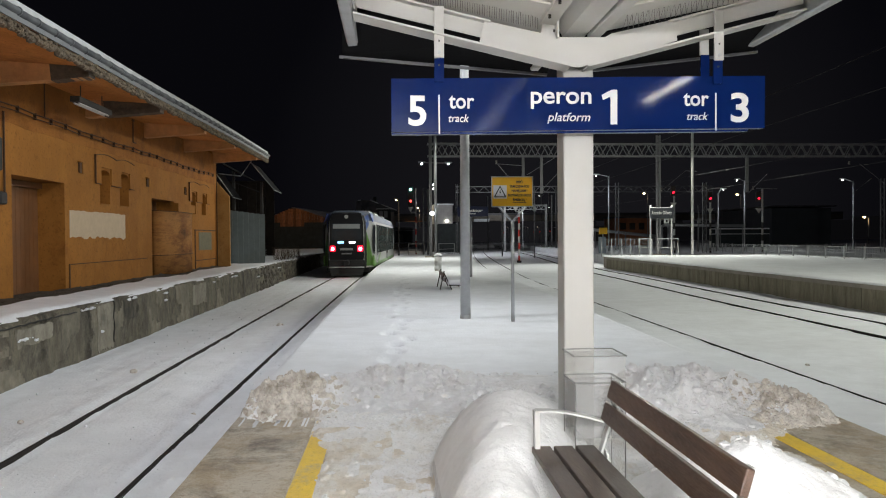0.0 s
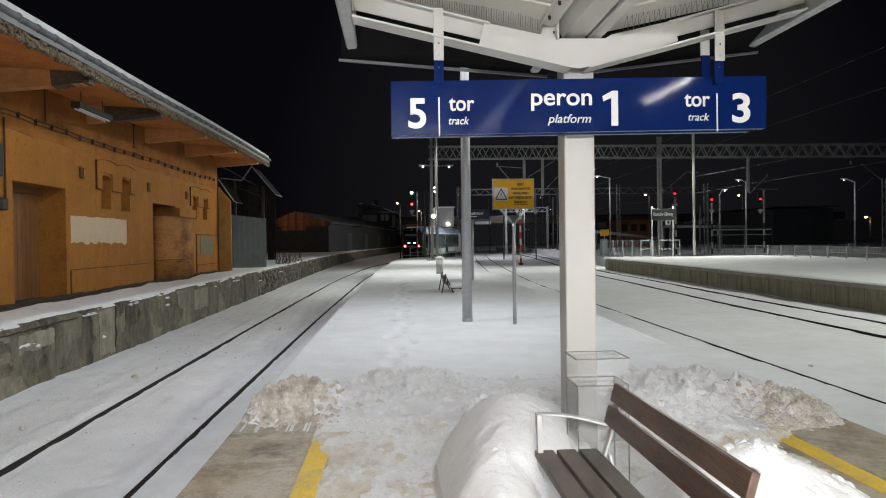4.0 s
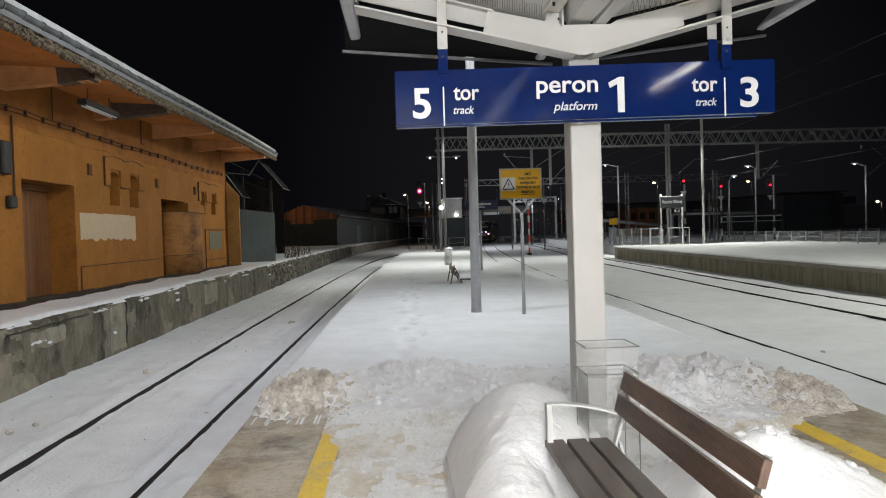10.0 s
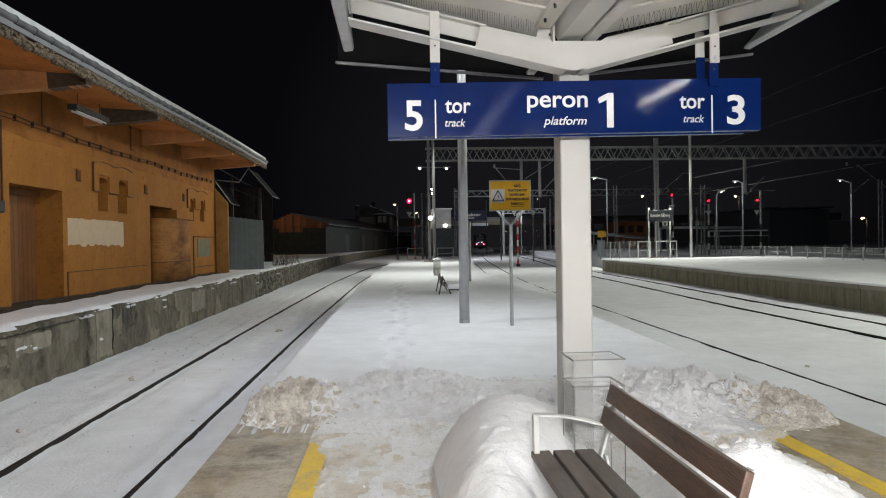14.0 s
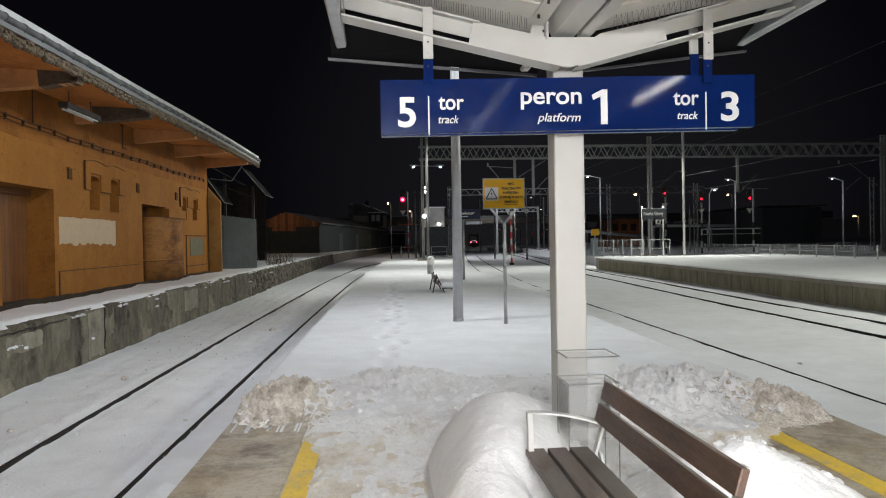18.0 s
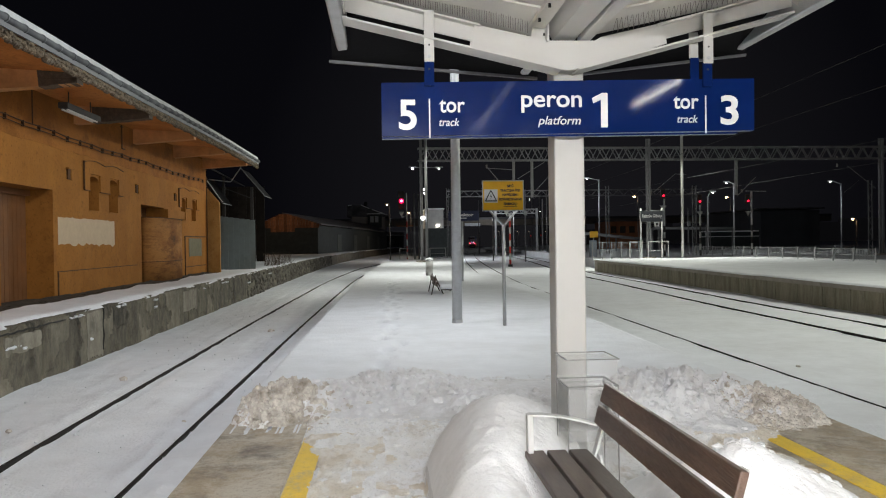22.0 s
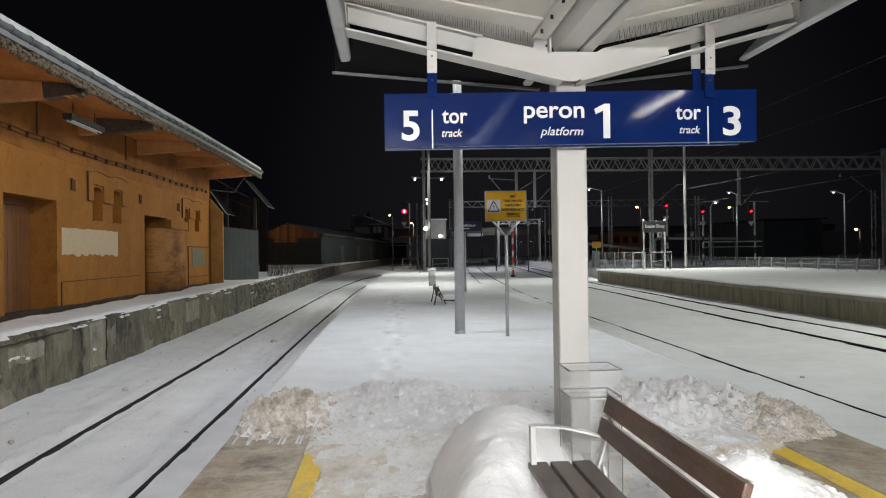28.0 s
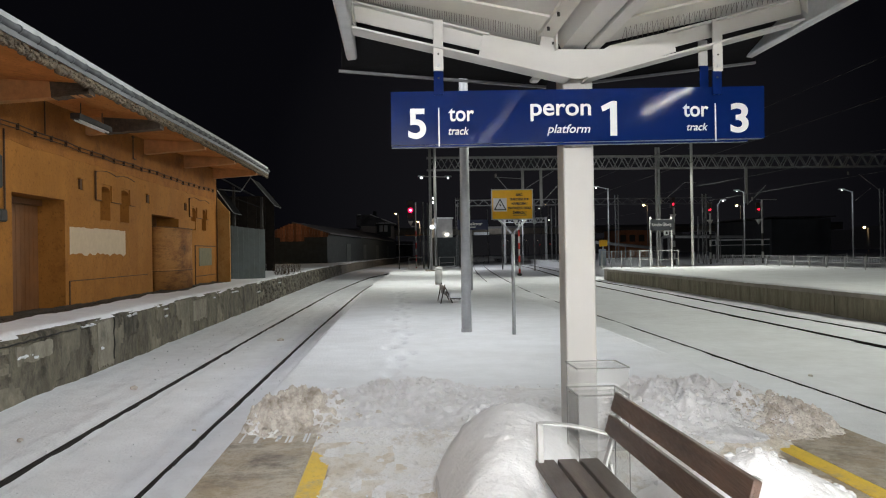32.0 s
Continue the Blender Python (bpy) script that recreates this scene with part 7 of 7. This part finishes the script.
for x in (1.726, 2.477):
    part("frame_edge", boxes((x - 0.009, x + 0.009, 13.866, 13.88, 2.19, 2.75)), GREY_STEEL, wsign)
for z in (2.199, 2.741):
    part("frame_edge", boxes((1.735, 2.468, 13.866, 13.88, z - 0.009, z + 0.009)), GREY_STEEL, wsign)

# ---- platform edge slabs and painted line ----
y = -2.0
while y < 9:
    for x0, x1 in ((-1.5, -0.78), (3.18, 3.9)):
        part("edge_slab", boxes((x0, x1, y + 0.001, y + 1.999, -0.08, 0.006)), CONCRETE, platform)
    y += 2.0
for x0, x1 in ((-0.765, -0.60), (3.0, 3.165)):
    bm = bmesh.new()
    box(bm, x0, x1, -2, 8.5, -0.003, 0.004)
    solid("painted_line", bm, YELLOW, "worn yellow safety line on the platform", "line", "structure")
# small things lying in the snow
random.seed(77)
bm = bmesh.new()
for k in range(420):
    x, y = random.uniform(-5.3, -1.7), random.uniform(6, 24)
    r = 0.004 + 0.018 * random.random() ** 3
    bmesh.ops.create_icosphere(bm, subdivisions=1, radius=r, matrix=Matrix.Translation((x, y, -0.57 + r * 0.3)))
for k in range(90):
    x, y = random.uniform(-1.3, 3.6), random.uniform(5.2, 8.2)
    r = 0.003 + 0.008 * random.random()
    z = float(snow_height(np.array([x]), np.array([y]))[0])
    if z > -0.005:
        bmesh.ops.create_icosphere(bm, subdivisions=1, radius=r, matrix=Matrix.Translation((x, y, z + r * 0.2)))
solid("snow_crumbs", bm, SNOW, "loose crumbs of snow scattered by shovelling", "snow", "stuff")
# smears of snow left on the bare concrete, and lumps between the rails
random.seed(31)
bm = bmesh.new()
for k in range(10):
    x, w, y = random.uniform(-1.44, -0.85), random.uniform(0.012, 0.03), random.uniform(6.88, 7.05)
    prism(bm, [(x, y, 0.009), (x + w, y + 0.01, 0.009), (x + w * 0.8, 7.3, 0.009), (x - w * 0.3, 7.3, 0.009)], (0, 0, 0.004))
solid("snow_smears", bm, SNOW, "thin streaks of snow left on wet concrete", "snow", "stuff")
bm = bmesh.new()
for x, y, r in ((-4.42, 13.1, 0.05), (-2.96, 19.4, 0.07), (-4.75, 9.4, 0.04), (-4.6, 9.7, 0.03), (-2.6, 9.9, 0.025), (10.9, 14.2, 0.06), (12.3, 15.5, 0.05), (12.0, 17.2, 0.05), (6.9, 12.5, 0.03)):
    m = Matrix.Translation((x, y, -0.56)) @ Matrix.Diagonal((r * 1.3, r, r * 0.9, 1))
    for v in bmesh.ops.create_icosphere(bm, subdivisions=2, radius=1.0, matrix=m)["verts"]:
        v.co += 0.4 * r * noise.noise_vector(v.co / r)
solid("snow_lumps", bm, SNOW_BROWN, "lumps of dirty ice lying between the rails", "snow", "stuff")

# ---- train ----
TRAIN_WHITE = mat("white_train_paint", (0.42, 0.43, 0.41), 0.35, vary=0.08, scale=2, stain=(0.22, 0.22, 0.20), sscale=1, samt=0.4)
TRAIN_GREEN = mat("green_train_paint", (0.13, 0.30, 0.04), 0.3, vary=0.1)
TRAIN_BLUE = mat("blue_train_paint", (0.05, 0.12, 0.42), 0.3, vary=0.1)
TRAIN_ROOF = mat("dull_blue_roof_paint", (0.14, 0.17, 0.23), 0.5, vary=0.2, scale=2, stain=(0.05, 0.05, 0.05), sscale=1.5, samt=0.6)
# paler glass tone puts the dim interior light into the colour
SIDE_GLASS = mat("dimly_lit_side_glass", (0.075, 0.095, 0.085), 0.12, vary=0.15)
TRAIN_BLACK = mat("black_train_paint", (0.005, 0.005, 0.006), 0.35, vary=0.1, spec=0.2)
TRAIN_GLASS = mat("train_window_glass", (0.02, 0.025, 0.03), 0.06, vary=0.1)
SOOT = mat("sooty_underframe", (0.010, 0.010, 0.010), 0.85, vary=0.3)
TAIL = mat("tail_light_glow", (1.0, 0.07, 0.13), emit=30)
TAIL_HALO = mat("tail_red_halo", (1.0, 0.012, 0.04), emit=0.9)
MARK_BLUE = mat("marker_light_blue", (0.25, 0.55, 1.0), emit=2.4)
MARK_WHITE = mat("marker_light_white", (0.85, 0.88, 1.0), emit=2.6)
train = thing("railcar", "white, green and blue diesel railcar with red tail lights", "train", (0, 0, 0))
TL = 24.0


def section(y, k, top=3.78):
    """Half outline of the body, mirrored, at y."""
    half = [(0.0, top), (0.85 * k, top - 0.02), (1.22 * k, top - 0.2), (1.36 * k, 3.15), (1.43 * k, 2.4), (1.43 * k, 1.0), (1.40 * k, 0.55)]
    return [(x, y, z) for x, z in half] + [(-x, y, z) for x, z in half[:0:-1]]


bm = bmesh.new()
rings = []
for y, k, top in ((0.0, 0.68, 3.58), (0.25, 0.755, 3.64), (0.6, 0.85, 3.71), (1.2, 0.945, 3.765), (1.8, 1.0, 3.78), (TL - 1.2, 1.0, 3.78), (TL - 0.4, 0.97, 3.72), (TL, 0.86, 3.5)):
    rings.append([bm.verts.new(p) for p in section(y, k, top)])
n = len(rings[0])
for a, b in zip(rings, rings[1:]):
    for i in range(n):
        bm.faces.new((a[i], a[(i + 1) % n], b[(i + 1) % n], b[i]))
bm.faces.new(rings[0][::-1])
bm.faces.new(rings[-1])
body = part("body", bm, TRAIN_WHITE, train)
body.data.materials.append(TRAIN_ROOF)
for p in body.data.polygons:
    p.material_index = 1 if p.normal.z > 0.3 else 0
bm = bmesh.new()
rings = []
for y, k, top in ((-0.004, 0.682, 3.585), (0.05, 0.697, 3.597), (0.12, 0.718, 3.613), (0.25, 0.757, 3.642)):
    rings.append([bm.verts.new(p) for p in section(y, k * 1.004, top + 0.004)])
for a, b in zip(rings, rings[1:]):
    for i in range(n):
        bm.faces.new((a[i], a[(i + 1) % n], b[(i + 1) % n], b[i]))
part("rear_cap", bm, TRAIN_BLACK, train, "black wrap of the rear end")
bm = bmesh.new()
prism(bm, [(-0.80, -0.02, 3.57), (0.80, -0.02, 3.57), (0.92, -0.02, 3.1), (0.965, -0.02, 1.1), (0.80, -0.02, 0.75), (-0.80, -0.02, 0.75), (-0.965, -0.02, 1.1), (-0.92, -0.02, 3.1)], (0, 0.06, 0))
mask = part("rear_mask", bm, TRAIN_BLACK, train, "black rear face")
bm = bmesh.new()
prism(bm, [(-0.78, -0.04, 3.02), (0.78, -0.04, 3.02), (0.83, -0.04, 2.1), (-0.83, -0.04, 2.1)], (0, 0.02, 0))
part("windscreen", bm, TRAIN_GLASS, mask)
part("blind", boxes((-0.74, 0.74, -0.045, -0.039, 2.72, 2.97)), mat("grey_roller_blind", (0.16, 0.17, 0.17), 0.6), mask)
for x, m_ in ((-0.32, MARK_BLUE), (0.32, MARK_WHITE)):
    part("marker_light", bevelled(x - 0.17, x + 0.17, -0.05, -0.025, 1.90, 2.02, 0.01, 1), m_, mask, "glowing marker light")
part("top_light", rods(((0, -0.05, 3.38), (0, -0.02, 3.38), 0.11)), mat("clear_lamp_lens", (0.30, 0.30, 0.28), 0.2), mask, "unlit round lamp")
for x in (-0.76, 0.76):
    # housings emit red to imitate the halo round each tail lens
    housing = part("tail_lamp", bevelled(x - 0.16, x + 0.16, -0.05, 0.0, 1.45, 1.78, 0.04, 2), TAIL_HALO, mask, "housing glowing red as a halo round the lens")
    part("lens", rods(((x, -0.07, 1.60), (x, -0.05, 1.60), 0.10)), TAIL, housing, "glowing red lens")
part("number_bar", boxes((-0.35, 0.35, -0.03, -0.022, 1.52, 1.64)), mat("pale_print", (0.22, 0.22, 0.22), 0.5), mask)
part("number_bar", boxes((-0.28, 0.28, -0.03, -0.022, 1.30, 1.37)), mat("pale_print_small", (0.16, 0.16, 0.16), 0.5), mask)
def body_x(z, k, top):
    """Half width of the body at height z."""
    half = section(0, k, top)[:7]
    zs, xs = [q[2] for q in half][::-1], [q[0] for q in half][::-1]
    return float(np.interp(z, zs, xs))


CAB = ((0.25, 0.757, 3.642), (0.42, 0.803, 3.678), (0.6, 0.852, 3.712), (0.9, 0.899, 3.74), (1.15, 0.939, 3.762))


def cab_panel(side, low, high, y1, m_, lab):
    """A painted field lying on the rounded cab corner, between two heights that change along y."""
    bm = bmesh.new()
    prev = None
    for y, k, top in CAB:
        if y > y1 + 0.01:
            break
        f = (y - 0.25) / (y1 - 0.25)
        z0, z1 = low[0] + (low[1] - low[0]) * f, high[0] + (high[1] - high[0]) * f
        ring = [bm.verts.new((side * (body_x(z0 + (z1 - z0) * j / 5, k, top) + 0.006), y, z0 + (z1 - z0) * j / 5)) for j in range(6)]
        if prev:
            for i in range(5):
                bm.faces.new((prev[i], ring[i], ring[i + 1], prev[i + 1]))
        prev = ring
    bmesh.ops.solidify(bm, geom=bm.faces[:], thickness=0.012)
    part("corner_panel", bm, m_, train, lab)


for s in (-1, 1):
    cab_panel(s, (0.65, 0.65), (2.55, 1.0), 1.15, TRAIN_GREEN, "green lower cab corner")
    cab_panel(s, (2.62, 3.2), (3.5, 3.62), 0.9, TRAIN_BLUE, "blue upper cab corner")
part("buffer_beam", bevelled(-1.0, 1.0, -0.08, 0.3, 0.62, 1.0, 0.05, 1), SOOT, train)
part("coupler", bevelled(-0.16, 0.16, -0.45, 0.1, 0.7, 0.98, 0.04, 1), SOOT, train)
bm = bmesh.new()
prism(bm, [(-0.98, 0.1, 0.62), (0.98, 0.1, 0.62), (0.86, -0.05, 0.12), (-0.86, -0.05, 0.12)], (0, 0.1, 0))
part("snow_plough", bm, SOOT, train)
part("underframe", boxes((-1.2, 1.2, 0.6, TL - 0.6, 0.28, 0.6)), SOOT, train)
for y in (3.2, TL - 3.2):
    bogie = part("bogie", boxes((-1.05, -0.85, y - 1.5, y + 1.5, 0.35, 0.6), (0.85, 1.05, y - 1.5, y + 1.5, 0.35, 0.6), (-0.85, 0.85, y - 0.2, y + 0.2, 0.35, 0.6)), SOOT, train)
    for dy in (-1.0, 1.0):
        for x in (-0.8, 0.66):
            part("wheel", rods(((x, y + dy, 0.41), (x + 0.14, y + dy, 0.41), 0.41)), SOOT, bogie)
for s in (-1, 1):
    xs = 1.435 * s
    def sidebox(name, y0, y1, z0, z1, m_, d=0.008, lab=""):
        return part(name, boxes((min(xs - 0.03 * s, xs + d * s), max(xs - 0.03 * s, xs + d * s), y0, y1, z0, z1)), m_, train, lab)
    bm = bmesh.new()
    prism(bm, [(xs - 0.06 * s, 1.15, 0.6), (xs - 0.06 * s, 3.4, 0.6), (xs - 0.06 * s, 2.3, 0.85), (xs - 0.06 * s, 1.15, 1.2)], (0.068 * s, 0, 0))
    part("green_stripe", bm, TRAIN_GREEN, train, "green painted sweep")
    bm = bmesh.new()
    prism(bm, [(xs - 0.02 * s, 4.1, 0.8), (xs - 0.02 * s, 5.4, 0.8), (xs - 0.02 * s, 6.6, 1.28), (xs - 0.02 * s, 6.0, 1.28)], (0.027 * s, 0, 0))
    part("green_stripe", bm, TRAIN_GREEN, train, "green painted stripe")
    bm = bmesh.new()
    prism(bm, [(xs - 0.03 * s, 1.0, 1.45), (xs - 0.03 * s, 1.75, 1.25), (xs - 0.03 * s, 1.85, 2.7), (xs - 0.03 * s, 1.6, 2.95), (xs - 0.03 * s, 1.1, 2.9), (xs - 0.03 * s, 0.95, 2.5)], (0.042 * s, 0, 0))
    part("cab_window", bm, TRAIN_GLASS, train, "dark cab window")
    sidebox("door", 2.9, 4.0, 0.75, 2.98, SIDE_GLASS, 0.009, "dark glazed passenger door")
    sidebox("door", 12.2, 13.6, 0.75, 2.98, TRAIN_GLASS, 0.009, "dark glazed passenger door")
    for y0, y1 in ((4.05, 6.0), (6.08, 8.0), (8.08, 10.0), (10.08, 12.05), (13.75, 15.6), (15.68, 17.5), (17.58, 19.4), (19.48, 21.4)):
        sidebox("side_window", y0, y1, 1.3, 2.98, SIDE_GLASS, 0.012)
    sidebox("lower_band", 4.0, 22, 0.6, 0.78, TRAIN_GREEN, 0.005)
    for y0 in (2.86, 3.98, 12.1, 13.62):
        sidebox("door_post", y0, y0 + 0.05, 0.7, 3.0, TRAIN_WHITE, 0.014)
    bm = bmesh.new()
    prism(bm, [(1.36 * s, 1.0, 3.10), (1.37 * s, 1.6, 3.17), (1.25 * s, 2.6, 3.6), (1.20 * s, 0.95, 3.6)], (0.02 * s, 0, 0.006))
    part("roof_band", bm, TRAIN_BLUE, train, "blue roof shoulder")
for y0, y1 in ((6.0, 8.6), (11.0, 14.0), (18, 21)):
    part("roof_unit", bevelled(-0.75, 0.75, y0, y1, 3.76, 3.92, 0.05, 1), GREY_STEEL, train)
part("exhaust", rods(((0.4, 7, 3.7), (0.4, 7, 4.05), 0.09)), DARK, train)


def motions():
    """The railcar leaves along its track; added plates before the signal uncover red and cover green."""
    rows = []
    for t, y in ((0, 41.7), (0.5, 46.5), (1, 51.4), (1.5, 57.6), (2, 63.8), (2.5, 69.3), (3, 74.6), (3.5, 79), (4.5, 86.6), (5.5, 93.8), (6.5, 101), (8, 113), (9.5, 125), (11, 137), (12.5, 149), (14, 160), (15.5, 173), (17, 187), (19, 208), (21, 233), (23, 270), (25, 315), (28, 390), (32, 485)):
        x0, x1 = curve(TRACK_LEFT, y)[0], curve(TRACK_LEFT, min(y + 20, 519))[0]
        rows.append((t, pose(x0, y, RAIL_Z, 0, 0, -math.degrees(math.atan2(x1 - x0, min(20, 519 - y))))))
    walk(train, rows)
    for plate, rise in ((upper_cover, 0.70), (low_cover, 0.42)):
        walk(plate, [(0, pose(0, 0, 0)), (6.15, pose(0, 0, 0)), (6.35, pose(0, 0, rise)), (32, pose(0, 0, rise))])


motions()
